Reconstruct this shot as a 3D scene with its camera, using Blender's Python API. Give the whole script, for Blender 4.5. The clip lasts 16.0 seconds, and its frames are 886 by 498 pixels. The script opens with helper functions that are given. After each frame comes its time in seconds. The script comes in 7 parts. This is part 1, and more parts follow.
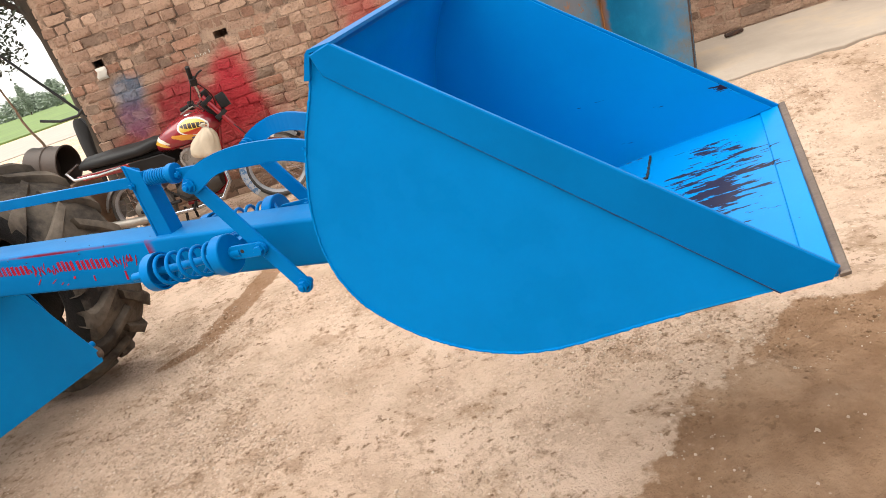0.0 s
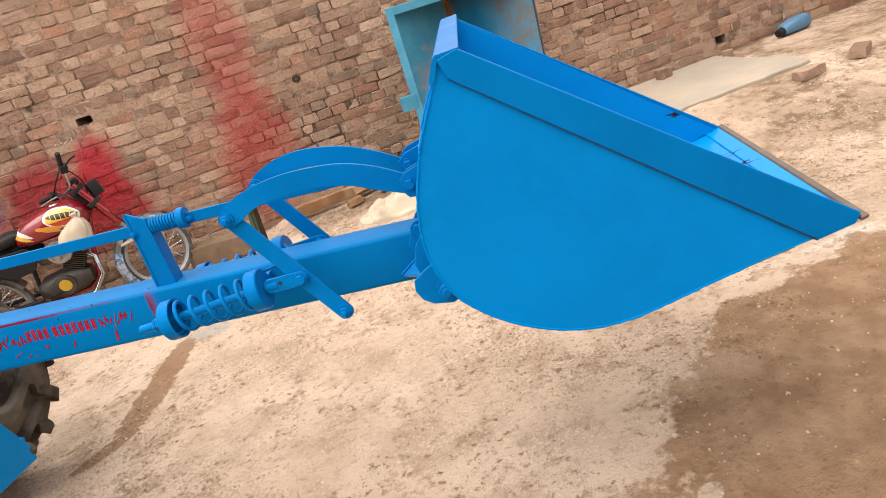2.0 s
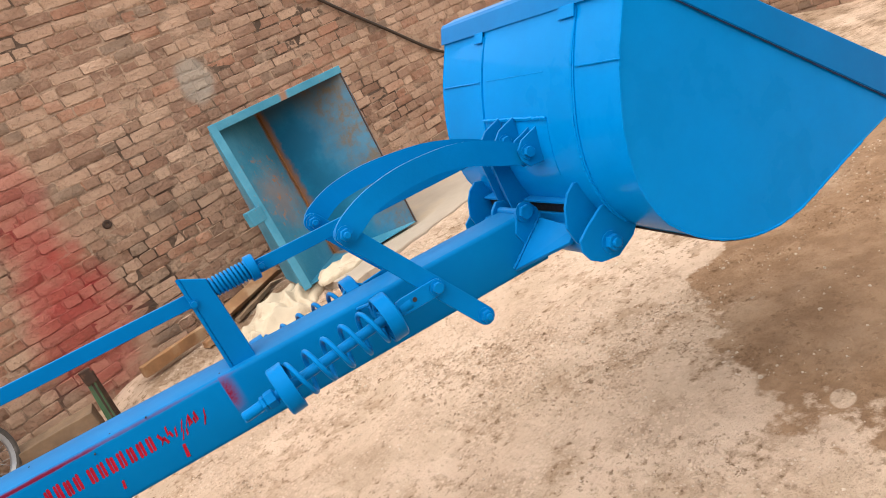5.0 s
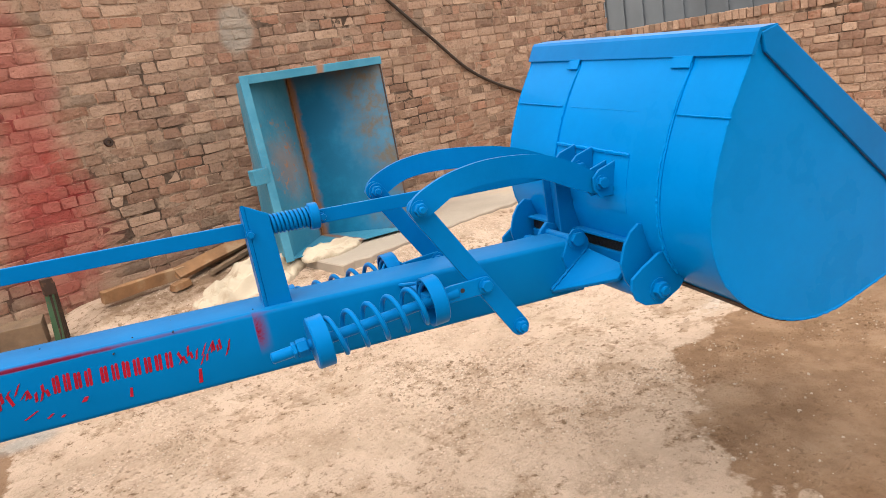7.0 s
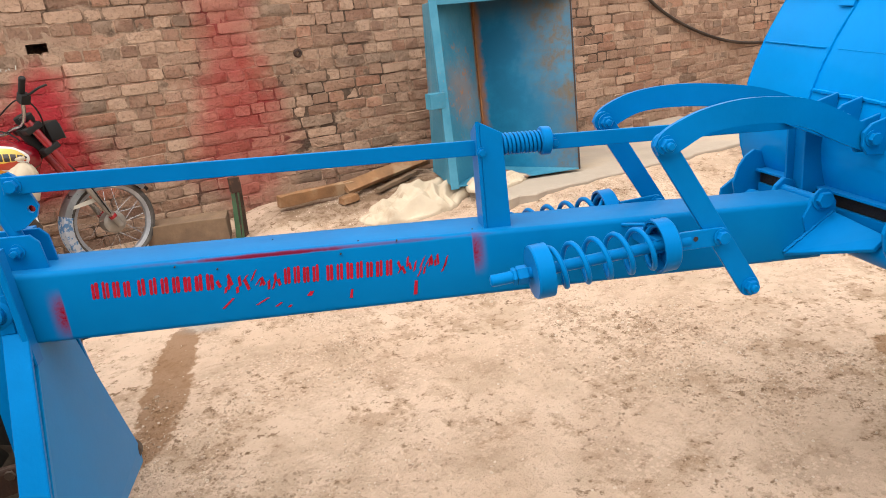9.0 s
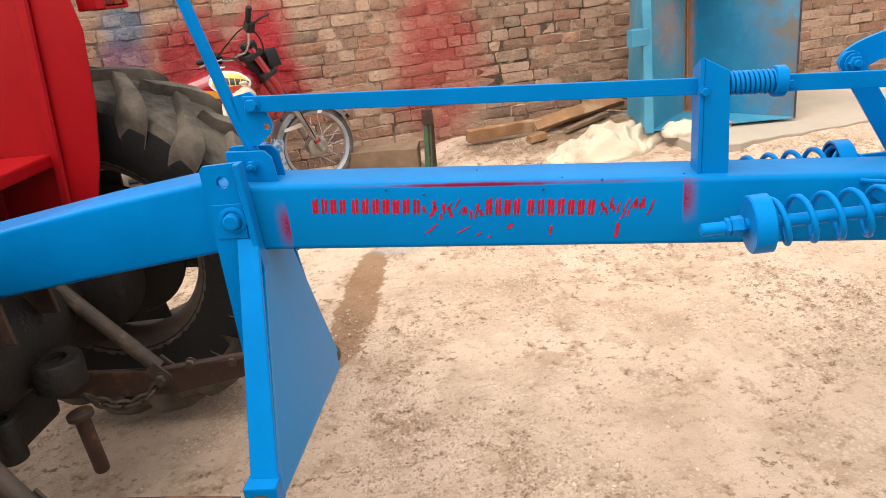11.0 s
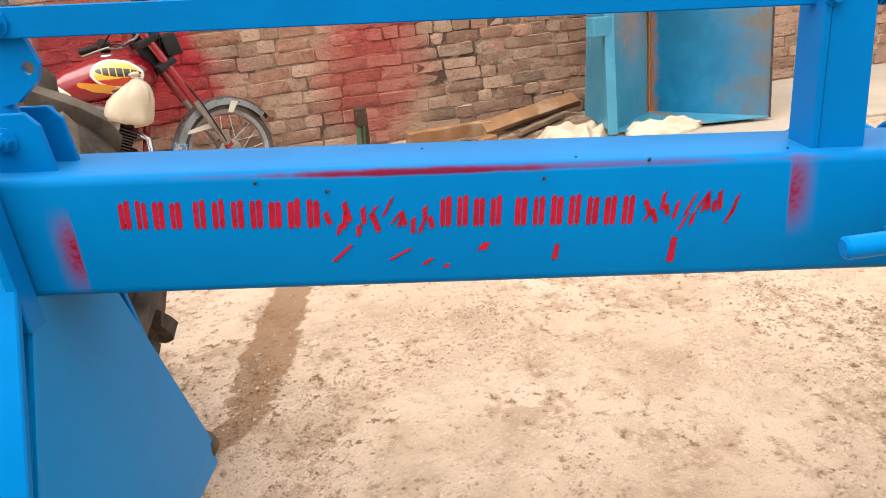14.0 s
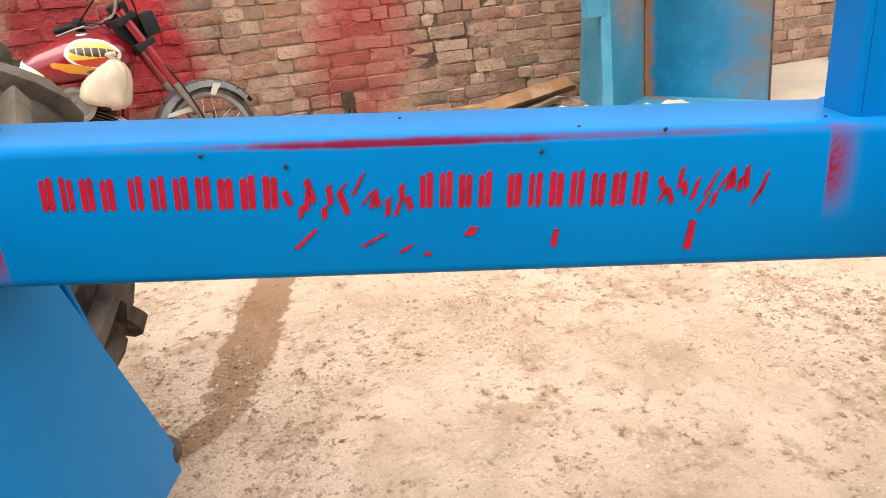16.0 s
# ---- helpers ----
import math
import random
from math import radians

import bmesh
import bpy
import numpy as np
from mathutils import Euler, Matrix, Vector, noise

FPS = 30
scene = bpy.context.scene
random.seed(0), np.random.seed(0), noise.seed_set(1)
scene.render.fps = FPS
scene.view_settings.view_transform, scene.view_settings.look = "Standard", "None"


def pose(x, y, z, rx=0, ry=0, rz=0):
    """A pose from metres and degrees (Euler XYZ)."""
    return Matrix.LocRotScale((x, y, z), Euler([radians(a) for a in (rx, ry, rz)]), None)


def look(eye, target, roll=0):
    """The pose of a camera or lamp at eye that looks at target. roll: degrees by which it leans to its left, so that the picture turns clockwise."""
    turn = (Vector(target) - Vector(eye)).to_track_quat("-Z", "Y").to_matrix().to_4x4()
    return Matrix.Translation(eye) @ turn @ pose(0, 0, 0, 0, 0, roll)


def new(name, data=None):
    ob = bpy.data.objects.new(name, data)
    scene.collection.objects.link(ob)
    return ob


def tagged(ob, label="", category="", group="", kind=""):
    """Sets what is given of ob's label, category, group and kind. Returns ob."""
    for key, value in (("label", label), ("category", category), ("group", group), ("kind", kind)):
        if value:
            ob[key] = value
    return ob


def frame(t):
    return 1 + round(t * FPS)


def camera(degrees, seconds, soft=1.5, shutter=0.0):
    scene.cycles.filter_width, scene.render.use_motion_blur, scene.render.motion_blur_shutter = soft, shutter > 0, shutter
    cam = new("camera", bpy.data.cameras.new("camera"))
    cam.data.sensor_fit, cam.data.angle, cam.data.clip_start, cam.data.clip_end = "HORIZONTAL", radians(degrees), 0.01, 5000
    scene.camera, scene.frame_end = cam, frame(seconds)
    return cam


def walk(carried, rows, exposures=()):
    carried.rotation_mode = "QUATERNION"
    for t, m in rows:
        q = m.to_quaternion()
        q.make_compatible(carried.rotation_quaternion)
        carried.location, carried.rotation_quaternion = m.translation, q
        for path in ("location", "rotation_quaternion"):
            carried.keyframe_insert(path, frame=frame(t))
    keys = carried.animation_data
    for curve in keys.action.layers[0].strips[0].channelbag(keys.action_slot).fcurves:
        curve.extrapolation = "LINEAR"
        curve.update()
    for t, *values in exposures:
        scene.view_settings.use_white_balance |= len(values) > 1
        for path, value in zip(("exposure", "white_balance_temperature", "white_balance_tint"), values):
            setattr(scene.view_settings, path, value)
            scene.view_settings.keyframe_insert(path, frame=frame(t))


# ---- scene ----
cam = camera(65.7, 16.0, soft=0.75)
PATH = [
    (0, (0.311, -0.027, 1.463), (0.092, 1.82, 0.729), -19.0),
    (0.5, (0.22, -0.039, 1.461), (-0.003, 1.798, 0.703), -17.9),
    (1, (-0.002, -0.006, 1.432), (-0.027, 1.856, 0.704), -21.4),
    (1.5, (-0.18, -0.036, 1.471), (0.047, 1.841, 0.819), -19.0),
    (2, (-0.308, -0.132, 1.484), (0.047, 1.73, 0.845), -18.3),
    (2.5, (-0.407, -0.126, 1.474), (-0.093, 1.724, 0.782), -17.2),
    (3, (-0.506, -0.019, 1.47), (-0.17, 1.855, 0.855), -21.7),
    (3.5, (-0.67, 0.105, 1.458), (-0.097, 1.913, 0.824), -20.4),
    (4, (-0.921, 0.184, 1.443), (0.049, 1.824, 0.836), -23.2),
    (4.5, (-1.086, 0.31, 1.424), (0.002, 1.91, 0.918), -20.9),
    (4.7, (-1.133, 0.375, 1.424), (-0.014, 1.946, 0.897), -27.6),
    (6.8, (-1.332, 0.549, 1.433), (-0.123, 2.053, 0.908), -10.7),
    (7, (-1.378, 0.569, 1.439), (-0.152, 2.062, 0.923), -10.0),
    (7.5, (-1.465, 0.639, 1.435), (-0.283, 2.159, 0.893), -8.8),
    (8, (-1.494, 0.684, 1.429), (-0.403, 2.254, 0.842), -6.8),
    (8.5, (-1.495, 0.707, 1.431), (-0.489, 2.33, 0.835), -6.6),
    (9, (-1.508, 0.733, 1.426), (-0.64, 2.422, 0.795), -6.0),
    (9.5, (-1.506, 0.752, 1.422), (-0.826, 2.52, 0.781), -6.6),
    (10, (-1.52, 0.761, 1.42), (-0.948, 2.571, 0.791), -6.6),
    (10.2, (-1.523, 0.756, 1.424), (-0.999, 2.579, 0.79), -6.7),
    (12.3, (-1.627, 0.758, 1.356), (-1.345, 2.512, 0.436), -5.5),
    (12.5, (-1.611, 0.784, 1.331), (-1.184, 2.518, 0.43), -5.8),
    (13, (-1.497, 1.004, 1.31), (-1.056, 2.871, 0.744), -7.7),
    (13.5, (-1.425, 1.199, 1.242), (-0.955, 3.026, 0.578), -4.4),
    (14, (-1.41, 1.355, 1.201), (-0.873, 3.144, 0.486), -5.6),
    (14.5, (-1.399, 1.416, 1.176), (-0.867, 3.185, 0.41), -5.9),
    (15, (-1.381, 1.428, 1.16), (-0.822, 3.182, 0.377), -5.4),
    (15.5, (-1.366, 1.448, 1.15), (-0.791, 3.194, 0.361), -5.3),
    (16, (-1.367, 1.455, 1.155), (-0.817, 3.227, 0.407), -5.4),
]
walk(cam, [(t, look(eye, target, roll)) for t, eye, target, roll in PATH], [(0.0, 1.20), (2.5, 1.17), (4.0, 1.12), (7.0, 1.08), (8.5, 1.09), (9.3, 1.20), (10.2, 1.33), (12.5, 1.36), (16.0, 1.47)])

# ---- light ----
world = bpy.data.worlds.new("sky")
scene.world = world
world.use_nodes = True
wn = world.node_tree
sky = wn.nodes.new("ShaderNodeTexSky")
sky.sky_type, sky.sun_disc = "NISHITA", False
sky.sun_elevation, sky.sun_rotation = radians(55), radians(200)
sky.air_density, sky.dust_density, sky.ozone_density = 1.0, 3.0, 0.6
wn.nodes["Background"].inputs["Strength"].default_value = 0.13
haze = wn.nodes.new("ShaderNodeMix")
haze.data_type = "RGBA"
drift = wn.nodes.new("ShaderNodeTexNoise")
drift.inputs["Scale"].default_value, drift.inputs["Detail"].default_value = 2.6, 7.0
wn.links.new(wn.nodes.new("ShaderNodeTexCoord").outputs["Generated"], drift.inputs["Vector"])
cover = wn.nodes.new("ShaderNodeMapRange")
cover.inputs["From Min"].default_value, cover.inputs["From Max"].default_value = 0.42, 0.58
cover.inputs["To Min"].default_value, cover.inputs["To Max"].default_value = 0.58, 0.84
wn.links.new(drift.outputs["Fac"], cover.inputs["Value"])
wn.links.new(cover.outputs["Result"], haze.inputs["Factor"])
height = wn.nodes.new("ShaderNodeSeparateXYZ")
wn.links.new(drift.inputs["Vector"].links[0].from_socket, height.inputs[0])
dome = wn.nodes.new("ShaderNodeMix")
dome.data_type = "RGBA"
dome.inputs["A"].default_value, dome.inputs["B"].default_value = (5.6, 5.5, 5.2, 1), (9.5, 9.15, 8.45, 1)
wn.links.new(height.outputs["Z"], dome.inputs["Factor"])
wn.links.new(dome.outputs["Result"], haze.inputs["B"])
wn.links.new(sky.outputs[0], haze.inputs["A"])
wn.links.new(haze.outputs["Result"], wn.nodes["Background"].inputs[0])
sun = new("sun", bpy.data.lights.new("sun", "SUN"))
sun.data.energy, sun.data.angle, sun.data.color = 1.55, radians(60), (1.0, 0.95, 0.88)
sun.matrix_world = look((-4.0, -0.6, 8.5), (0, 0, 0))

# ---- materials ----
MATS = {}
DUSK = 0.78     # common depth of paints, soils and stones under this white sky


def mat(name, color, rough=0.6, metal=0.0, noise_scale=8.0, var=0.15, bump=0.1, bump_scale=60.0, second=None, second_amount=0.0,
        second_scale=3.0, coords="Object", coat=0.0, detail=5.0, edge=0.08, spec=0.5):
    """A surface with colour variation at two scales, fine relief and, where asked, a second colour in patches."""
    if name in MATS:
        return MATS[name]
    color = tuple(c * DUSK for c in color)
    second = tuple(c * DUSK for c in second) if second else None
    m = bpy.data.materials.new(name)
    m.use_nodes = True
    nt = m.node_tree
    n, l = nt.nodes, nt.links
    b = n["Principled BSDF"]
    b.inputs["Metallic"].default_value = metal
    b.inputs["Coat Weight"].default_value = coat
    b.inputs["Coat Roughness"].default_value = 0.12
    b.inputs["Specular IOR Level"].default_value = spec
    tc = n.new("ShaderNodeTexCoord")
    src = n.new("ShaderNodeNewGeometry").outputs["Position"] if coords == "World" else tc.outputs[coords]

    def tex(scale, det=detail):
        t = n.new("ShaderNodeTexNoise")
        t.inputs["Scale"].default_value, t.inputs["Detail"].default_value, t.inputs["Roughness"].default_value = scale, det, 0.6
        l.new(src, t.inputs["Vector"])
        return t.outputs["Fac"]

    def ramp(fac, lo, hi, a=0.0, z=1.0):
        r = n.new("ShaderNodeMapRange")
        r.inputs["From Min"].default_value, r.inputs["From Max"].default_value = lo, hi
        r.inputs["To Min"].default_value, r.inputs["To Max"].default_value = a, z
        l.new(fac, r.inputs["Value"])
        return r.outputs["Result"]

    def mix(fac, a, c):
        x = n.new("ShaderNodeMix")
        x.data_type = "RGBA"
        for sock, v in ((x.inputs["Factor"], fac), (x.inputs["A"], a), (x.inputs["B"], c)):
            if isinstance(v, tuple):
                sock.default_value = (*v, 1)
            elif isinstance(v, float):
                sock.default_value = v
            else:
                l.new(v, sock)
        return x.outputs["Result"]

    dark = tuple(c * (1 - var) for c in color)
    light = tuple(min(1.0, c * (1 + var)) for c in color)
    fine, broad = tex(noise_scale * 6), tex(noise_scale)
    col = mix(ramp(broad, 0.3, 0.7), dark, light)
    col = mix(ramp(fine, 0.35, 0.75, 0.0, 0.35), col, dark)
    rough_out = ramp(broad, 0.3, 0.7, max(0.02, rough - 0.08), min(1.0, rough + 0.08))
    if second:
        mask = ramp(tex(second_scale, 8), 1 - second_amount, 1 - second_amount + edge)
        col = mix(mask, col, second)
        rough_out2 = n.new("ShaderNodeMath")
        rough_out2.operation = "MAXIMUM"
        l.new(rough_out, rough_out2.inputs[0])
        rr = ramp(mask, 0, 1, 0.0, 0.75)
        l.new(rr, rough_out2.inputs[1])
        rough_out = rough_out2.outputs[0]
    l.new(col, b.inputs["Base Color"])
    l.new(rough_out, b.inputs["Roughness"])
    bp = n.new("ShaderNodeBump")
    bp.inputs["Strength"].default_value, bp.inputs["Distance"].default_value = bump, 0.01
    l.new(tex(bump_scale, 6), bp.inputs["Height"])
    l.new(bp.outputs[0], b.inputs["Normal"])
    MATS[name] = m
    return m


class Nodes:
    """Short writing for hand-made node materials on world places."""

    def __init__(self, name, local=False):
        self.m = bpy.data.materials.new(name)
        self.m.use_nodes = True
        self.n, self.l = self.m.node_tree.nodes, self.m.node_tree.links
        self.b = self.n["Principled BSDF"]
        self.pos = self.n.new("ShaderNodeTexCoord").outputs["Object"] if local else self.n.new("ShaderNodeNewGeometry").outputs["Position"]
        sep = self.n.new("ShaderNodeSeparateXYZ")
        self.l.new(self.pos, sep.inputs[0])
        self.x, self.y, self.z = sep.outputs

    def put(self, v, sock):
        if isinstance(v, (int, float)):
            sock.default_value = v
        elif isinstance(v, tuple):
            sock.default_value = (*(c * DUSK for c in v), 1) if len(v) == 3 and sock.type == "RGBA" else v
        else:
            self.l.new(v, sock)

    def math(self, op, a, b=0.0, c=0.0):
        k = self.n.new("ShaderNodeMath")
        k.operation = op
        for s, v in zip(k.inputs, (a, b, c)):
            self.put(v, s)
        return k.outputs[0]

    def noise(self, scale, detail=6.0, rough=0.6, vec=None):
        k = self.n.new("ShaderNodeTexNoise")
        k.inputs["Scale"].default_value, k.inputs["Detail"].default_value, k.inputs["Roughness"].default_value = scale, detail, rough
        self.l.new(vec or self.pos, k.inputs["Vector"])
        return k.outputs["Fac"]

    def ramp(self, v, lo, hi, a=0.0, z=1.0):
        k = self.n.new("ShaderNodeMapRange")
        k.interpolation_type = "SMOOTHSTEP"
        for s, w in zip(list(k.inputs)[:5], (v, lo, hi, a, z)):
            self.put(w, s)
        return k.outputs["Result"]

    def mix(self, f, a, b, blend="MIX"):
        k = self.n.new("ShaderNodeMix")
        k.data_type, k.blend_type = "RGBA", blend
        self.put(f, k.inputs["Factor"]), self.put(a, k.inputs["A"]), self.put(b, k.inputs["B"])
        return k.outputs["Result"]

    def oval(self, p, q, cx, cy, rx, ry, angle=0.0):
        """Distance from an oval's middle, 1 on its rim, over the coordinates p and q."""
        c, s = math.cos(radians(angle)), math.sin(radians(angle))
        dx, dy = self.math("SUBTRACT", p, cx), self.math("SUBTRACT", q, cy)
        u = self.math("ADD", self.math("MULTIPLY", dx, c / rx), self.math("MULTIPLY", dy, s / rx))
        v = self.math("ADD", self.math("MULTIPLY", dx, -s / ry), self.math("MULTIPLY", dy, c / ry))
        return self.math("SQRT", self.math("ADD", self.math("MULTIPLY", u, u), self.math("MULTIPLY", v, v)))

    def both(self, a, b):
        return self.math("MULTIPLY", a, b)

    def bump(self, h, strength, dist=0.01):
        k = self.n.new("ShaderNodeBump")
        k.inputs["Strength"].default_value, k.inputs["Distance"].default_value = strength, dist
        self.l.new(h, k.inputs["Height"])
        self.l.new(k.outputs[0], self.b.inputs["Normal"])


def glaze(m, face, rim, rough):
    """A coat of clear gloss over a paint, weak where it is looked at squarely and strong at a glance."""
    n, l = m.node_tree.nodes, m.node_tree.links
    b = n["Principled BSDF"]
    lw = n.new("ShaderNodeLayerWeight")
    lw.inputs["Blend"].default_value = 0.42
    r = n.new("ShaderNodeMapRange")
    r.inputs["From Min"].default_value, r.inputs["From Max"].default_value = 0.28, 0.66
    r.inputs["To Min"].default_value, r.inputs["To Max"].default_value = face, rim
    l.new(lw.outputs["Facing"], r.inputs["Value"])
    l.new(r.outputs["Result"], b.inputs["Coat Weight"])
    b.inputs["Coat Roughness"].default_value = rough
    return m


def soil(name="sandy_soil", loose=False):
    k = Nodes(name)
    broad, mid, fine = k.noise(0.9), k.noise(6.0, 10, 0.70), k.noise(24.0, 9, 0.72)
    col = k.mix(k.ramp(broad, 0.3, 0.7), (0.80, 0.575, 0.420), (0.93, 0.700, 0.535))
    tread = k.ramp(k.noise(1.9, 9, 0.66), 0.45, 0.57)
    col = k.mix(k.ramp(k.noise(2.3, 7, 0.62), 0.47, 0.63, 0, 0.55), col, (0.59, 0.422, 0.290))
    clod = k.both(k.ramp(k.math("ADD", mid, k.math("MULTIPLY", k.math("SUBTRACT", fine, 0.5), 0.22)), 0.49, 0.56), k.ramp(tread, 0, 1, 0.26, 1.0))
    col = k.mix(k.math("MULTIPLY", clod, 0.60), col, (0.50, 0.325, 0.205))
    grit = k.both(k.ramp(fine, 0.555, 0.615), k.ramp(tread, 0, 1, 0.30, 1.0))
    col = k.mix(k.math("MULTIPLY", grit, 0.82), col, (0.26, 0.155, 0.088))
    cells = k.n.new("ShaderNodeTexVoronoi")
    cells.inputs["Scale"].default_value = 55.0
    k.l.new(k.pos, cells.inputs["Vector"])
    crumbs = k.ramp(cells.outputs["Distance"], 0.25, 0.5)
    col = k.mix(k.both(k.math("MULTIPLY", crumbs, 0.25), k.ramp(k.noise(3.1, 5), 0.46, 0.62)), col, (0.30, 0.18, 0.10))
    col = k.mix(k.ramp(k.noise(85.0, 4), 0.60, 0.72, 0, 0.6), col, (0.80, 0.64, 0.49))
    wob = k.math("MULTIPLY", k.math("SUBTRACT", k.noise(2.6, 9, 0.66), 0.5), 0.60)
    # turned brown soil; further off its brown also stands for shade near the wall
    away = k.ramp(k.math("ADD", k.x, k.math("MULTIPLY", wob, 2.0)), 2.1, 3.1)
    turned = k.both(away, k.ramp(k.noise(1.6, 9, 0.68), 0.43, 0.58))
    col = k.mix(k.math("MULTIPLY", turned, 0.85), col, k.mix(k.ramp(mid, 0.42, 0.60), (0.56, 0.385, 0.26), (0.27, 0.17, 0.10)))
    streak = k.both(k.ramp(k.oval(k.x, k.y, 2.3, 2.20, 0.75, 0.10, -8), 1.2, 0.4), k.ramp(k.noise(11.0, 8, 0.7), 0.44, 0.56))
    col = k.mix(k.math("MULTIPLY", streak, 0.8), col, (1.0, 0.86, 0.74))
    wet = k.ramp(k.math("ADD", k.oval(k.x, k.y, 1.95, 1.05, 1.6, 1.2), wob), 1.02, 0.985)
    dry = k.ramp(k.math("ADD", k.oval(k.x, k.y, 0.49, 1.32, 0.055, 0.04, 30), k.math("MULTIPLY", wob, 2.2)), 1.0, 0.85)
    wet = k.both(wet, k.math("SUBTRACT", 1.0, dry))
    wetcol = k.mix(k.ramp(k.noise(7.0, 8), 0.35, 0.7), (0.32, 0.175, 0.088), (0.51, 0.310, 0.180))
    wetcol = k.mix(k.ramp(k.noise(1.7, 5), 0.5, 0.75, 0, 0.7), wetcol, (0.60, 0.415, 0.275))
    wetcol = k.mix(k.math("MULTIPLY", grit, 0.35), wetcol, (0.16, 0.088, 0.045))
    col = k.mix(k.math("MULTIPLY", wet, 0.92), col, wetcol)
    spill = k.ramp(k.math("ADD", k.oval(k.x, k.y, -1.38, 3.80, 0.60, 0.105, 72), k.math("ADD", k.math("MULTIPLY", wob, 1.6), k.math("MULTIPLY", k.math("SUBTRACT", k.noise(9.0, 9, 0.7), 0.5), 1.6))), 1.0, 0.8)
    toe = k.ramp(k.math("ADD", k.oval(k.x, k.y, -1.60, 3.22, 0.22, 0.075, 40), k.math("MULTIPLY", wob, 1.6)), 1.0, 0.75)
    spill = k.math("MAXIMUM", spill, toe)
    col = k.mix(k.math("MULTIPLY", spill, 0.80), col, (0.35, 0.188, 0.094))
    litter = k.ramp(k.math("ADD", k.oval(k.x, k.y, 0.35, 5.55, 0.80, 0.28), k.math("MULTIPLY", wob, 1.4)), 1.1, 0.7)
    col = k.mix(k.both(litter, k.ramp(mid, 0.36, 0.56, 0.35, 0.85)), col, (0.27, 0.165, 0.098))
    blue = k.ramp(k.math("ADD", k.oval(k.x, k.y, -1.08, 4.28, 0.22, 0.12), wob), 1.0, 0.3)
    col = k.mix(k.math("MULTIPLY", blue, 0.45), col, (0.38, 0.46, 0.48))
    if loose:
        isle = k.n.new("ShaderNodeNewGeometry").outputs["Random Per Island"]
        col = k.mix(k.ramp(isle, 0.0, 0.6, 0.34, 0.0), col, (0.27, 0.165, 0.098))
        col = k.mix(k.ramp(isle, 0.74, 1.0, 0.0, 0.75), col, (1.0, 0.84, 0.68))
    k.put(col, k.b.inputs["Base Color"])
    k.put(k.ramp(wet, 0, 1, 0.95, 0.75), k.b.inputs["Roughness"])
    k.b.inputs["Specular IOR Level"].default_value = 0.2
    h = k.math("ADD", k.math("MULTIPLY", mid, 1.3), k.math("MULTIPLY", fine, 1.2))
    h = k.math("ADD", h, k.math("MULTIPLY", crumbs, -0.06))
    h = k.math("ADD", h, k.math("MULTIPLY", k.noise(140.0, 4), 0.5))
    k.bump(h, 1.0, 0.022)
    return k.m


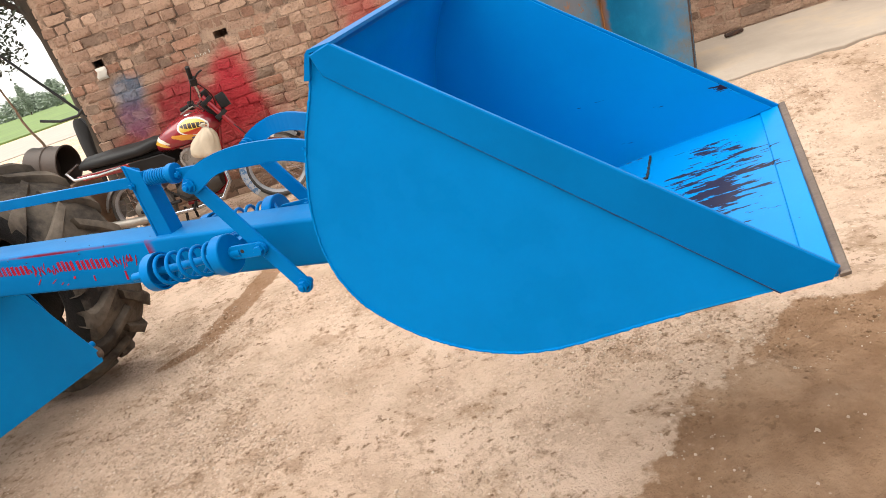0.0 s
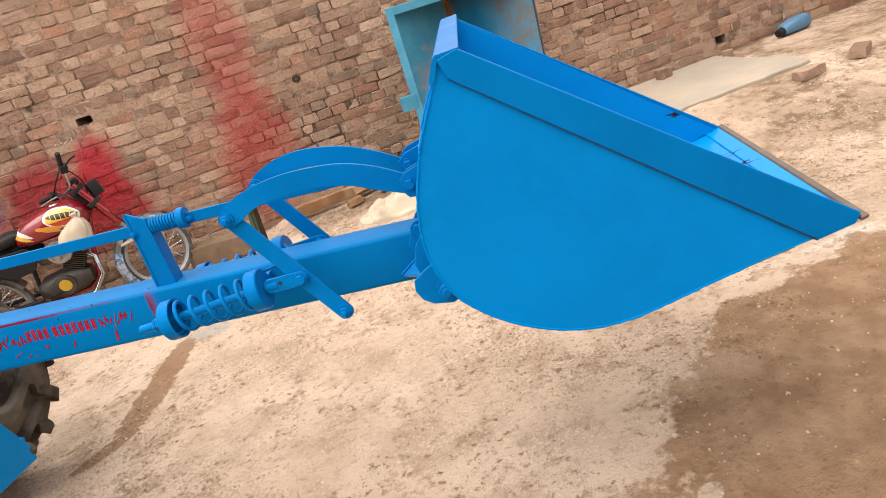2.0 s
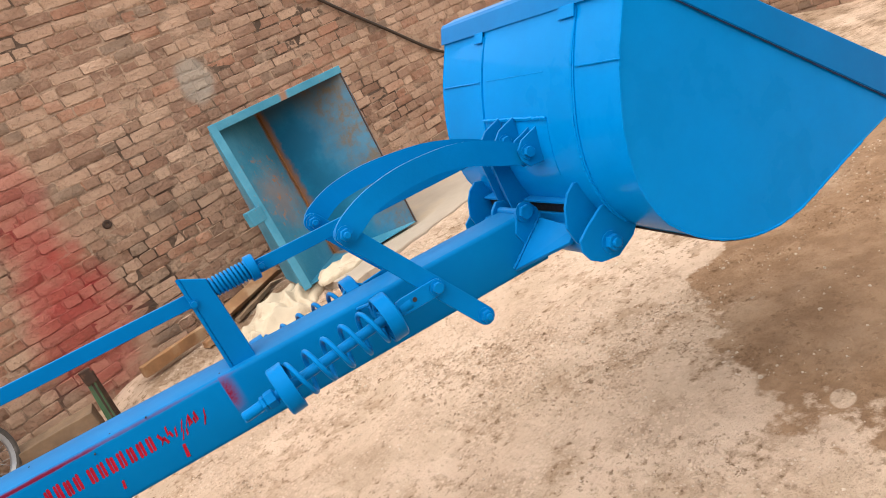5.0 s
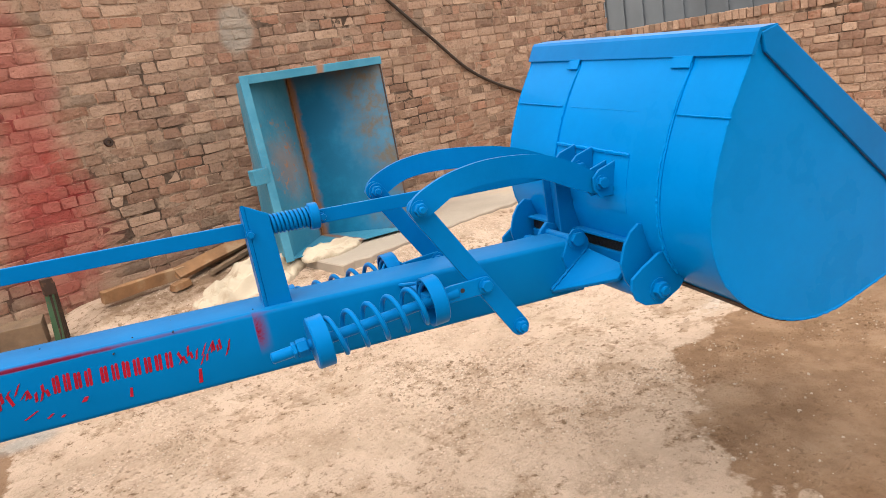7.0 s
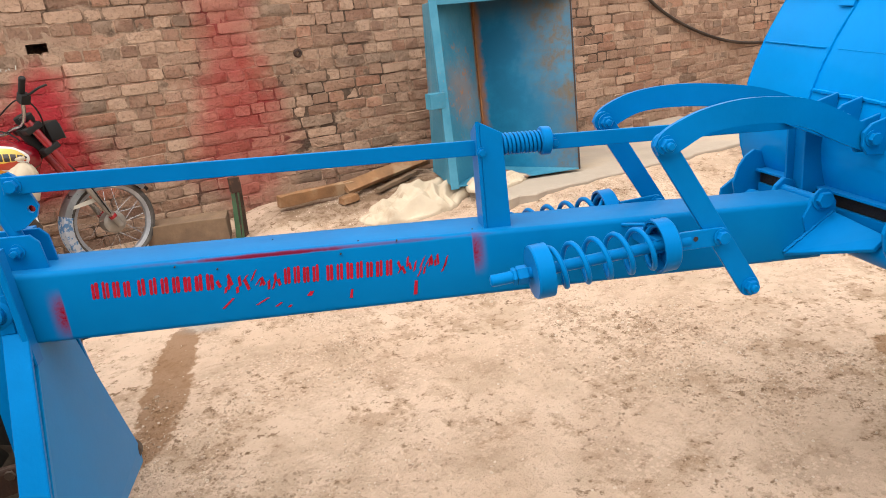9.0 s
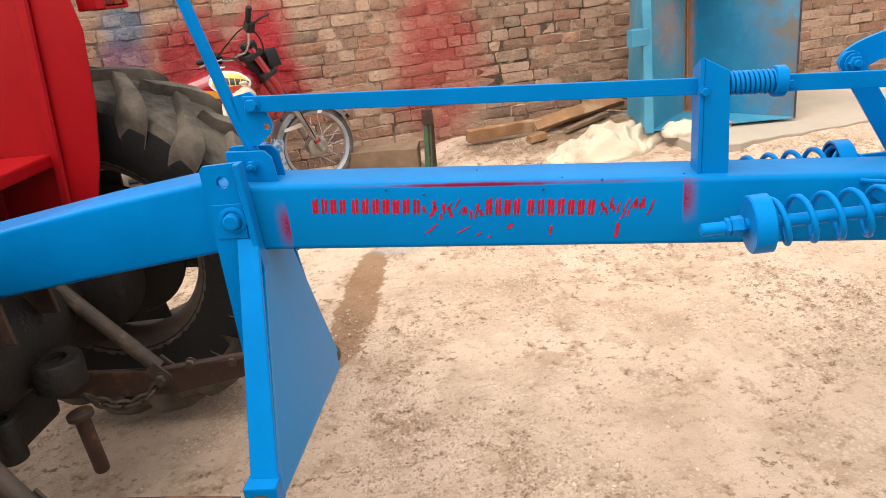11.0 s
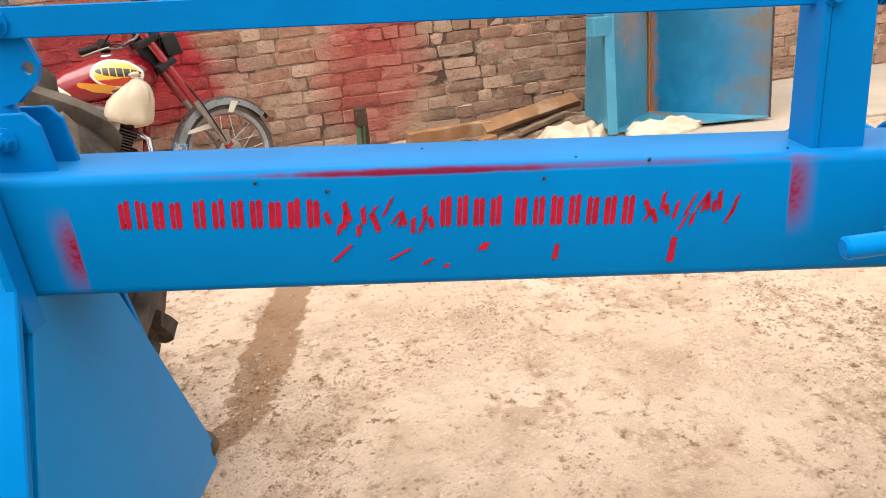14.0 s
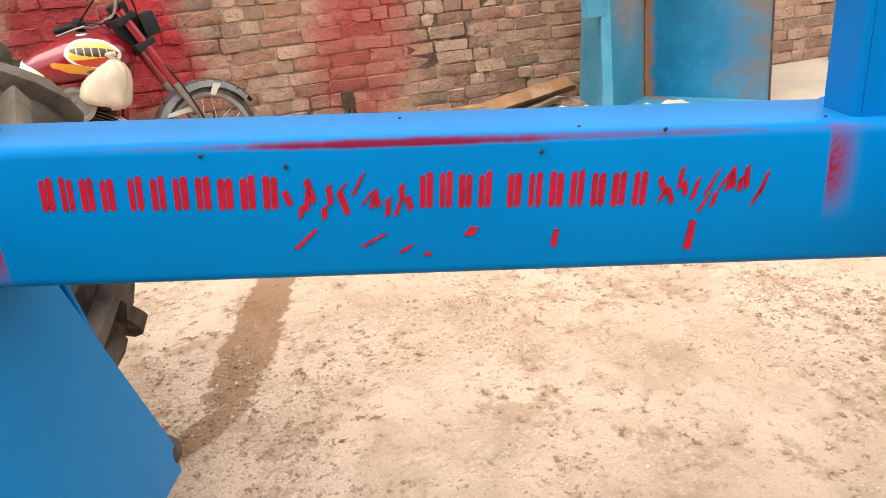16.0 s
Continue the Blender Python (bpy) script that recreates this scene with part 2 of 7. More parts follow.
def masonry(name, mortar):
    """Old sand-brown brick or its mortar, with sprayed paint on it."""
    k = Nodes(name)
    broad, fine = k.noise(1.3), k.noise(45.0, 8, 0.7)
    if mortar:
        col = k.mix(k.ramp(broad, 0.35, 0.65), (0.085, 0.052, 0.034), (0.26, 0.165, 0.110))
        filled = k.ramp(k.math("ADD", k.noise(4.5, 8, 0.7), k.math("MULTIPLY", k.math("SUBTRACT", broad, 0.5), 0.8)), 0.38, 0.54)
        col = k.mix(filled, col, (0.44, 0.295, 0.205))
    else:
        info = k.n.new("ShaderNodeObjectInfo").outputs["Random"]
        isle = k.n.new("ShaderNodeNewGeometry").outputs["Random Per Island"]
        rnd = k.math("FRACT", k.math("ADD", k.math("MULTIPLY", info, 7.31), isle))
        col = k.mix(rnd, (0.280, 0.155, 0.102), (0.585, 0.385, 0.268))
        col = k.mix(k.ramp(k.math("FRACT", k.math("MULTIPLY", rnd, 5.7)), 0.70, 1.0, 0, 0.75), col, (0.43, 0.180, 0.105))
        col = k.mix(k.ramp(k.math("FRACT", k.math("MULTIPLY", rnd, 11.3)), 0.76, 1.0, 0, 0.7), col, (0.21, 0.146, 0.104))
    col = k.mix(k.ramp(fine, 0.48, 0.72, 0, 0.6), col, (0.13, 0.078, 0.047))
    col = k.mix(k.ramp(k.noise(9.0, 8), 0.52, 0.75, 0, 0.55), col, (0.62, 0.425, 0.300))
    smear = k.both(k.ramp(k.noise(1.7, 7, 0.6), 0.53, 0.66), k.ramp(k.noise(6.0, 6), 0.35, 0.6, 0.3, 0.8))
    col = k.mix(smear, col, (0.44, 0.287, 0.192))
    pale = k.ramp(k.noise(3.4, 8, 0.7), 0.66, 0.72, 0, 0.6)
    col = k.mix(pale, col, (0.50, 0.41, 0.32))
    grime = k.math("ADD", k.z, k.math("MULTIPLY", k.noise(2.0, 6), 0.9))
    col = k.mix(k.ramp(grime, 0.85, 0.45, 0, 0.28), col, (0.115, 0.08, 0.05))
    patch = k.ramp(k.math("ADD", k.oval(k.x, k.z, 1.28, 1.98, 0.16, 0.20), k.math("MULTIPLY", k.noise(5.0), 0.8)), 1.5, 1.1)
    col = k.mix(k.math("MULTIPLY", patch, 0.7), col, (0.42, 0.37, 0.31))
    soft = k.math("MULTIPLY", k.math("SUBTRACT", k.noise(3.2, 6, 0.65), 0.5), 1.1)

    def spray(cx, cz, rx, rz, angle, colour, amount, lo=1.15, hi=0.45):
        nonlocal col
        f = k.ramp(k.math("ADD", k.oval(k.x, k.z, cx, cz, rx, rz, angle), soft), lo, hi, 0, amount)
        f = k.both(f, k.ramp(fine, 0.78, 0.5, 0.55, 1.0))
        col = k.mix(f, col, colour)

    red = (0.40, 0.016, 0.022)
    spray(-0.38, 1.75, 0.28, 0.75, 4, red, 0.46)
    spray(-0.42, 0.72, 0.42, 0.62, 0, red, 0.52)
    spray(-0.40, 1.15, 0.27, 0.52, 0, red, 0.38)
    spray(-1.64, 1.06, 0.23, 0.38, -12, (0.48, 0.008, 0.026), 0.92)
    spray(-2.08, 1.00, 0.40, 0.38, 0, (0.36, 0.010, 0.020), 0.90)
    spray(-1.72, 0.78, 0.50, 0.36, 0, red, 0.93)
    spray(-2.55, 0.85, 0.36, 0.22, 0, red, 0.55)
    spray(-2.50, 1.30, 0.20, 0.17, 20, (0.04, 0.14, 0.25), 0.62)
    spray(-2.55, 1.08, 0.20, 0.20, 0, (0.16, 0.05, 0.16), 0.6)
    k.put(col, k.b.inputs["Base Color"])
    k.b.inputs["Roughness"].default_value = 0.92
    k.bump(k.math("ADD", fine, k.math("MULTIPLY", k.noise(14.0, 8, 0.65), 1.8)), 0.9, 0.016)
    return k.m


def stencilled_blue():
    """The boom's enamel with red overspray where the stencil's rim was."""
    k = Nodes("blue_enamel_oversprayed", True)
    col = k.mix(k.ramp(k.noise(3.0), 0.3, 0.7), (0.0, 0.146, 0.400), (0.0, 0.170, 0.455))
    front = k.ramp(k.y, 0.012, 0.004)
    speck = k.ramp(k.noise(160.0, 3), 0.36, 0.62, 1.0, 0.75)
    wob = k.math("MULTIPLY", k.math("SUBTRACT", k.noise(22.0, 3), 0.5), 0.9)
    # soft vertical streaks at the stencil's two ends: sharp where the card stood, fading away from it
    for u, z0, z1, width, side, amount in ((0.107, 0.900, 0.995, 0.034, -1, 1.0), (0.945, 0.900, 0.992, 0.034, 1, 0.95)):
        d = k.math("MULTIPLY", k.math("SUBTRACT", k.x, u), float(side))
        fade = k.both(k.ramp(d, -0.003, 0.001), k.ramp(d, width, width * 0.1))
        tall = k.both(k.ramp(k.z, z0 - 0.02, z0 + 0.035), k.ramp(k.z, z1 + 0.012, z1 - 0.04))
        f = k.math("MULTIPLY", k.both(k.both(fade, tall), speck), amount)
        col = k.mix(k.both(f, front), col, (0.22, 0.003, 0.014))
    for u, z, ru, rz, amount in ((0.52, 1.0050, 0.20, 0.0050, 0.95), (0.62, 1.0005, 0.42, 0.005, 0.5)):
        f = k.ramp(k.math("ADD", k.oval(k.x, k.z, u, z, ru, rz, -3.4), wob), 1.1, 0.35, 0, amount)
        col = k.mix(k.both(f, front), col, (0.13, 0.004, 0.020))
    chip = k.ramp(k.noise(26.0, 2), 0.755, 0.77)
    col = k.mix(chip, col, (0.03, 0.03, 0.045))
    k.put(col, k.b.inputs["Base Color"])
    k.b.inputs["Roughness"].default_value, k.b.inputs["Specular IOR Level"].default_value = 0.36, 0.02
    k.bump(k.noise(30.0, 3), 0.08, 0.006)
    return k.m


def scraped_blue():
    """The bucket's inner enamel, scraped along the digging direction down to dark steel."""
    k = Nodes("blue_enamel_scraped", True)
    col = k.mix(k.ramp(k.noise(2.5), 0.3, 0.7), (0.0, 0.226, 0.630), (0.0, 0.26, 0.69))
    stretch = k.n.new("ShaderNodeMapping")
    stretch.inputs["Scale"].default_value = (8.0, 55.0, 55.0)
    stretch.inputs["Rotation"].default_value = (0, 0, radians(-6))
    k.l.new(k.pos, stretch.inputs["Vector"])
    streak = k.noise(1.0, 5, 0.62, stretch.outputs[0])
    wide = k.noise(0.35, 3, 0.5, stretch.outputs[0])
    side = k.ramp(k.y, 0.395, 0.405)
    flat = k.math("SUBTRACT", 1.0, side)
    spot = k.ramp(k.oval(k.x, k.y, 2.590, 0.055, 0.105, 0.15), 1.25, 0.25, 0.0, 0.33)
    around = k.ramp(k.oval(k.x, k.y, 2.60, 0.14, 0.20, 0.40), 1.3, 0.2, 0.0, 0.215)
    corner = k.ramp(k.oval(k.x, k.z, 2.655, 0.928, 0.075, 0.024, -14), 1.5, 0.2, 0.0, 0.29)
    inner = k.ramp(k.oval(k.x, k.z, 2.50, 0.945, 0.07, 0.040), 1.3, 0.3, 0.0, 0.15)
    inner2 = k.ramp(k.oval(k.x, k.z, 2.40, 0.830, 0.05, 0.022), 1.3, 0.3, 0.0, 0.15)
    reach = k.math("ADD", k.both(flat, k.math("MAXIMUM", spot, around)), k.both(side, k.math("MAXIMUM", corner, k.math("MAXIMUM", inner, inner2))))
    level = k.math("ADD", k.math("ADD", streak, k.math("MULTIPLY", k.math("SUBTRACT", wide, 0.5), 0.35)), reach)
    bare = k.ramp(level, 0.735, 0.752)
    k.put(k.mix(bare, col, (0.022, 0.018, 0.040)), k.b.inputs["Base Color"])
    k.put(k.ramp(bare, 0, 1, 0.34, 0.6), k.b.inputs["Roughness"])
    k.b.inputs["Specular IOR Level"].default_value = 0.07
    k.bump(k.math("SUBTRACT", k.math("MULTIPLY", k.noise(14.0, 3), 0.4), bare), 0.25, 0.003)
    return k.m


def old_teal(name, pale):
    """Teal paint in a paler and a darker tone, with rust coming through in stains and spots."""
    k = Nodes(name)
    broad, mid, fine = k.noise(2.2, 9, 0.66), k.noise(8.0, 12, 0.74), k.noise(48.0, 10, 0.74)
    if pale:
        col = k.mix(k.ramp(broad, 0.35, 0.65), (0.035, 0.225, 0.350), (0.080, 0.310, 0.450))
        rust = k.ramp(k.math("ADD", k.oval(k.x, k.z, 1.16, 0.90, 0.24, 0.28), k.math("MULTIPLY", k.math("SUBTRACT", mid, 0.5), 3.2)), 1.25, 0.1, 0, 0.55)
        col = k.mix(k.ramp(fine, 0.60, 0.70, 0, 0.75), col, (0.36, 0.16, 0.085))
        col = k.mix(k.both(k.ramp(k.noise(16.0, 9, 0.72), 0.55, 0.63), k.ramp(k.oval(k.x, k.z, 1.14, 0.95, 0.30, 0.45), 1.2, 0.3)), col, (0.42, 0.20, 0.11))
    else:
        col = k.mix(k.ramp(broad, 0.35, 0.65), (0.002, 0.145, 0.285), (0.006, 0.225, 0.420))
        d = k.math("ADD", k.x, k.math("MULTIPLY", k.math("SUBTRACT", broad, 0.5), 0.6))
        side = k.ramp(d, 1.56, 1.82)
        rust = k.both(side, k.ramp(mid, 0.36, 0.64, 0.30, 0.95))
        col = k.mix(k.ramp(fine, 0.68, 0.74, 0, 0.7), col, (0.18, 0.09, 0.05))
        # shade below the upper plate is painted in as brown towards the top
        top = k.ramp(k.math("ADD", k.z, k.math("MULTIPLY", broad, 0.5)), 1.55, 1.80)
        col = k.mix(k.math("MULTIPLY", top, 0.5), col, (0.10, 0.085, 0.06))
    seam = k.math("ABSOLUTE", k.math("SUBTRACT", k.x, k.math("ADD", 1.362, k.math("MULTIPLY", k.z, 0.050))))
    seam = k.ramp(k.math("ADD", seam, k.math("MULTIPLY", k.math("SUBTRACT", mid, 0.5), 0.09)), 0.045, 0.008, 0.0, 0.85)
    col = k.mix(rust, col, k.mix(fine, (0.33, 0.19, 0.10) if pale else (0.115, 0.098, 0.062), (0.42, 0.20, 0.12) if pale else (0.20, 0.125, 0.062)))
    col = k.mix(seam, col, (0.36, 0.155, 0.055))
    k.put(col, k.b.inputs["Base Color"])
    k.put(k.ramp(rust, 0, 1, 0.5, 0.8), k.b.inputs["Roughness"])
    k.b.inputs["Specular IOR Level"].default_value = 0.3
    k.bump(k.math("ADD", fine, k.math("MULTIPLY", mid, 0.6)), 0.25, 0.006)
    return k.m


BOOM_BLUE = glaze(stencilled_blue(), 0.02, 0.42, 0.55)
BLUE = mat("blue_enamel", (0.0, 0.166, 0.475), 0.36, noise_scale=4.0, var=0.12, second=(0.03, 0.035, 0.06), second_amount=0.235, second_scale=30, edge=0.015, bump=0.08, bump_scale=45.0, spec=0.02)
glaze(BLUE, 0.02, 0.60, 0.45)
BLUE_BUCKET = mat("blue_enamel_sheet", (0.0, 0.220, 0.620), 0.31, noise_scale=2.4, var=0.11, bump=0.06, bump_scale=11.0, spec=0.02, second=(0.03, 0.035, 0.06), second_amount=0.235, second_scale=24, edge=0.015)
glaze(BLUE_BUCKET, 0.03, 0.26, 0.06)
BLUE_PLATE = glaze(mat("blue_enamel_plate", (0.0, 0.220, 0.550), 0.4, noise_scale=3.0, var=0.10, bump=0.05, bump_scale=30.0, spec=0.05, second=(0.03, 0.035, 0.06), second_amount=0.235, second_scale=30, edge=0.015), 0.04, 0.30, 0.3)
BLUE_WORN = glaze(scraped_blue(), 0.03, 0.4, 0.2)
EDGE = mat("bare_worn_steel", (0.20, 0.15, 0.12), 0.55, 0.5, noise_scale=12, var=0.3, bump=0.3)
DARK = mat("dark_gap", (0.012, 0.012, 0.018), 0.7)
RUST = mat("rusty_iron", (0.052, 0.024, 0.014), 0.75, 0.15, noise_scale=9, var=0.45, bump=0.5, second=(0.150, 0.066, 0.034), second_amount=0.44, second_scale=8)
GREASE = mat("greasy_iron", (0.070, 0.047, 0.034), 0.7, 0.2, noise_scale=9, var=0.4, bump=0.4, second=(0.17, 0.118, 0.080), second_amount=0.42, second_scale=6)
RUBBER = mat("dusty_tyre_rubber", (0.055, 0.043, 0.033), 0.85, noise_scale=5, var=0.45, bump=0.5, second=(0.23, 0.188, 0.146), second_amount=0.62, second_scale=5, edge=0.45, spec=0.2)
RUBBER_WORN = mat("worn_tyre_rubber", (0.028, 0.024, 0.021), 0.85, noise_scale=5, var=0.45, bump=0.5, second=(0.185, 0.148, 0.112), second_amount=0.62, second_scale=6, edge=0.35, spec=0.2)
TYRE = mat("bike_tyre_rubber", (0.07, 0.062, 0.055), 0.85, bump=0.3, second=(0.24, 0.22, 0.20), second_amount=0.54, edge=0.2)
RED = mat("red_tractor_paint", (0.30, 0.003, 0.006), 0.42, noise_scale=3, var=0.14, second=(0.30, 0.16, 0.11), second_amount=0.3, second_scale=9, spec=0.15)
BIKE_RED = mat("maroon_gloss_paint", (0.30, 0.008, 0.016), 0.22, noise_scale=6, var=0.1, bump=0.02, coat=0.5)
CHROME = mat("chrome", (0.55, 0.55, 0.56), 0.22, 0.95, noise_scale=10, var=0.15, bump=0.05)
BLACK = mat("black_plastic", (0.014, 0.013, 0.013), 0.55, var=0.3, spec=0.25)
CONCRETE = mat("dusty_concrete", (0.43, 0.355, 0.28), 0.9, noise_scale=2.0, var=0.16, bump=0.4, bump_scale=30, coords="World", second=(0.50, 0.38, 0.26), second_amount=0.45, second_scale=2.0, edge=0.2)
TEAL = old_teal("rusty_teal_paint", False)
TEAL_PALE = old_teal("pale_teal_paint", True)
RUST_ORANGE = mat("orange_rust", (0.36, 0.15, 0.05), 0.9, noise_scale=8, var=0.35, bump=0.5)
WOOD = mat("weathered_wood", (0.30, 0.150, 0.065), 0.8, noise_scale=6, var=0.3, bump=0.4, second=(0.38, 0.24, 0.135), second_amount=0.45)
WOOD_GREY = mat("grey_wood", (0.205, 0.132, 0.080), 0.85, noise_scale=7, var=0.3, bump=0.4)
CLOTH = mat("cream_cloth", (0.60, 0.50, 0.375), 0.9, noise_scale=4, var=0.12, bump=0.3, bump_scale=90, second=(0.36, 0.26, 0.175), second_amount=0.44, second_scale=7, edge=0.2, spec=0.1)
BAG_CLOTH = mat("unbleached_cotton", (0.62, 0.52, 0.39), 0.9, noise_scale=5, var=0.12, bump=0.25, bump_scale=120, second=(0.46, 0.36, 0.26), second_amount=0.42, second_scale=6, edge=0.3, spec=0.1)
STENCIL = mat("red_stencil_paint", (0.36, 0.005, 0.024), 0.55, noise_scale=20, var=0.3, bump=0.05, spec=0.15)
SOIL, BRICK, MORTAR = soil(), masonry("old_brick", False), masonry("old_mortar", True)
LENS_RED = mat("red_lens", (0.16, 0.006, 0.010), 0.15, var=0.1, bump=0.02)
LENS_ORANGE = mat("orange_lens", (0.25, 0.045, 0.008), 0.15, var=0.1, bump=0.02)
WHITE_PLASTIC = mat("dusty_white_plastic", (0.62, 0.58, 0.50), 0.6, var=0.15)
YELLOW = mat("yellow_paint", (0.62, 0.36, 0.03), 0.35, var=0.12, bump=0.03)
ALLOY = mat("dull_cast_alloy", (0.34, 0.31, 0.27), 0.5, 0.6, noise_scale=12, var=0.3, bump=0.2)
DARK_ALLOY = mat("dark_oily_alloy", (0.075, 0.066, 0.058), 0.5, 0.5, noise_scale=12, var=0.35, bump=0.2)
NAVY = mat("shaded_seam_enamel", (0.004, 0.022, 0.10), 0.6, var=0.2)
GREEN = mat("green_paint", (0.05, 0.12, 0.055), 0.6, var=0.3, second=(0.14, 0.055, 0.028), second_amount=0.5, second_scale=9)
BROWN_STEEL = mat("brown_stained_steel", (0.052, 0.034, 0.024), 0.55, 0.2, noise_scale=5, var=0.35, bump=0.2)
# greasy iron and black rubber, deepened further to hold the shade under the tractor
SHADED_GREASE = mat("shaded_greasy_casting", (0.010, 0.007, 0.005), 0.6, noise_scale=9, var=0.5, bump=0.5, second=(0.045, 0.024, 0.014), second_amount=0.40, second_scale=7, edge=0.2, spec=0.3)
SHADED_RUBBER = mat("shaded_sidewall_rubber", (0.006, 0.005, 0.0045), 0.75, noise_scale=6, var=0.5, bump=0.5, second=(0.030, 0.022, 0.016), second_amount=0.42, second_scale=5, edge=0.25, spec=0.25)
BARK = mat("dark_bark", (0.05, 0.035, 0.022), 0.95, noise_scale=12, var=0.4, bump=0.9, bump_scale=25)
LEAF = mat("green_leaf", (0.022, 0.034, 0.012), 0.6, noise_scale=3, var=0.35)
# leaf green paled by mixing the haze of distance into the colour
HAZED_LEAF = mat("hazed_foliage", (0.33, 0.39, 0.31), 0.8, noise_scale=0.3, var=0.3)
FIELD = mat("green_crop", (0.16, 0.24, 0.06), 0.9, noise_scale=0.4, var=0.3, coords="World")
ROAD = mat("pale_dusty_road", (0.42, 0.37, 0.31), 0.9, noise_scale=0.8, var=0.1, coords="World")


# ---- building tools ----
def part(name, bm, material, parent=None, label="", smooth=False, matrix=None, bake=None):
    """Links a bmesh as one mesh object, under a thing or a part where one is given."""
    if bake is not None:
        bmesh.ops.transform(bm, matrix=bake, verts=bm.verts)
    bmesh.ops.recalc_face_normals(bm, faces=bm.faces)
    me = bpy.data.meshes.new(name)
    bm.to_mesh(me)
    bm.free()
    for mm in material if isinstance(material, (list, tuple)) else [material]:
        me.materials.append(mm)
    if smooth:
        me.polygons.foreach_set("use_smooth", [True] * len(me.polygons))
        me.set_sharp_from_angle(angle=radians(smooth))
    ob = new(name, me)
    if parent is not None:
        ob.parent = parent
    if matrix is not None:
        ob.matrix_basis = matrix
    if label:
        tagged(ob, label)
    return ob


def thing(name, label, category, matrix=None, group="", kind=""):
    ob = new(name)
    ob.empty_display_size = 0.1
    if matrix is not None:
        ob.matrix_basis = matrix
    return tagged(ob, label, category, group, kind)


def box(bm, lo, hi, bevel=0.0, m=None):
    """A box between two corners."""
    g = bmesh.ops.create_cube(bm, size=1.0)["verts"]
    c, s = [(a + b) / 2 for a, b in zip(lo, hi)], [abs(b - a) for a, b in zip(lo, hi)]
    for v in g:
        v.co = Vector([c[i] + v.co[i] * s[i] for i in range(3)])
    if bevel:
        es = list({e for v in g for e in v.link_edges})
        r = bmesh.ops.bevel(bm, geom=es, offset=bevel, segments=2, affect="EDGES", profile=0.6)
        g = r["verts"]
    if m is not None:
        bmesh.ops.transform(bm, matrix=m, verts=list({v for v in g}))
    return g


def slab(bm, pts, vec, bevel=0.0):
    """A flat outline of 3D points, made thick along vec."""
    vec = Vector(vec)
    a = [bm.verts.new(Vector(p)) for p in pts]
    b = [bm.verts.new(Vector(p) + vec) for p in pts]
    fs = [bm.faces.new(a), bm.faces.new(b[::-1])]
    for i in range(len(a)):
        j = (i + 1) % len(a)
        fs.append(bm.faces.new((a[i], b[i], b[j], a[j])))
    if bevel:
        bmesh.ops.recalc_face_normals(bm, faces=fs)
        es = [e for f in fs[:2] for e in f.edges]
        bmesh.ops.bevel(bm, geom=es, offset=bevel, segments=1, affect="EDGES")


def frame_of(d):
    d = Vector(d).normalized()
    s = d.cross(Vector((0, 0, 1))) if abs(d.z) < 0.95 else d.cross(Vector((1, 0, 0)))
    s.normalize()
    return d, s, d.cross(s).normalized()


def rod(bm, p, q, r, seg=14, r2=None, chamfer=0.0):
    """A round bar from p to q."""
    p, q = Vector(p), Vector(q)
    d, s, t = frame_of(q - p)
    r2 = r if r2 is None else r2
    rings = [(p, r), (q, r2)]
    if chamfer:
        rings = [(p, r - chamfer), (p + d * chamfer, r), (q - d * chamfer, r2), (q, r2 - chamfer)]
    made = [[bm.verts.new(c + (s * math.cos(a) + t * math.sin(a)) * k) for a in [2 * math.pi * i / seg for i in range(seg)]] for c, k in rings]
    for u, v in zip(made, made[1:]):
        for i in range(seg):
            j = (i + 1) % seg
            bm.faces.new((u[i], u[j], v[j], v[i]))
    bm.faces.new(made[0][::-1]), bm.faces.new(made[-1])


def tube(bm, pts, r, seg=8, closed=False, radii=None):
    """A round bar along a line of points."""
    pts = [Vector(p) for p in pts]
    n, rings, up = len(pts), [], None
    for i, p in enumerate(pts):
        a, b = (pts[i - 1], pts[(i + 1) % n]) if closed else (pts[max(0, i - 1)], pts[min(n - 1, i + 1)])
        d = (b - a).normalized()
        if up is None:
            up = frame_of(d)[1]
        up = (up - d * up.dot(d)).normalized()
        w = d.cross(up)
        k = radii[i] if radii else r
        rings.append([bm.verts.new(p + (up * math.cos(2 * math.pi * j / seg) + w * math.sin(2 * math.pi * j / seg)) * k) for j in range(seg)])
    for i in range(n if closed else n - 1):
        u, v = rings[i], rings[(i + 1) % n]
        for j in range(seg):
            k = (j + 1) % seg
            bm.faces.new((u[j], u[k], v[k], v[j]))
    if not closed:
        bm.faces.new(rings[0][::-1]), bm.faces.new(rings[-1])


def ring(bm, c, axis, r_in, r_out, width, seg=40):
    """A flat-sided ring round an axis."""
    c = Vector(c)
    d, s, t = frame_of(axis)
    prof = [(r_in, -width / 2), (r_out, -width / 2), (r_out, width / 2), (r_in, width / 2)]
    lathe(bm, c, d, prof, seg, True)


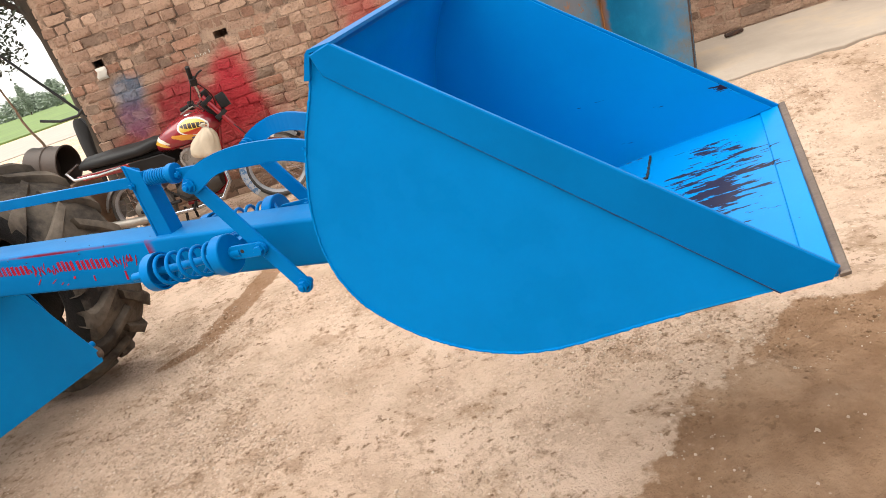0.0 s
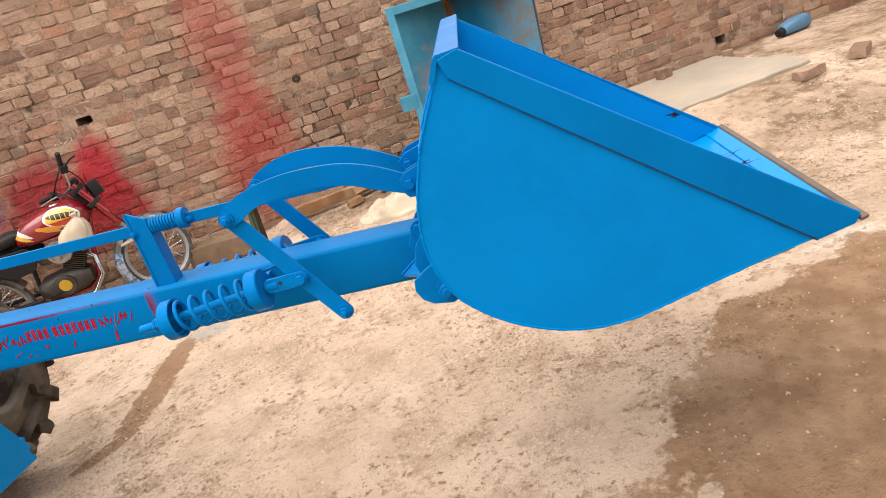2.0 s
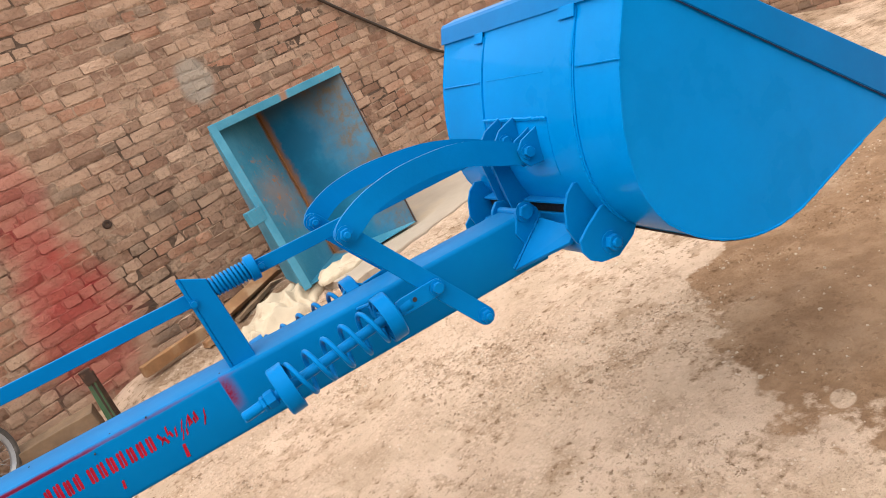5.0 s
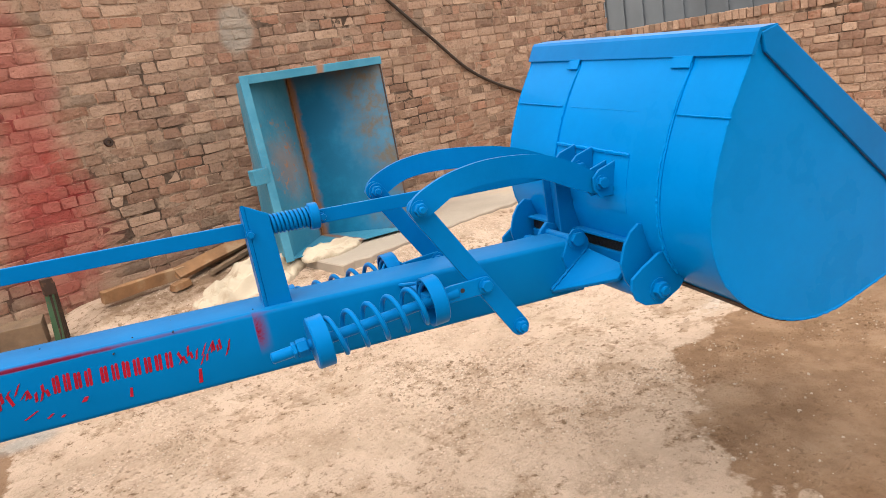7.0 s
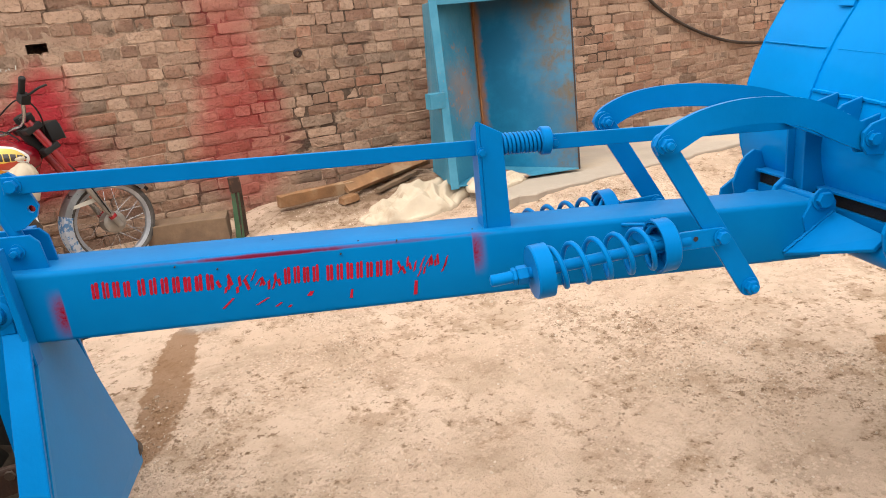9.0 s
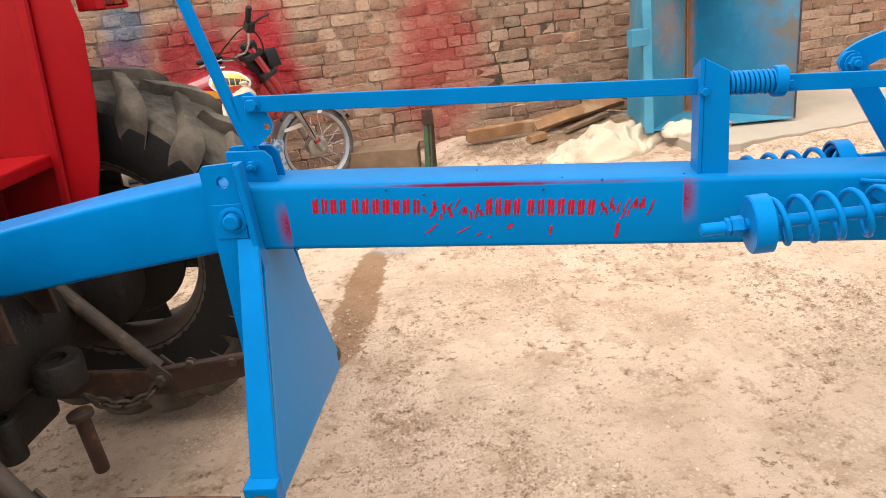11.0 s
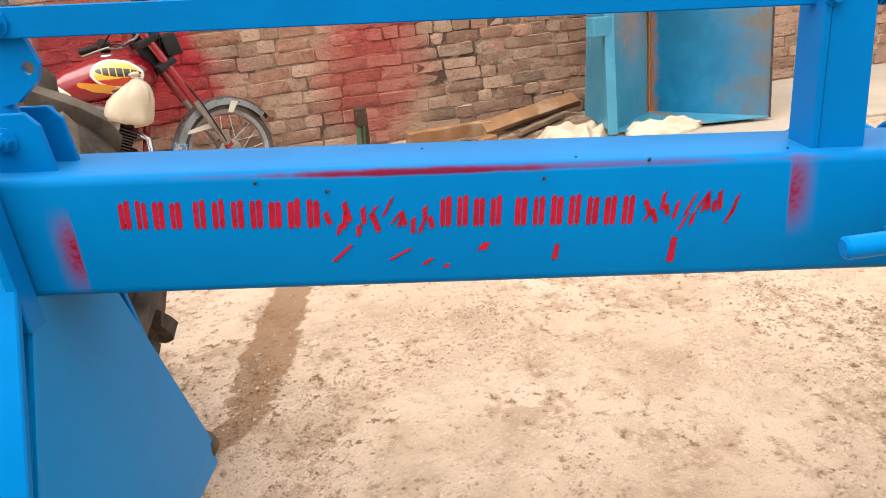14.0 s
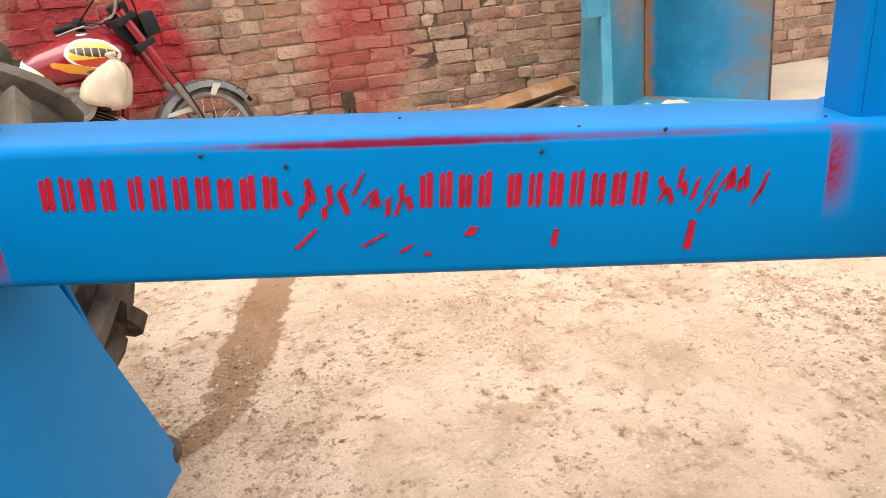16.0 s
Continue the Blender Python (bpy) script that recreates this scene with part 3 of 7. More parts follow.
def lathe(bm, c, axis, prof, seg=32, closed=False):
    """A profile of (radius, along) turned round an axis."""
    c = Vector(c)
    d, s, t = frame_of(axis)
    rows = [[bm.verts.new(c + d * h + (s * math.cos(2 * math.pi * i / seg) + t * math.sin(2 * math.pi * i / seg)) * max(r, 1e-4)) for i in range(seg)] for r, h in prof]
    pairs = list(zip(rows, rows[1:])) + ([(rows[-1], rows[0])] if closed else [])
    for u, v in pairs:
        for i in range(seg):
            j = (i + 1) % seg
            bm.faces.new((u[i], u[j], v[j], v[i]))
    if not closed:
        if prof[0][0] > 1e-3:
            bm.faces.new(rows[0][::-1])
        if prof[-1][0] > 1e-3:
            bm.faces.new(rows[-1])


def bolt(bm, p, axis, r=0.014, head=0.012, shank=0.0, washer=True, nut=False):
    """A hexagon head on a washer, with a bit of thread past it, as one connected shape."""
    p = Vector(p)
    d = Vector(axis).normalized()
    _, e, f = frame_of(d)

    def loop(radius, h, hexed=False):
        out = []
        for i in range(12):
            a = math.pi * i / 6
            q = radius * (math.cos(math.pi / 6) if hexed and i % 2 else 1.0)
            out.append(bm.verts.new(p + d * h + (e * math.cos(a) + f * math.sin(a)) * q))
        return out

    w = r * (1.35 if washer else 1.02)
    rows = [loop(w, 0.0), loop(w, 0.003), loop(r, 0.0031, True), loop(r, 0.001 + head, True), loop(r * 0.86, 0.003 + head)]
    if nut or shank:
        rows += [loop(r * 0.55, 0.0031 + head), loop(r * 0.55, 0.003 + head + shank), loop(r * 0.42, 0.005 + head + shank)]
    for g, h in zip(rows, rows[1:]):
        for i in range(12):
            j = (i + 1) % 12
            bm.faces.new((g[i], g[j], h[j], h[i]))
    bm.faces.new(rows[0][::-1]), bm.faces.new(rows[-1])


def holed(bm, pts, hole, r, vec, seg=20):
    """A flat plate through pts with a round hole bored through it."""
    pts = [Vector(q) for q in pts]
    nrm = (pts[1] - pts[0]).cross(pts[2] - pts[1]).normalized()
    _, e, f = frame_of(nrm)
    c = Vector(hole)
    edges = []
    for line in (pts, [c + (e * math.cos(2 * math.pi * i / seg) + f * math.sin(2 * math.pi * i / seg)) * r for i in range(seg)]):
        vs = [bm.verts.new(q) for q in line]
        edges += [bm.edges.new((vs[i], vs[(i + 1) % len(vs)])) for i in range(len(vs))]
    faces = [g for g in bmesh.ops.triangle_fill(bm, edges=edges, use_beauty=True, normal=nrm)["geom"] if isinstance(g, bmesh.types.BMFace)]
    ext = bmesh.ops.extrude_face_region(bm, geom=faces, use_keep_orig=True)["geom"]
    bmesh.ops.translate(bm, vec=Vector(vec), verts=[g for g in ext if isinstance(g, bmesh.types.BMVert)])


def bead(bm, pts, r=0.004, step=0.006, rng=random.Random(5)):
    """A wobbly weld bead along a line."""
    out = []
    pts = [Vector(p) for p in pts]
    for a, b in zip(pts, pts[1:]):
        n = max(2, int((b - a).length / step))
        out += [a.lerp(b, i / n) + Vector((rng.uniform(-1, 1), rng.uniform(-1, 1), rng.uniform(-1, 1))) * r * 0.20 for i in range(n)]
    out.append(pts[-1])
    tube(bm, out, r, 5, radii=[r * rng.uniform(0.78, 1.15) for _ in out])


def smoothstep(a, b, x):
    k = min(1.0, max(0.0, (x - a) / (b - a)))
    return k * k * (3 - 2 * k)


# ---- ground ----
def ground_z(x, y):
    right = smoothstep(0.0, 1.6, x)
    z = smoothstep(3.5, 5.9, y) * 0.17 * (1 - right) + smoothstep(2.9, 4.7, y) * 0.225 * right
    # a low bank of soil against the wall under the timber
    z += 0.055 * smoothstep(5.20, 5.50, y) * smoothstep(-0.60, -0.33, x) * (1 - smoothstep(0.9, 1.2, x))
    z *= 1 - smoothstep(6.3, 9.0, y)
    if x < -2.6:
        z *= 1 - 0.5 * smoothstep(2.6, 3.6, -x)
    near = 1 - smoothstep(8, 14, abs(x)) if abs(x) > 8 else 1.0
    lump = noise.noise(Vector((x * 1.3, y * 1.3, 0))) * 0.012 + noise.noise(Vector((x * 5, y * 5, 3))) * 0.005
    lump += noise.noise(Vector((x * 16, y * 16, 7))) * 0.004 + noise.noise(Vector((x * 37, y * 37, 1))) * 0.0022
    return z + lump * near


def spread(lo, hi, step, far, growth):
    out = [lo + i * step for i in range(int(round((hi - lo) / step)) + 1)]
    d, a, b = step, [out[0]], [out[-1]]
    while abs(b[-1]) < far:
        d *= growth
        a.append(a[-1] - d), b.append(b[-1] + d)
    return a[:0:-1] + out + b[1:]


def build_ground():
    xs, ys = spread(-3.4, 3.4, 0.03, 900, 1.22), spread(0.4, 5.9, 0.03, 900, 1.22)
    verts = [(x, y, ground_z(x, y)) for y in ys for x in xs]
    w = len(xs)
    faces = [(j * w + i, j * w + i + 1, (j + 1) * w + i + 1, (j + 1) * w + i) for j in range(len(ys) - 1) for i in range(w - 1)]
    me = bpy.data.meshes.new("ground")
    me.from_pydata(verts, [], faces)
    me.polygons.foreach_set("use_smooth", [True] * len(faces))
    me.materials.append(SOIL)
    tagged(new("ground", me), "pale sandy yard soil with damp brown patches", "ground", kind="structure")


build_ground()

# ---- walls ----
COURSE, HEAD = 0.0825, 0.1225


def brick_shape(length, rng):
    """One worn brick with rounded, chipped rims: its face lies at y = 0, its back in the mortar."""
    L, H, D = length / 2, (COURSE - 0.004) / 2, 0.040
    j = lambda s: rng.uniform(-s, s)  # noqa: E731
    bm = bmesh.new()
    cut = 0.006 + rng.uniform(0, 0.008)
    base = [(-L + cut, -H), (0.0, -H), (L - cut, -H), (L, -H + cut), (L, H - cut), (L - cut, H), (0.0, H), (-L + cut, H), (-L, H - cut), (-L, -H + cut)]
    back = [bm.verts.new((x, D, z)) for x, z in base]
    rim = [bm.verts.new((x + j(0.005), 0.007 + j(0.004), z + j(0.004))) for x, z in base]
    face = [bm.verts.new((x * (1 - 0.006 / L) + j(0.004), j(0.0035), z * 0.90 + j(0.003))) for x, z in base]
    for a, b in ((back, rim), (rim, face)):
        for i in range(10):
            k = (i + 1) % 10
            bm.faces.new((a[i], a[k], b[k], b[i]))
    mids = [bm.verts.new((q * L * 0.5 + j(0.01), -0.001 + j(0.003), j(0.008))) for q in (-1, 1)]
    for i in range(10):
        k = (i + 1) % 10
        bm.faces.new((face[i], face[k], mids[1 if 1 <= i <= 5 else 0]))
    bm.faces.new((face[1], mids[1], mids[0])), bm.faces.new((face[6], mids[0], mids[1]))
    bmesh.ops.recalc_face_normals(bm, faces=bm.faces)
    me = bpy.data.meshes.new("brick")
    bm.to_mesh(me)
    bm.free()
    me.polygons.foreach_set("use_smooth", [True] * len(me.polygons))
    me.set_sharp_from_angle(angle=radians(38))
    me.materials.append(BRICK)
    return me


def course_list(x0, x1, z0, z1, rng, skip=()):
    """Places of the bricks of a roughly laid English-bond wall: x, z, whether a stretcher, length."""
    out, row = [], 0
    z = z0
    while z < z1:
        long = row % 2 == 0 or rng.random() < 0.15
        x = x0 + (HEAD / 2 if long else 0) * 0.5 + rng.uniform(-0.03, 0.03)
        while x < x1 - 0.05:
            stretcher = long if rng.random() > 0.16 else not long
            n = (2 * HEAD if stretcher else HEAD) * rng.uniform(0.88, 1.10)
            cx = x + n / 2
            if not any(abs(cx - a) < 0.085 + (0.05 if stretcher else 0) and abs(z - b) < 0.03 for a, b in skip):
                sag = 0.016 * noise.noise(Vector((cx * 0.7, z * 0.45, 3.0)))
                out.append((cx, z + rng.uniform(-0.005, 0.005) + sag, stretcher, n))
            x += n
        z += COURSE
        row += 1
    return out


WALL_Y = 5.90
HOLES = ((-1.56, 1.508), (-2.65, 1.578), (4.15, 0.365))


def build_main_wall():
    rng = random.Random(11)
    bm = bmesh.new()
    # mortar body with two open putlog holes through its face
    xs = sorted({-2.94, 6.25, *(v for hx, hz in HOLES for v in (hx - 0.06, hx + 0.06))})
    zs = sorted({-0.1, 3.0, *(v for hx, hz in HOLES for v in (hz - 0.042, hz + 0.042))})
    for a, b in zip(xs, xs[1:]):
        for c, d in zip(zs, zs[1:]):
            hole = any(abs((a + b) / 2 - hx) < 0.05 and abs((c + d) / 2 - hz) < 0.03 for hx, hz in HOLES)
            box(bm, (a, WALL_Y + (0.222 if hole else 0.0055), c), (b, WALL_Y + 0.23, d))
    wall = part("wall_north", bm, MORTAR)
    tagged(wall, "old brown brick wall with sprayed red and blue paint", "wall", kind="structure")
    shapes = {s: [brick_shape((2 * HEAD if s else HEAD) - 0.007, rng) for _ in range(10)] for s in (True, False)}
    places = course_list(-2.94, 6.25, 0.035, 2.98, rng, HOLES + ((0.11, 1.3),))
    near = sorted(places, key=lambda p: abs(p[0] + 0.5) + 1.2 * abs(p[1] - 1.0))[:300]
    single = set(near)
    rest = bmesh.new()
    for p in places:
        cx, cz, s, n = p
        me = rng.choice(shapes[s])
        m = pose(cx, WALL_Y + rng.uniform(-0.006, 0.005), cz, rng.uniform(-2, 2), rng.uniform(-1.3, 1.3), rng.uniform(-2, 2)) @ Matrix.Diagonal((n / (2 * HEAD if s else HEAD), 1, rng.uniform(0.92, 1.05), 1))
        if p in single:
            ob = new("brick", me)
            ob.parent = wall
            ob.matrix_basis = m
        else:
            k = len(rest.verts)
            rest.from_mesh(me)
            rest.verts.ensure_lookup_table()
            bmesh.ops.transform(rest, matrix=m, verts=rest.verts[k:])
    ob = part("brickwork", rest, BRICK, wall)
    tagged(ob, kind="stuff")
    # the end of the wall, where its corner shows brick ends
    end = bmesh.new()
    z, row = 0.035, 0
    while z < 2.98:
        n = (0.23,) if row % 2 else (0.115, 0.115)
        y = WALL_Y
        for d in n:
            box(end, (-2.953, y + 0.006, z - 0.034), (-2.92, y + d - 0.006, z + 0.034), 0.005)
            y += d
        z += COURSE
        row += 1
    part("wall_end", end, BRICK, wall)


def build_side_wall():
    """The lower wall that closes the yard, with a row of headers on edge on top."""
    rng = random.Random(12)
    bm = bmesh.new()
    box(bm, (0.0, 0.012, -0.1), (9.0, 0.23, 1.36))
    turn = pose(6.20, 5.9, 0, 0, 0, -90)
    wall = part("wall_east", bm, MORTAR, matrix=turn)
    tagged(wall, "low brown brick wall with brick-on-edge coping", "wall", kind="structure")
    shapes = {s: [brick_shape((2 * HEAD if s else HEAD) - 0.007, rng) for _ in range(6)] for s in (True, False)}
    rest = bmesh.new()
    for cx, cz, s, n in course_list(0.0, 9.0, 0.035, 1.33, rng):
        k = len(rest.verts)
        rest.from_mesh(rng.choice(shapes[s]))
        rest.verts.ensure_lookup_table()
        bmesh.ops.transform(rest, matrix=pose(cx, rng.uniform(-0.006, 0.005), cz, 0, rng.uniform(-1.3, 1.3)) @ Matrix.Diagonal((n / (2 * HEAD if s else HEAD), 1, rng.uniform(0.92, 1.05), 1)), verts=rest.verts[k:])
    tagged(part("brickwork", rest, BRICK, wall), kind="stuff")
    me = bpy.data.meshes.new("brick")
    b2 = bmesh.new()
    box(b2, (0.004, -0.005, 1.355), (0.074, 0.235, 1.455), 0.006)
    b2.to_mesh(me)
    b2.free()
    me.materials.append(BRICK)
    for i in range(115):
        ob = new("brick", me)
        ob.parent = wall
        ob.matrix_basis = pose(i * 0.078, rng.uniform(-0.006, 0.006), rng.uniform(-0.006, 0.004))


def build_far_walls():
    """An unseen plain plastered wall, added behind the path to cut reflections and fill light."""
    bm = bmesh.new()
    box(bm, (-12.0, -7.4, -0.1), (6.4, -7.1, 2.6))
    plaster = mat("dusty_plaster", (0.30, 0.225, 0.16), 0.9, noise_scale=1.2, var=0.2, bump=0.3, coords="World")
    tagged(part("unseen_wall_south", bm, plaster), "unseen plain dusty plastered wall added to cut fill light", "wall", kind="structure")


def build_apron():
    bm = bmesh.new()
    n = 26
    rng = random.Random(3)
    front = [(0.95 + i * 2.9 / n, 4.50 + 0.05 * noise.noise(Vector((i * 0.7, 0, 0))) + rng.uniform(-0.015, 0.015) - 0.03 * i / n, 0.0) for i in range(n + 1)]
    pts = front + [(3.98, 4.85, 0.0), (3.94, 5.30, 0.0), (4.05, 5.88, 0.0), (0.95, 5.88, 0.0)]
    slab(bm, [(x, y, 0.10) for x, y, _ in pts], (0, 0, 0.141), 0.008)
    tagged(part("pavement", bm, CONCRETE), "dusty cracked concrete apron along the brick wall", "pavement", kind="structure")


# ---- the loader attachment ----
IMPLEMENT = pose(0, 0, 0, 0, 0, -18.2) @ Matrix.Translation((-2.32, 1.610, 0))
loader = thing("tractor_loader", "bright blue mechanical loader boom with trip springs, hitched behind tractor", "loader", IMPLEMENT)
BW = 0.138  # width of the boom


def top_z(u):
    return 1.043 - 0.060 * u


def bot_z(u):
    return 0.893 - 0.058 * u


def loft_beam(bm, stations, r=0.012):
    """A hollow-section beam through stations of (u, v0, v1, z0, z1), with rounded edges."""
    rows = []
    for u, v0, v1, z0, z1 in stations:
        row = []
        for cv, cz, a0 in ((v1 - r, z1 - r, 0), (v0 + r, z1 - r, 90), (v0 + r, z0 + r, 180), (v1 - r, z0 + r, 270)):
            for k in range(4):
                a = radians(a0 + 30 * k)
                row.append(bm.verts.new((u, cv + r * math.cos(a), cz + r * math.sin(a))))
        rows.append(row)
    for a, b in zip(rows, rows[1:]):
        for i in range(16):
            j = (i + 1) % 16
            bm.faces.new((a[i], a[j], b[j], b[i]))
    bm.faces.new(rows[0][::-1]), bm.faces.new(rows[-1])


def build_boom():
    bm = bmesh.new()
    loft_beam(bm, [(u, 0.0, BW, bot_z(u), top_z(u)) for u in (-0.06, 0.4, 0.8, 1.2, 1.80)])
    boom = part("boom", bm, BOOM_BLUE, loader, "blue square-tube boom stencilled with red writing", smooth=35)
    bm = bmesh.new()
    loft_beam(bm, [(-0.055, 0.0, BW, 0.892, 1.060), (-0.35, 0.0, BW, 0.853, 1.020), (-0.665, 0.0, BW, 0.808, 0.968), (-0.690, 0.0, BW, 0.825, 0.945)])
    part("rear_boom", bm, BLUE, loader, smooth=35)
    # end lugs and pin at the bucket
    for v in (-0.006, BW - 0.008):
        bm = bmesh.new()
        pts = [(1.74, v, 0.90), (1.765, v, 0.946), (1.787, v, 0.964), (1.812, v, 0.955), (1.826, v, 0.930), (1.832, v, 0.80), (1.77, v, 0.80)]
        slab(bm, pts, (0, 0.014, 0), 0.002)
        part("end_lug", bm, BLUE, loader)
    bm = bmesh.new()
    bolt(bm, (1.787, -0.008, 0.940), (0, -1, 0), 0.020, 0.012)
    part("bolt", bm, BLUE, loader)
    bm = bmesh.new()
    rod(bm, (1.787, -0.01, 0.936), (1.787, BW + 0.01, 0.936), 0.011)
    part("hinge_pin", bm, BLUE, loader)
    # triangular gussets to the cross tube
    for s in (0, 1):
        bm = bmesh.new()
        a = -0.001 if s == 0 else BW + 0.001
        o = -0.175 if s == 0 else BW + 0.175
        slab(bm, [(1.695, a, 0.818), (1.822, a, 0.905), (1.812, o, 0.893), (1.782, o, 0.868)], (0.006, 0, -0.009), 0.0015)
        part("gusset", bm, BLUE, loader)
        bm = bmesh.new()
        bead(bm, [(1.695, a - 0.003 + 0.006 * s, 0.822), (1.822, a - 0.003 + 0.006 * s, 0.909)], 0.004)
        part("weld", bm, BLUE, loader)
    bm = bmesh.new()
    rod(bm, (1.832, -0.215, 0.846), (1.832, BW + 0.215, 0.850), 0.034, 20)
    part("cross_tube", bm, BLUE, loader, smooth=40)
    return boom


def build_hitch():
    """The A-frame that carries the boom on the tractor's lower links."""
    # uprights either side of the boom
    for s in (0, 1):
        v = -0.022 if s == 0 else BW + 0.010
        bm = bmesh.new()
        pts = [(-0.057, v, 0.60), (-0.057, v, 1.088), (-0.050, v, 1.097), (0.022, v, 1.100), (0.034, v, 1.097), (0.036, v, 0.87), (0.020, v, 0.80), (-0.030, v, 0.60)]
        holed(bm, pts, (-0.012, v, 1.060), 0.0135, (0, 0.012, 0))
        part("upright", bm, BLUE, loader)
        bm = bmesh.new()
        slab(bm, [(0.023, v - 0.016, 1.099), (0.036, v - 0.016, 1.099), (0.045, v - 0.016, 0.862), (0.032, v - 0.016, 0.862)], (0, 0.034, 0), 0.002)
        part("upright_flange", bm, BLUE, loader)
    bm = bmesh.new()
    lathe(bm, (-0.006, -0.022, 0.975), (0, -1, 0), [(0.031, 0.0), (0.031, 0.004), (0.028, 0.006), (0.022, 0.006), (0.020, 0.003), (0.018, 0.003), (0.018, 0.018), (0.014, 0.021), (0.001, 0.021)], 24)
    part("bolt", bm, BLUE, loader, smooth=35)
    bm = bmesh.new()
    slab(bm, [(-0.048, -0.0215, 0.935), (0.020, -0.0215, 0.932), (0.022, -0.0215, 1.012), (-0.048, -0.0215, 1.012)], (0, -0.004, 0), 0.001)
    part("bolt_pad", bm, BLUE, loader)
    # legs spreading down to the lower-link pins
    near_foot, far_foot = (0.040, -0.272, 0.425), (0.018, 0.262, 0.455)
    for foot, v in ((near_foot, -0.020), (far_foot, BW + 0.020)):
        f = Vector(foot)
        side = -1 if v < 0.05 else 1
        bm = bmesh.new()
        slab(bm, [(-0.005, v, 0.930), (0.042, v, 0.928), (f.x + 0.034, f.y, f.z + 0.04), (f.x - 0.026, f.y, f.z + 0.04)], (0, side * 0.010, 0.004), 0.002)
        part("leg", bm, BLUE, loader)
        bm = bmesh.new()
        box(bm, (f.x - 0.034, f.y - 0.030, f.z + 0.004), (f.x + 0.036, f.y + 0.016, f.z + 0.063), 0.004)
        part("foot", bm, BLUE, loader)
        bm = bmesh.new()
        rod(bm, (f.x - 0.002, f.y - side * 0.02, f.z + 0.014), (f.x - 0.002, f.y + side * 0.085, f.z + 0.014), 0.014, 14, chamfer=0.003)
        part("link_pin", bm, BLUE, loader)
    # web plate filling the A
    bm = bmesh.new()
    slab(bm, [(0.032, -0.01, 0.895), (0.032, BW + 0.01, 0.895), (0.056, 0.318, 0.440), (0.056, 0.312, 0.395), (0.064, -0.262, 0.428), (0.064, -0.276, 0.455)], (0.008, 0, 0), 0.0015)
    part("web_plate", bm, BLUE_PLATE, loader)
    # bracket and trip lever on top
    for v in (0.034, 0.086):
        bm = bmesh.new()
        slab(bm, [(-0.020, v, 1.030), (-0.016, v, 1.112), (0.070, v, 1.108), (0.084, v, 1.092), (0.090, v, 1.030)], (0, 0.008, 0), 0.0015)
        part("lever_bracket", bm, BLUE, loader)
    bm = bmesh.new()
    bolt(bm, (0.040, 0.034, 1.078), (0, -1, 0), 0.012, 0.010, 0.006)
    part("bolt", bm, BLUE, loader)
    bm = bmesh.new()
    tube(bm, [(0.042, 0.062, 1.085), (0.012, 0.062, 1.19), (-0.045, 0.062, 1.43), (-0.115, 0.064, 1.72)], 0.0135, 12)
    lever = part("trip_lever", bm, BLUE, loader, "blue round-bar trip lever welded to a plate", smooth=50)
    bm = bmesh.new()
    holed(bm, [(0.020, 0.050, 1.225), (0.058, 0.050, 1.232), (0.078, 0.050, 1.215), (0.096, 0.050, 1.160), (0.088, 0.050, 1.140), (0.058, 0.050, 1.118), (0.036, 0.050, 1.115)], (0.082, 0.050, 1.156), 0.0075, (0, 0.009, 0))
    part("lever_plate", bm, BLUE, lever)


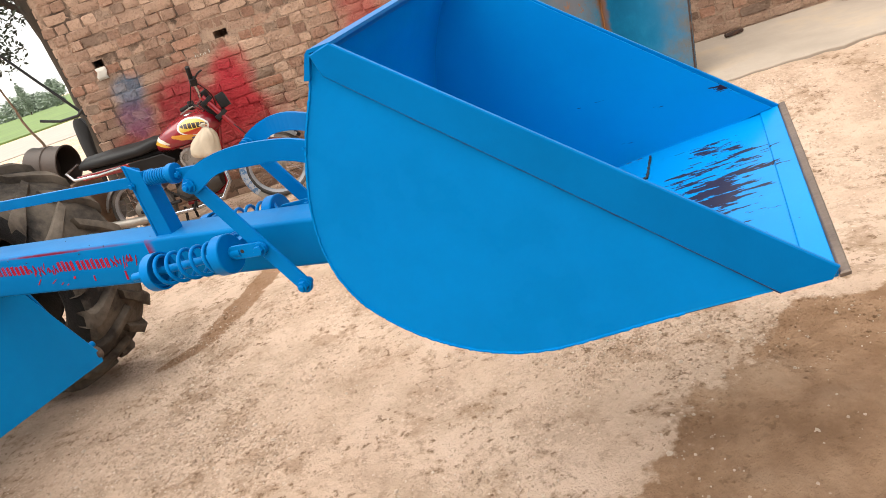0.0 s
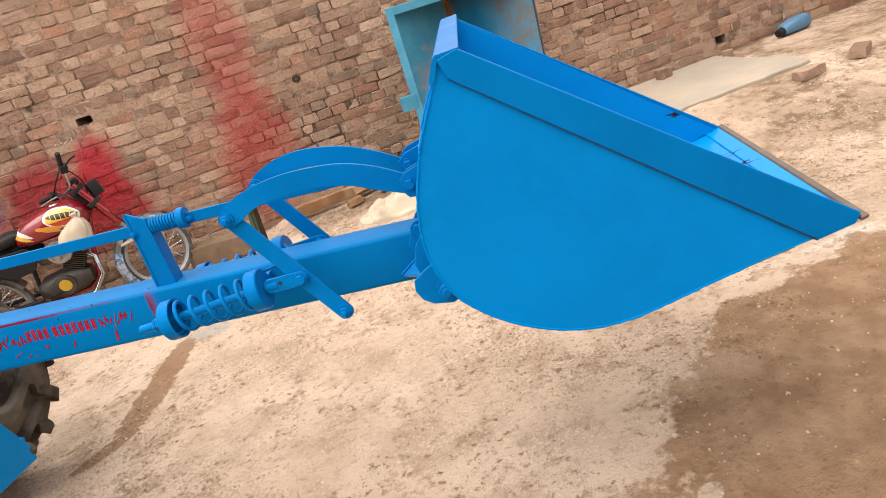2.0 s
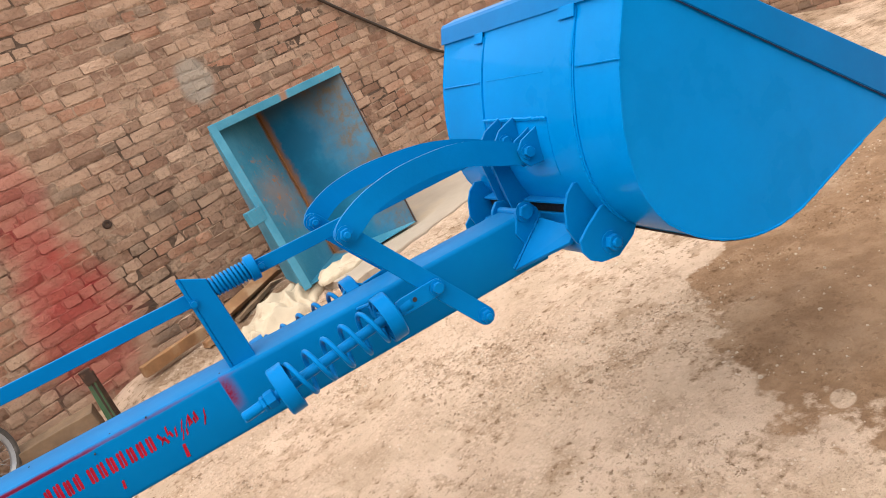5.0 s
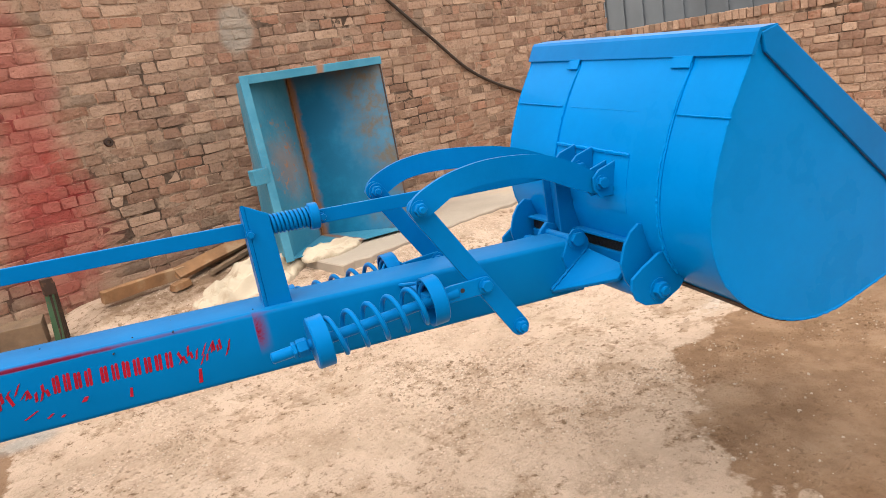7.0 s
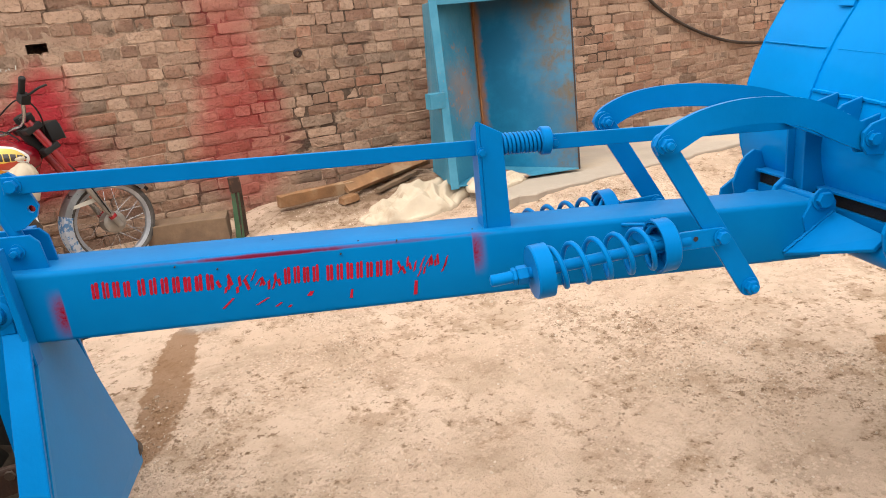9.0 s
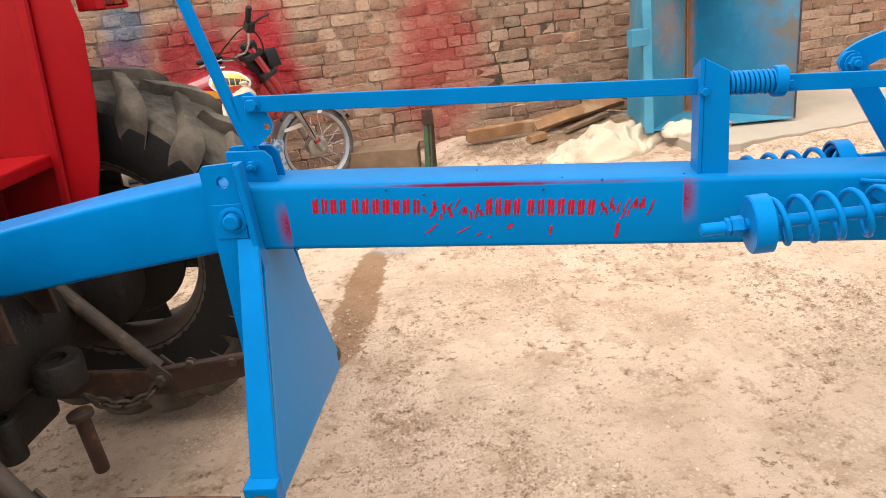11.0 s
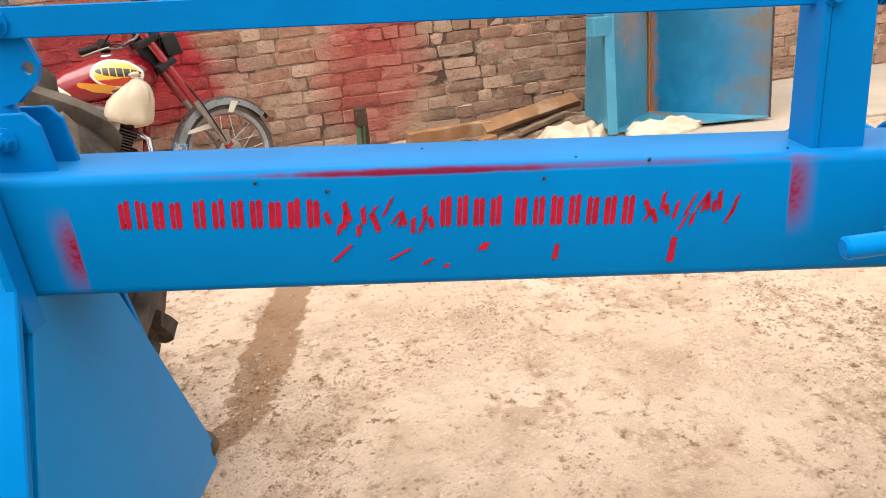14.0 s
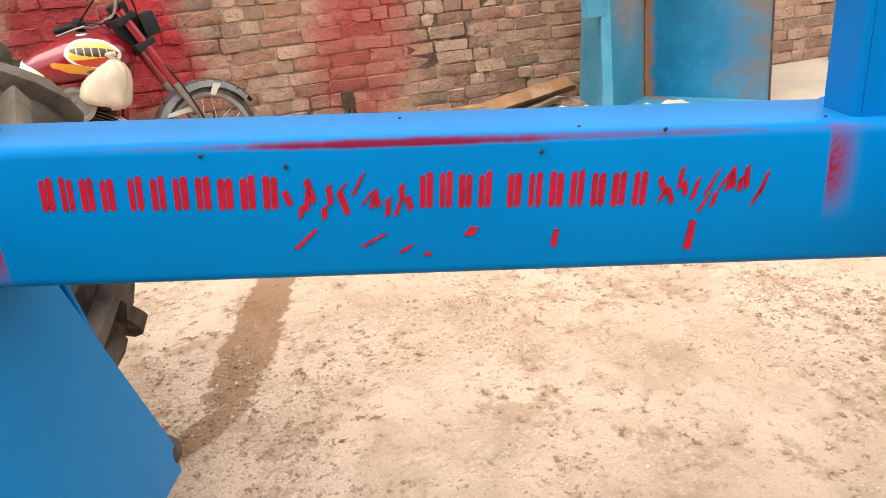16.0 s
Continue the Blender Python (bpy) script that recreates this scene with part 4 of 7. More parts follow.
def build_trip():
    """The long flat trip bar with its post and small spring."""
    z = lambda u: 1.207 - 0.052 * (u - 0.06)  # noqa: E731
    bm = bmesh.new()
    slab(bm, [(0.045, 0.040, z(0.045) - 0.017), (1.76, 0.048, z(1.76) - 0.016), (1.76, 0.048, z(1.76) + 0.016), (0.045, 0.040, z(0.045) + 0.017)], (0, 0.010, 0), 0.0012)
    part("trip_bar", bm, BLUE, loader, "long flat blue bar")
    bm = bmesh.new()
    bolt(bm, (0.064, 0.040, z(0.064)), (0, -1, 0), 0.013, 0.012)
    part("bolt", bm, BLUE, loader)
    bm = bmesh.new()
    bolt(bm, (0.985, 0.024, 1.152), (0, -1, 0), 0.008, 0.008)
    part("bolt", bm, BLUE, loader)
    bm = bmesh.new()
    bolt(bm, (1.152, 0.040, z(1.152)), (0, -1, 0), 0.008, 0.008)
    part("bolt", bm, BLUE, loader)
    # post of folded flat bar: a near face with a slanted top and a side face
    bm = bmesh.new()
    slab(bm, [(0.985, 0.026, top_z(0.985) - 0.01), (1.040, 0.026, top_z(1.04) - 0.01), (1.034, 0.026, 1.188), (1.018, 0.026, 1.197), (0.985, 0.026, 1.216)], (0, 0.008, 0), 0.0015)
    slab(bm, [(0.977, 0.024, top_z(0.98) - 0.01), (0.977, 0.082, top_z(0.98) - 0.01), (0.977, 0.082, 1.190), (0.977, 0.024, 1.218)], (0.008, 0, 0), 0.0015)
    slab(bm, [(1.032, 0.033, top_z(1.03) - 0.01), (1.032, 0.082, top_z(1.03) - 0.01), (1.026, 0.082, 1.180), (1.026, 0.033, 1.188)], (0.008, 0, 0), 0.0015)
    part("spring_post", bm, BLUE, loader)
    bm = bmesh.new()
    n, turns = 180, 9.5
    tube(bm, [(1.036 + 0.088 * i / n, 0.047 + 0.021 * math.cos(2 * math.pi * turns * i / n), 1.160 - 0.004 * i / n + 0.021 * math.sin(2 * math.pi * turns * i / n)) for i in range(n + 1)], 0.0036, 6)
    part("small_spring", bm, BLUE, loader, smooth=60)
    bm = bmesh.new()
    lathe(bm, (1.122, 0.047, 1.156), (1, 0, -0.05), [(0.010, 0), (0.029, 0), (0.031, 0.002), (0.031, 0.020), (0.029, 0.022), (0.010, 0.022)], 28)
    part("spring_cap", bm, BLUE, loader, smooth=35)


def bar_between(bm, p, q, w, th, bulge=0.0):
    """A flat bar with round ends between two pins; its flat side looks along -y."""
    p, q = Vector(p), Vector(q)
    d = (q - p)
    d.y = 0
    d.normalize()
    s = Vector((-d.z, 0, d.x))
    out = []
    for k in range(9):
        a = radians(90 + 22.5 * k)
        out.append(p + (d * math.cos(a) + s * math.sin(a)) * (w / 2 + bulge))
    for k in range(9):
        a = radians(-90 + 22.5 * k)
        out.append(q + (d * math.cos(a) + s * math.sin(a)) * (w / 2 + bulge))
    slab(bm, out, (0, th, 0), 0.0012)


def arc_bar(bm, v0, v1, dz, th):
    """The curved lock arm, from its upper and lower edges over the boom's length."""
    up = smooth_line([(1.303, 1.146), (1.318, 1.170), (1.355, 1.190), (1.415, 1.208), (1.500, 1.216), (1.590, 1.209), (1.665, 1.194), (1.745, 1.160), (1.822, 1.112)], 4)
    lo = smooth_line([(1.312, 1.126), (1.336, 1.122), (1.362, 1.132), (1.416, 1.156), (1.490, 1.163), (1.578, 1.157), (1.655, 1.137), (1.730, 1.100), (1.800, 1.068)], 4)
    rows = []
    for a, b in zip(up, lo):
        ring4 = []
        for p, dv in ((a, 0), (a, th), (b, th), (b, 0)):
            ring4.append(bm.verts.new((p.x, v0 + (v1 - v0) * smoothstep(1.35, 1.80, p.x) + dv, p.z + dz)))
        rows.append(ring4)
    for a, b in zip(rows, rows[1:]):
        for k in range(4):
            m = (k + 1) % 4
            bm.faces.new((a[k], a[m], b[m], b[k]))
    bm.faces.new(rows[0][::-1]), bm.faces.new(rows[-1])


def smooth_line(pts, n=4):
    """Points along a soft curve through pts."""
    pts = [Vector((x, 0, z)) for x, z in pts]
    out = []
    for i in range(len(pts) - 1):
        p0, p1, p2, p3 = pts[max(0, i - 1)], pts[i], pts[i + 1], pts[min(len(pts) - 1, i + 2)]
        for k in range(n):
            t = k / n
            out.append(0.5 * ((2 * p1) + (p2 - p0) * t + (2 * p0 - 5 * p1 + 4 * p2 - p3) * t * t + (3 * p1 - p0 - 3 * p2 + p3) * t ** 3))
    return out + [pts[-1]]


def build_side_linkage(near):
    s = -1 if near else 1
    v = -0.116 if near else 0.172
    vb = -0.096 if near else 0.024      # where the arc meets the bucket
    piv, mid, low = (1.327, v, 1.146), (1.454, v, 0.934), (1.533, v, 0.804)
    if not near:
        piv, mid, low = (1.325, v, 1.158), (1.456, v, 0.94), (1.535, v, 0.815)
    bm = bmesh.new()
    bar_between(bm, piv, low, 0.046, 0.009)
    part("toggle_link", bm, BLUE, loader)
    bm = bmesh.new()
    arc_bar(bm, v - 0.011 * (1 if near else -1), vb, 0.0 if near else 0.012, 0.010)
    part("lock_arc", bm, BLUE, loader, "curved blue flat-bar lock arm")
    bm = bmesh.new()
    y0 = v - 0.013
    bolt(bm, (piv[0], y0, piv[2]), (0, -1, 0), 0.015, 0.011, 0.006)
    part("bolt", bm, BLUE, loader)
    bm = bmesh.new()
    bolt(bm, (low[0], v, low[2]), (0, -1, 0), 0.016, 0.013, 0.006)
    part("bolt", bm, BLUE, loader)
    bm = bmesh.new()
    rod(bm, (low[0], v + 0.008, low[2]), (low[0], v + 0.03 * -s, low[2]), 0.012)
    part("pin", bm, BLUE, loader)
    # the short arm from the link to the spring rod
    bm = bmesh.new()
    bar_between(bm, (1.365, v - 0.010, 0.936), (mid[0], v - 0.010, mid[2]), 0.040, 0.008)
    part("rod_arm", bm, BLUE, loader)
    bm = bmesh.new()
    bolt(bm, (mid[0], v - 0.012, mid[2]), (0, -1, 0), 0.014, 0.011)
    part("bolt", bm, BLUE, loader)
    # thin dark disc on the solid arm stands in for a shaded hole
    bm = bmesh.new()
    rod(bm, (1.395, v - 0.0105, 0.938), (1.395, v - 0.0113, 0.938), 0.0055, 12)
    part("arm_hole_disc", bm, DARK, loader)
    # spring rod, nut, cups and coil
    a, b = Vector((0.952, v + 0.012, 0.910)), Vector((1.375, v + 0.004, 0.934))
    ax = (b - a).normalized()
    at = lambda u: a + ax * ((u - a.x) / ax.x)  # noqa: E731
    bm = bmesh.new()
    rod(bm, at(0.952), at(1.385), 0.0125, 16, chamfer=0.003)
    rod(bm, at(1.355), at(1.385), 0.018, 14)
    sr = part("spring_rod", bm, BLUE, loader, smooth=40)
    bm = bmesh.new()
    rod(bm, at(1.008), at(1.032), 0.0205, 6, chamfer=0.003)
    rod(bm, at(0.998), at(1.007), 0.019, 6, chamfer=0.002)
    part("rod_nut", bm, BLUE, sr)
    cup = [(0.010, 0.0), (0.054, 0.0), (0.057, 0.003), (0.057, 0.036), (0.052, 0.036), (0.052, 0.008), (0.013, 0.008)]
    bm = bmesh.new()
    lathe(bm, at(1.040), ax, cup, 36)
    part("spring_cup", bm, BLUE, loader, smooth=35)
    bm = bmesh.new()
    lathe(bm, at(1.345), -ax, cup, 36)
    part("spring_cup", bm, BLUE, loader, smooth=35)
    bm = bmesh.new()
    d, s1, t1 = frame_of(ax)
    n, turns, pts = 260, 6.0, []
    p0, p1 = at(1.050), at(1.335)
    for i in range(n + 1):
        k = 2 * math.pi * turns * i / n
        pts.append(p0.lerp(p1, i / n) + (s1 * math.cos(k) + t1 * math.sin(k)) * 0.0435)
    tube(bm, pts, 0.0058, 8)
    part("coil_spring", bm, BLUE, loader, "open blue coil spring", smooth=60)
    # the spring's fixed cup is stayed to the boom by two thin rods
    bm = bmesh.new()
    base = at(1.325) + Vector((0, 0, 0.055))
    face = 0.0 if near else BW
    for du in (-0.035, 0.035):
        rod(bm, base + Vector((0, 0, -0.01)), (base.x + du, face, top_z(base.x) - 0.012), 0.0045, 8)
    box(bm, (1.312, min(face, v), 0.915), (1.338, max(face, v), 0.945), 0.002)
    part("cup_stay", bm, BLUE, loader)


build_main_wall()
build_side_wall()
build_apron()
build_far_walls()
build_boom()
build_hitch()
build_trip()
build_side_linkage(True)
build_side_linkage(False)


# ---- bucket ----
SKEW = Matrix.Identity(4)
SKEW[0][1] = 0.045
TILTED = Matrix.Translation((2.0, -0.44, 1.35)) @ pose(0, 0, 0, 0, 0, 2.2) @ pose(0, 0, 0, 3.0) @ SKEW @ Matrix.Translation((-2.0, 0.44, -1.35))
bucket = thing("loader_bucket", "bright blue welded steel bucket, worn dark inside the floor", "bucket", IMPLEMENT)
VN, VF = -0.436, 0.418


PROFILE = [(1.990, 1.385), (1.970, 1.335), (1.940, 1.285), (1.912, 1.232), (1.886, 1.170), (1.864, 1.100), (1.853, 1.020), (1.862, 0.945), (1.890, 0.880),
           (1.945, 0.818), (2.020, 0.764), (2.100, 0.728), (2.180, 0.710), (2.265, 0.710), (2.360, 0.727), (2.460, 0.747), (2.570, 0.765), (2.680, 0.781)]


CURVE = smooth_line(PROFILE)


def normals_of(line):
    out = []
    for i in range(len(line)):
        d = (line[min(len(line) - 1, i + 1)] - line[max(0, i - 1)]).normalized()
        out.append(Vector((d.z, 0, -d.x)))   # away from the hollow
    return out


NORM = normals_of(CURVE)


def sheet(bm, v0, v1, th, i0=0, i1=None, off=0.0, cuts=8):
    """Part of the bucket's curved skin, th thick, off outwards from the profile."""
    idx = range(i0, (len(CURVE) if i1 is None else i1))
    rows = []
    for k in range(cuts + 1):
        v = v0 + (v1 - v0) * k / cuts
        a = [bm.verts.new(CURVE[i] + NORM[i] * off + Vector((0, v, 0))) for i in idx]
        b = [bm.verts.new(CURVE[i] + NORM[i] * (off + th) + Vector((0, v, 0))) for i in idx]
        rows.append((a, b))
    for (a, b), (c, d) in zip(rows, rows[1:]):
        for i in range(len(a) - 1):
            bm.faces.new((a[i], a[i + 1], c[i + 1], c[i]))
            bm.faces.new((b[i], d[i], d[i + 1], b[i + 1]))
        bm.faces.new((a[0], c[0], d[0], b[0])), bm.faces.new((a[-1], b[-1], d[-1], c[-1]))
    for a, b in (rows[0], rows[-1]):
        for i in range(len(a) - 1):
            bm.faces.new((a[i], b[i], b[i + 1], a[i + 1]))


def build_bucket():
    n = len(CURVE)
    cut = n - 20
    bm = bmesh.new()
    sheet(bm, VN, VF, 0.005, 0, cut)
    part("back_sheet", bm, BLUE_BUCKET, bucket, smooth=40, bake=TILTED)
    bm = bmesh.new()
    sheet(bm, VN, VF, 0.005, cut - 1, n)
    part("floor_sheet", bm, BLUE_WORN, bucket, "blue floor with paint scraped to dark steel", smooth=40, bake=TILTED)
    # side plates
    for v, s in ((VN, -1), (VF, 1)):
        bm = bmesh.new()
        out = [p + Vector((0, v, 0)) for p in CURVE] + [Vector((2.755, v, 0.800)), Vector((2.030, v, 1.392))]
        slab(bm, out, (0, 0.006 * -s, 0))
        part("side_plate", bm, BLUE_WORN if s > 0 else BLUE_BUCKET, bucket, bake=TILTED)
        # flat stiffener along the open edge
        bm = bmesh.new()
        w = v + s * 0.010
        up = 0.0 if s < 0 else -0.011
        e = [(1.992, w, 1.392 + up), (2.036, w, 1.402 + up), (2.775, w, 0.812 + up), (2.762, w, 0.788), (2.680, w, 0.774), (2.002, w, 1.352)]
        slab(bm, [(a, b, c) for a, b, c in e], (0, -s * 0.0098, 0), 0.002)
        part("edge_stiffener", bm, BLUE, bucket, bake=TILTED)
        # dark blue seam bead, with the shade line under the stiffener painted in
        bm = bmesh.new()
        bead(bm, [(2.680, w - s * 0.006, 0.772), (2.342, w - s * 0.006, 1.061), (2.004, w - s * 0.006, 1.350)], 0.0022)
        part("weld", bm, NAVY, bucket, "uneven seam under the stiffener, its shade painted dark", bake=TILTED)
        # weld along the curved edge
        bm = bmesh.new()
        bead(bm, [CURVE[i] + NORM[i] * 0.004 + Vector((0, v, 0)) for i in range(2, n - 6, 2)], 0.0032)
        part("weld", bm, BLUE_BUCKET, bucket, bake=TILTED)
    # folded strip along the back's upper edge
    # deeper blue than the back stands in for shade on this down-facing strip
    bm = bmesh.new()
    prof = [(1.964, 1.352), (1.984, 1.394), (1.991, 1.401), (2.040, 1.403), (2.040, 1.397), (1.995, 1.395), (1.975, 1.350)]
    rows = [[bm.verts.new((x, v, z)) for x, z in prof] for v in (VN - 0.008, 0.0, VF + 0.008)]
    for a, b in zip(rows, rows[1:]):
        for i in range(len(prof)):
            j = (i + 1) % len(prof)
            bm.faces.new((a[i], a[j], b[j], b[i]))
    bm.faces.new(rows[0][::-1]), bm.faces.new(rows[-1])
    part("upper_lip", bm, BLUE, bucket, bake=TILTED)
    # cutting edge
    bm = bmesh.new()
    slab(bm, [(2.674, VN + 0.002, 0.7800), (2.772, VN + 0.002, 0.7945), (2.772, VF - 0.002, 0.7945), (2.674, VF - 0.002, 0.7800)], (0, 0, -0.008), 0.0)
    part("lip_plate", bm, BLUE_WORN, bucket, bake=TILTED)
    bm = bmesh.new()
    slab(bm, [(2.725, VN - 0.004, 0.785), (2.772, VN - 0.004, 0.793), (2.772, VF + 0.004, 0.793), (2.725, VF + 0.004, 0.785)], (0, 0, 0.007), 0.002)
    part("cutting_edge", bm, BLUE_WORN, bucket, bake=TILTED)
    bm = bmesh.new()
    slab(bm, [(2.7725, VN - 0.012, 0.790), (2.790, VN - 0.012, 0.794), (2.790, VF + 0.012, 0.794), (2.7725, VF + 0.012, 0.790)], (0, 0, 0.012), 0.003)
    part("worn_lip", bm, EDGE, bucket, "bare rusty steel wearing edge", bake=TILTED)
    # straps: long seams on the back
    for v, i1 in ((-0.285, 34), (0.145, 30)):
        bm = bmesh.new()
        bead(bm, [CURVE[i] + NORM[i] * 0.007 + Vector((0, v + 0.012 * math.sin(i * 0.08), 0)) for i in range(4, i1)], 0.0042)
        part("weld", bm, BLUE_BUCKET, bucket, bake=TILTED)
    bm = bmesh.new()
    sheet(bm, -0.283, 0.143, 0.003, 2, 34, 0.005, 4)
    part("doubler_plate", bm, BLUE_BUCKET, bucket, smooth=40, bake=TILTED)
    for v0, v1, i in ((-0.445, -0.287, 12), (-0.16, 0.125, 12), (0.17, 0.41, 12)):
        bm = bmesh.new()
        bead(bm, [CURVE[i] + NORM[i] * 0.007 + Vector((0, v, 0)) for v in np.linspace(v0, v1, 8)], 0.0022)
        part("weld", bm, BLUE_BUCKET, bucket, bake=TILTED)
    bm = bmesh.new()
    sheet(bm, -0.165, 0.145, 0.0015, 18, 26, 0.008, 3)
    part("mounting_plate", bm, BLUE_BUCKET, bucket, bake=TILTED)
    bm = bmesh.new()
    i = 18
    bead(bm, [CURVE[i] + NORM[i] * 0.011 + Vector((0, v, 0)) for v in np.linspace(-0.165, 0.145, 8)], 0.0050)
    part("weld", bm, BLUE_BUCKET, bucket, bake=TILTED)
    # short weld tabs that lap over the folded strip
    for v0, v1 in ((-0.283, -0.222), (0.148, 0.196)):
        bm = bmesh.new()
        q = [CURVE[i] + NORM[i] * 0.010 for i in (3, 5)]
        slab(bm, [(q[0].x, v0, q[0].z), (q[0].x, v1, q[0].z), (q[1].x, v1, q[1].z), (q[1].x, v0, q[1].z)], (-0.004, 0, 0.002), 0.001)
        part("weld_tab", bm, BLUE_BUCKET, bucket, bake=TILTED)
    # lugs that take the lock arcs
    for v, z in ((-0.108, 1.094), (-0.074, 1.094), (-0.018, 1.125), (0.058, 1.128)):
        bm = bmesh.new()
        slab(bm, [(1.862, v, z + 0.045), (1.812, v, z + 0.032), (1.792, v, z + 0.015), (1.792, v, z - 0.015), (1.806, v, z - 0.035), (1.858, v, z - 0.040)], (0, 0.008, 0), 0.0012)
        part("arc_lug", bm, BLUE, bucket)
    for v, z in ((-0.108, 1.094), (-0.018, 1.125)):
        bm = bmesh.new()
        bolt(bm, (1.815, v, z), (0, -1, 0), 0.014, 0.011)
        part("bolt", bm, BLUE, bucket)
        bm = bmesh.new()
        rod(bm, (1.815, v, z), (1.815, v + 0.045, z), 0.009)
        part("pin", bm, BLUE, bucket)
    # channel strap, ledge and pocket behind the boom's end, its slot's shade painted dark
    bm = bmesh.new()
    slab(bm, [(1.872, 0.084, 0.93), (1.802, 0.084, 0.93), (1.802, 0.084, 1.09), (1.872, 0.084, 1.10)], (0, 0.008, 0), 0.001)
    part("strap_flange", bm, BLUE, bucket)
    bm = bmesh.new()
    slab(bm, [(1.872, 0.146, 0.93), (1.802, 0.146, 0.93), (1.802, 0.146, 1.09), (1.872, 0.146, 1.10)], (0, 0.008, 0), 0.001)
    part("strap_flange", bm, BLUE, bucket)
    bm = bmesh.new()
    box(bm, (1.822, 0.092, 0.93), (1.828, 0.146, 1.092), 0.001)
    part("strap_web", bm, BLUE, bucket)
    bm = bmesh.new()
    box(bm, (1.840, -0.195, 0.937), (1.880, BW + 0.190, 0.943), 0.001)
    part("ledge", bm, BLUE, bucket)
    bm = bmesh.new()
    box(bm, (1.850, -0.195, 0.845), (1.880, BW + 0.190, 0.902), 0.002)
    part("pocket_plate", bm, BLUE, bucket)
    # near-black strip paints the shade of the slot under the ledge
    bm = bmesh.new()
    box(bm, (1.856, -0.195, 0.903), (1.880, BW + 0.190, 0.934), 0.002)
    part("shade_strip", bm, SHADED_GREASE, bucket, "dark strip standing in for shade behind the hinge")
    bm = bmesh.new()
    sheet(bm, VN + 0.004, VF - 0.004, 0.003, 36, n - 2, 0.006, 8)
    part("bottom_wear_sheet", bm, RUST, bucket, "bare dark rusty steel under the bucket", smooth=40, bake=TILTED)
    # hinge ears round the cross tube
    for v in (-0.252, -0.205, BW + 0.195, BW + 0.240):
        bm = bmesh.new()
        inner = v in (-0.205, BW + 0.195)
        pts = [(1.90, v, 0.975), (1.838, v, 0.998), (1.812, v, 0.982), (1.792, v, 0.955), (1.776, v, 0.910), (1.784, v, 0.870), (1.805, v, 0.835), (1.86, v, 0.83), (1.93, v, 0.86)] if inner else [(1.90, v, 0.93), (1.852, v, 0.930), (1.80, v, 0.905), (1.769, v, 0.885), (1.764, v, 0.858), (1.776, v, 0.830), (1.800, v, 0.812), (1.848, v, 0.802), (1.904, v, 0.826), (1.935, v, 0.86)]
        slab(bm, pts, (0, 0.009, 0), 0.0015)
        part("hinge_ear", bm, BLUE, bucket)
    bm = bmesh.new()
    bolt(bm, (1.842, -0.252, 0.842), (0, -1, 0), 0.021, 0.016, 0.006)
    part("hinge_bolt", bm, BLUE, bucket)
    # patch plate welded on the floor
    at_u = lambda u, v, up: (u, v, 0.727 + (u - 2.36) * 0.195 + up)  # noqa: E731
    bm = bmesh.new()
    rim = [(2.318, 0.245), (2.420, 0.240), (2.424, 0.385), (2.322, 0.390)]
    slab(bm, [at_u(u, v, 0.001) for u, v in rim], (0, 0, 0.007), 0.0015)
    part("floor_patch", bm, BLUE_WORN, bucket, bake=TILTED)
    # dark bead draws the shaded gap round the patch plate
    bm = bmesh.new()
    bead(bm, [at_u(u, v, 0.004) for u, v in rim + rim[:1]], 0.0045)
    part("weld", bm, DARK, bucket, "dark bead standing in for the gap round the patch", bake=TILTED)


build_bucket()


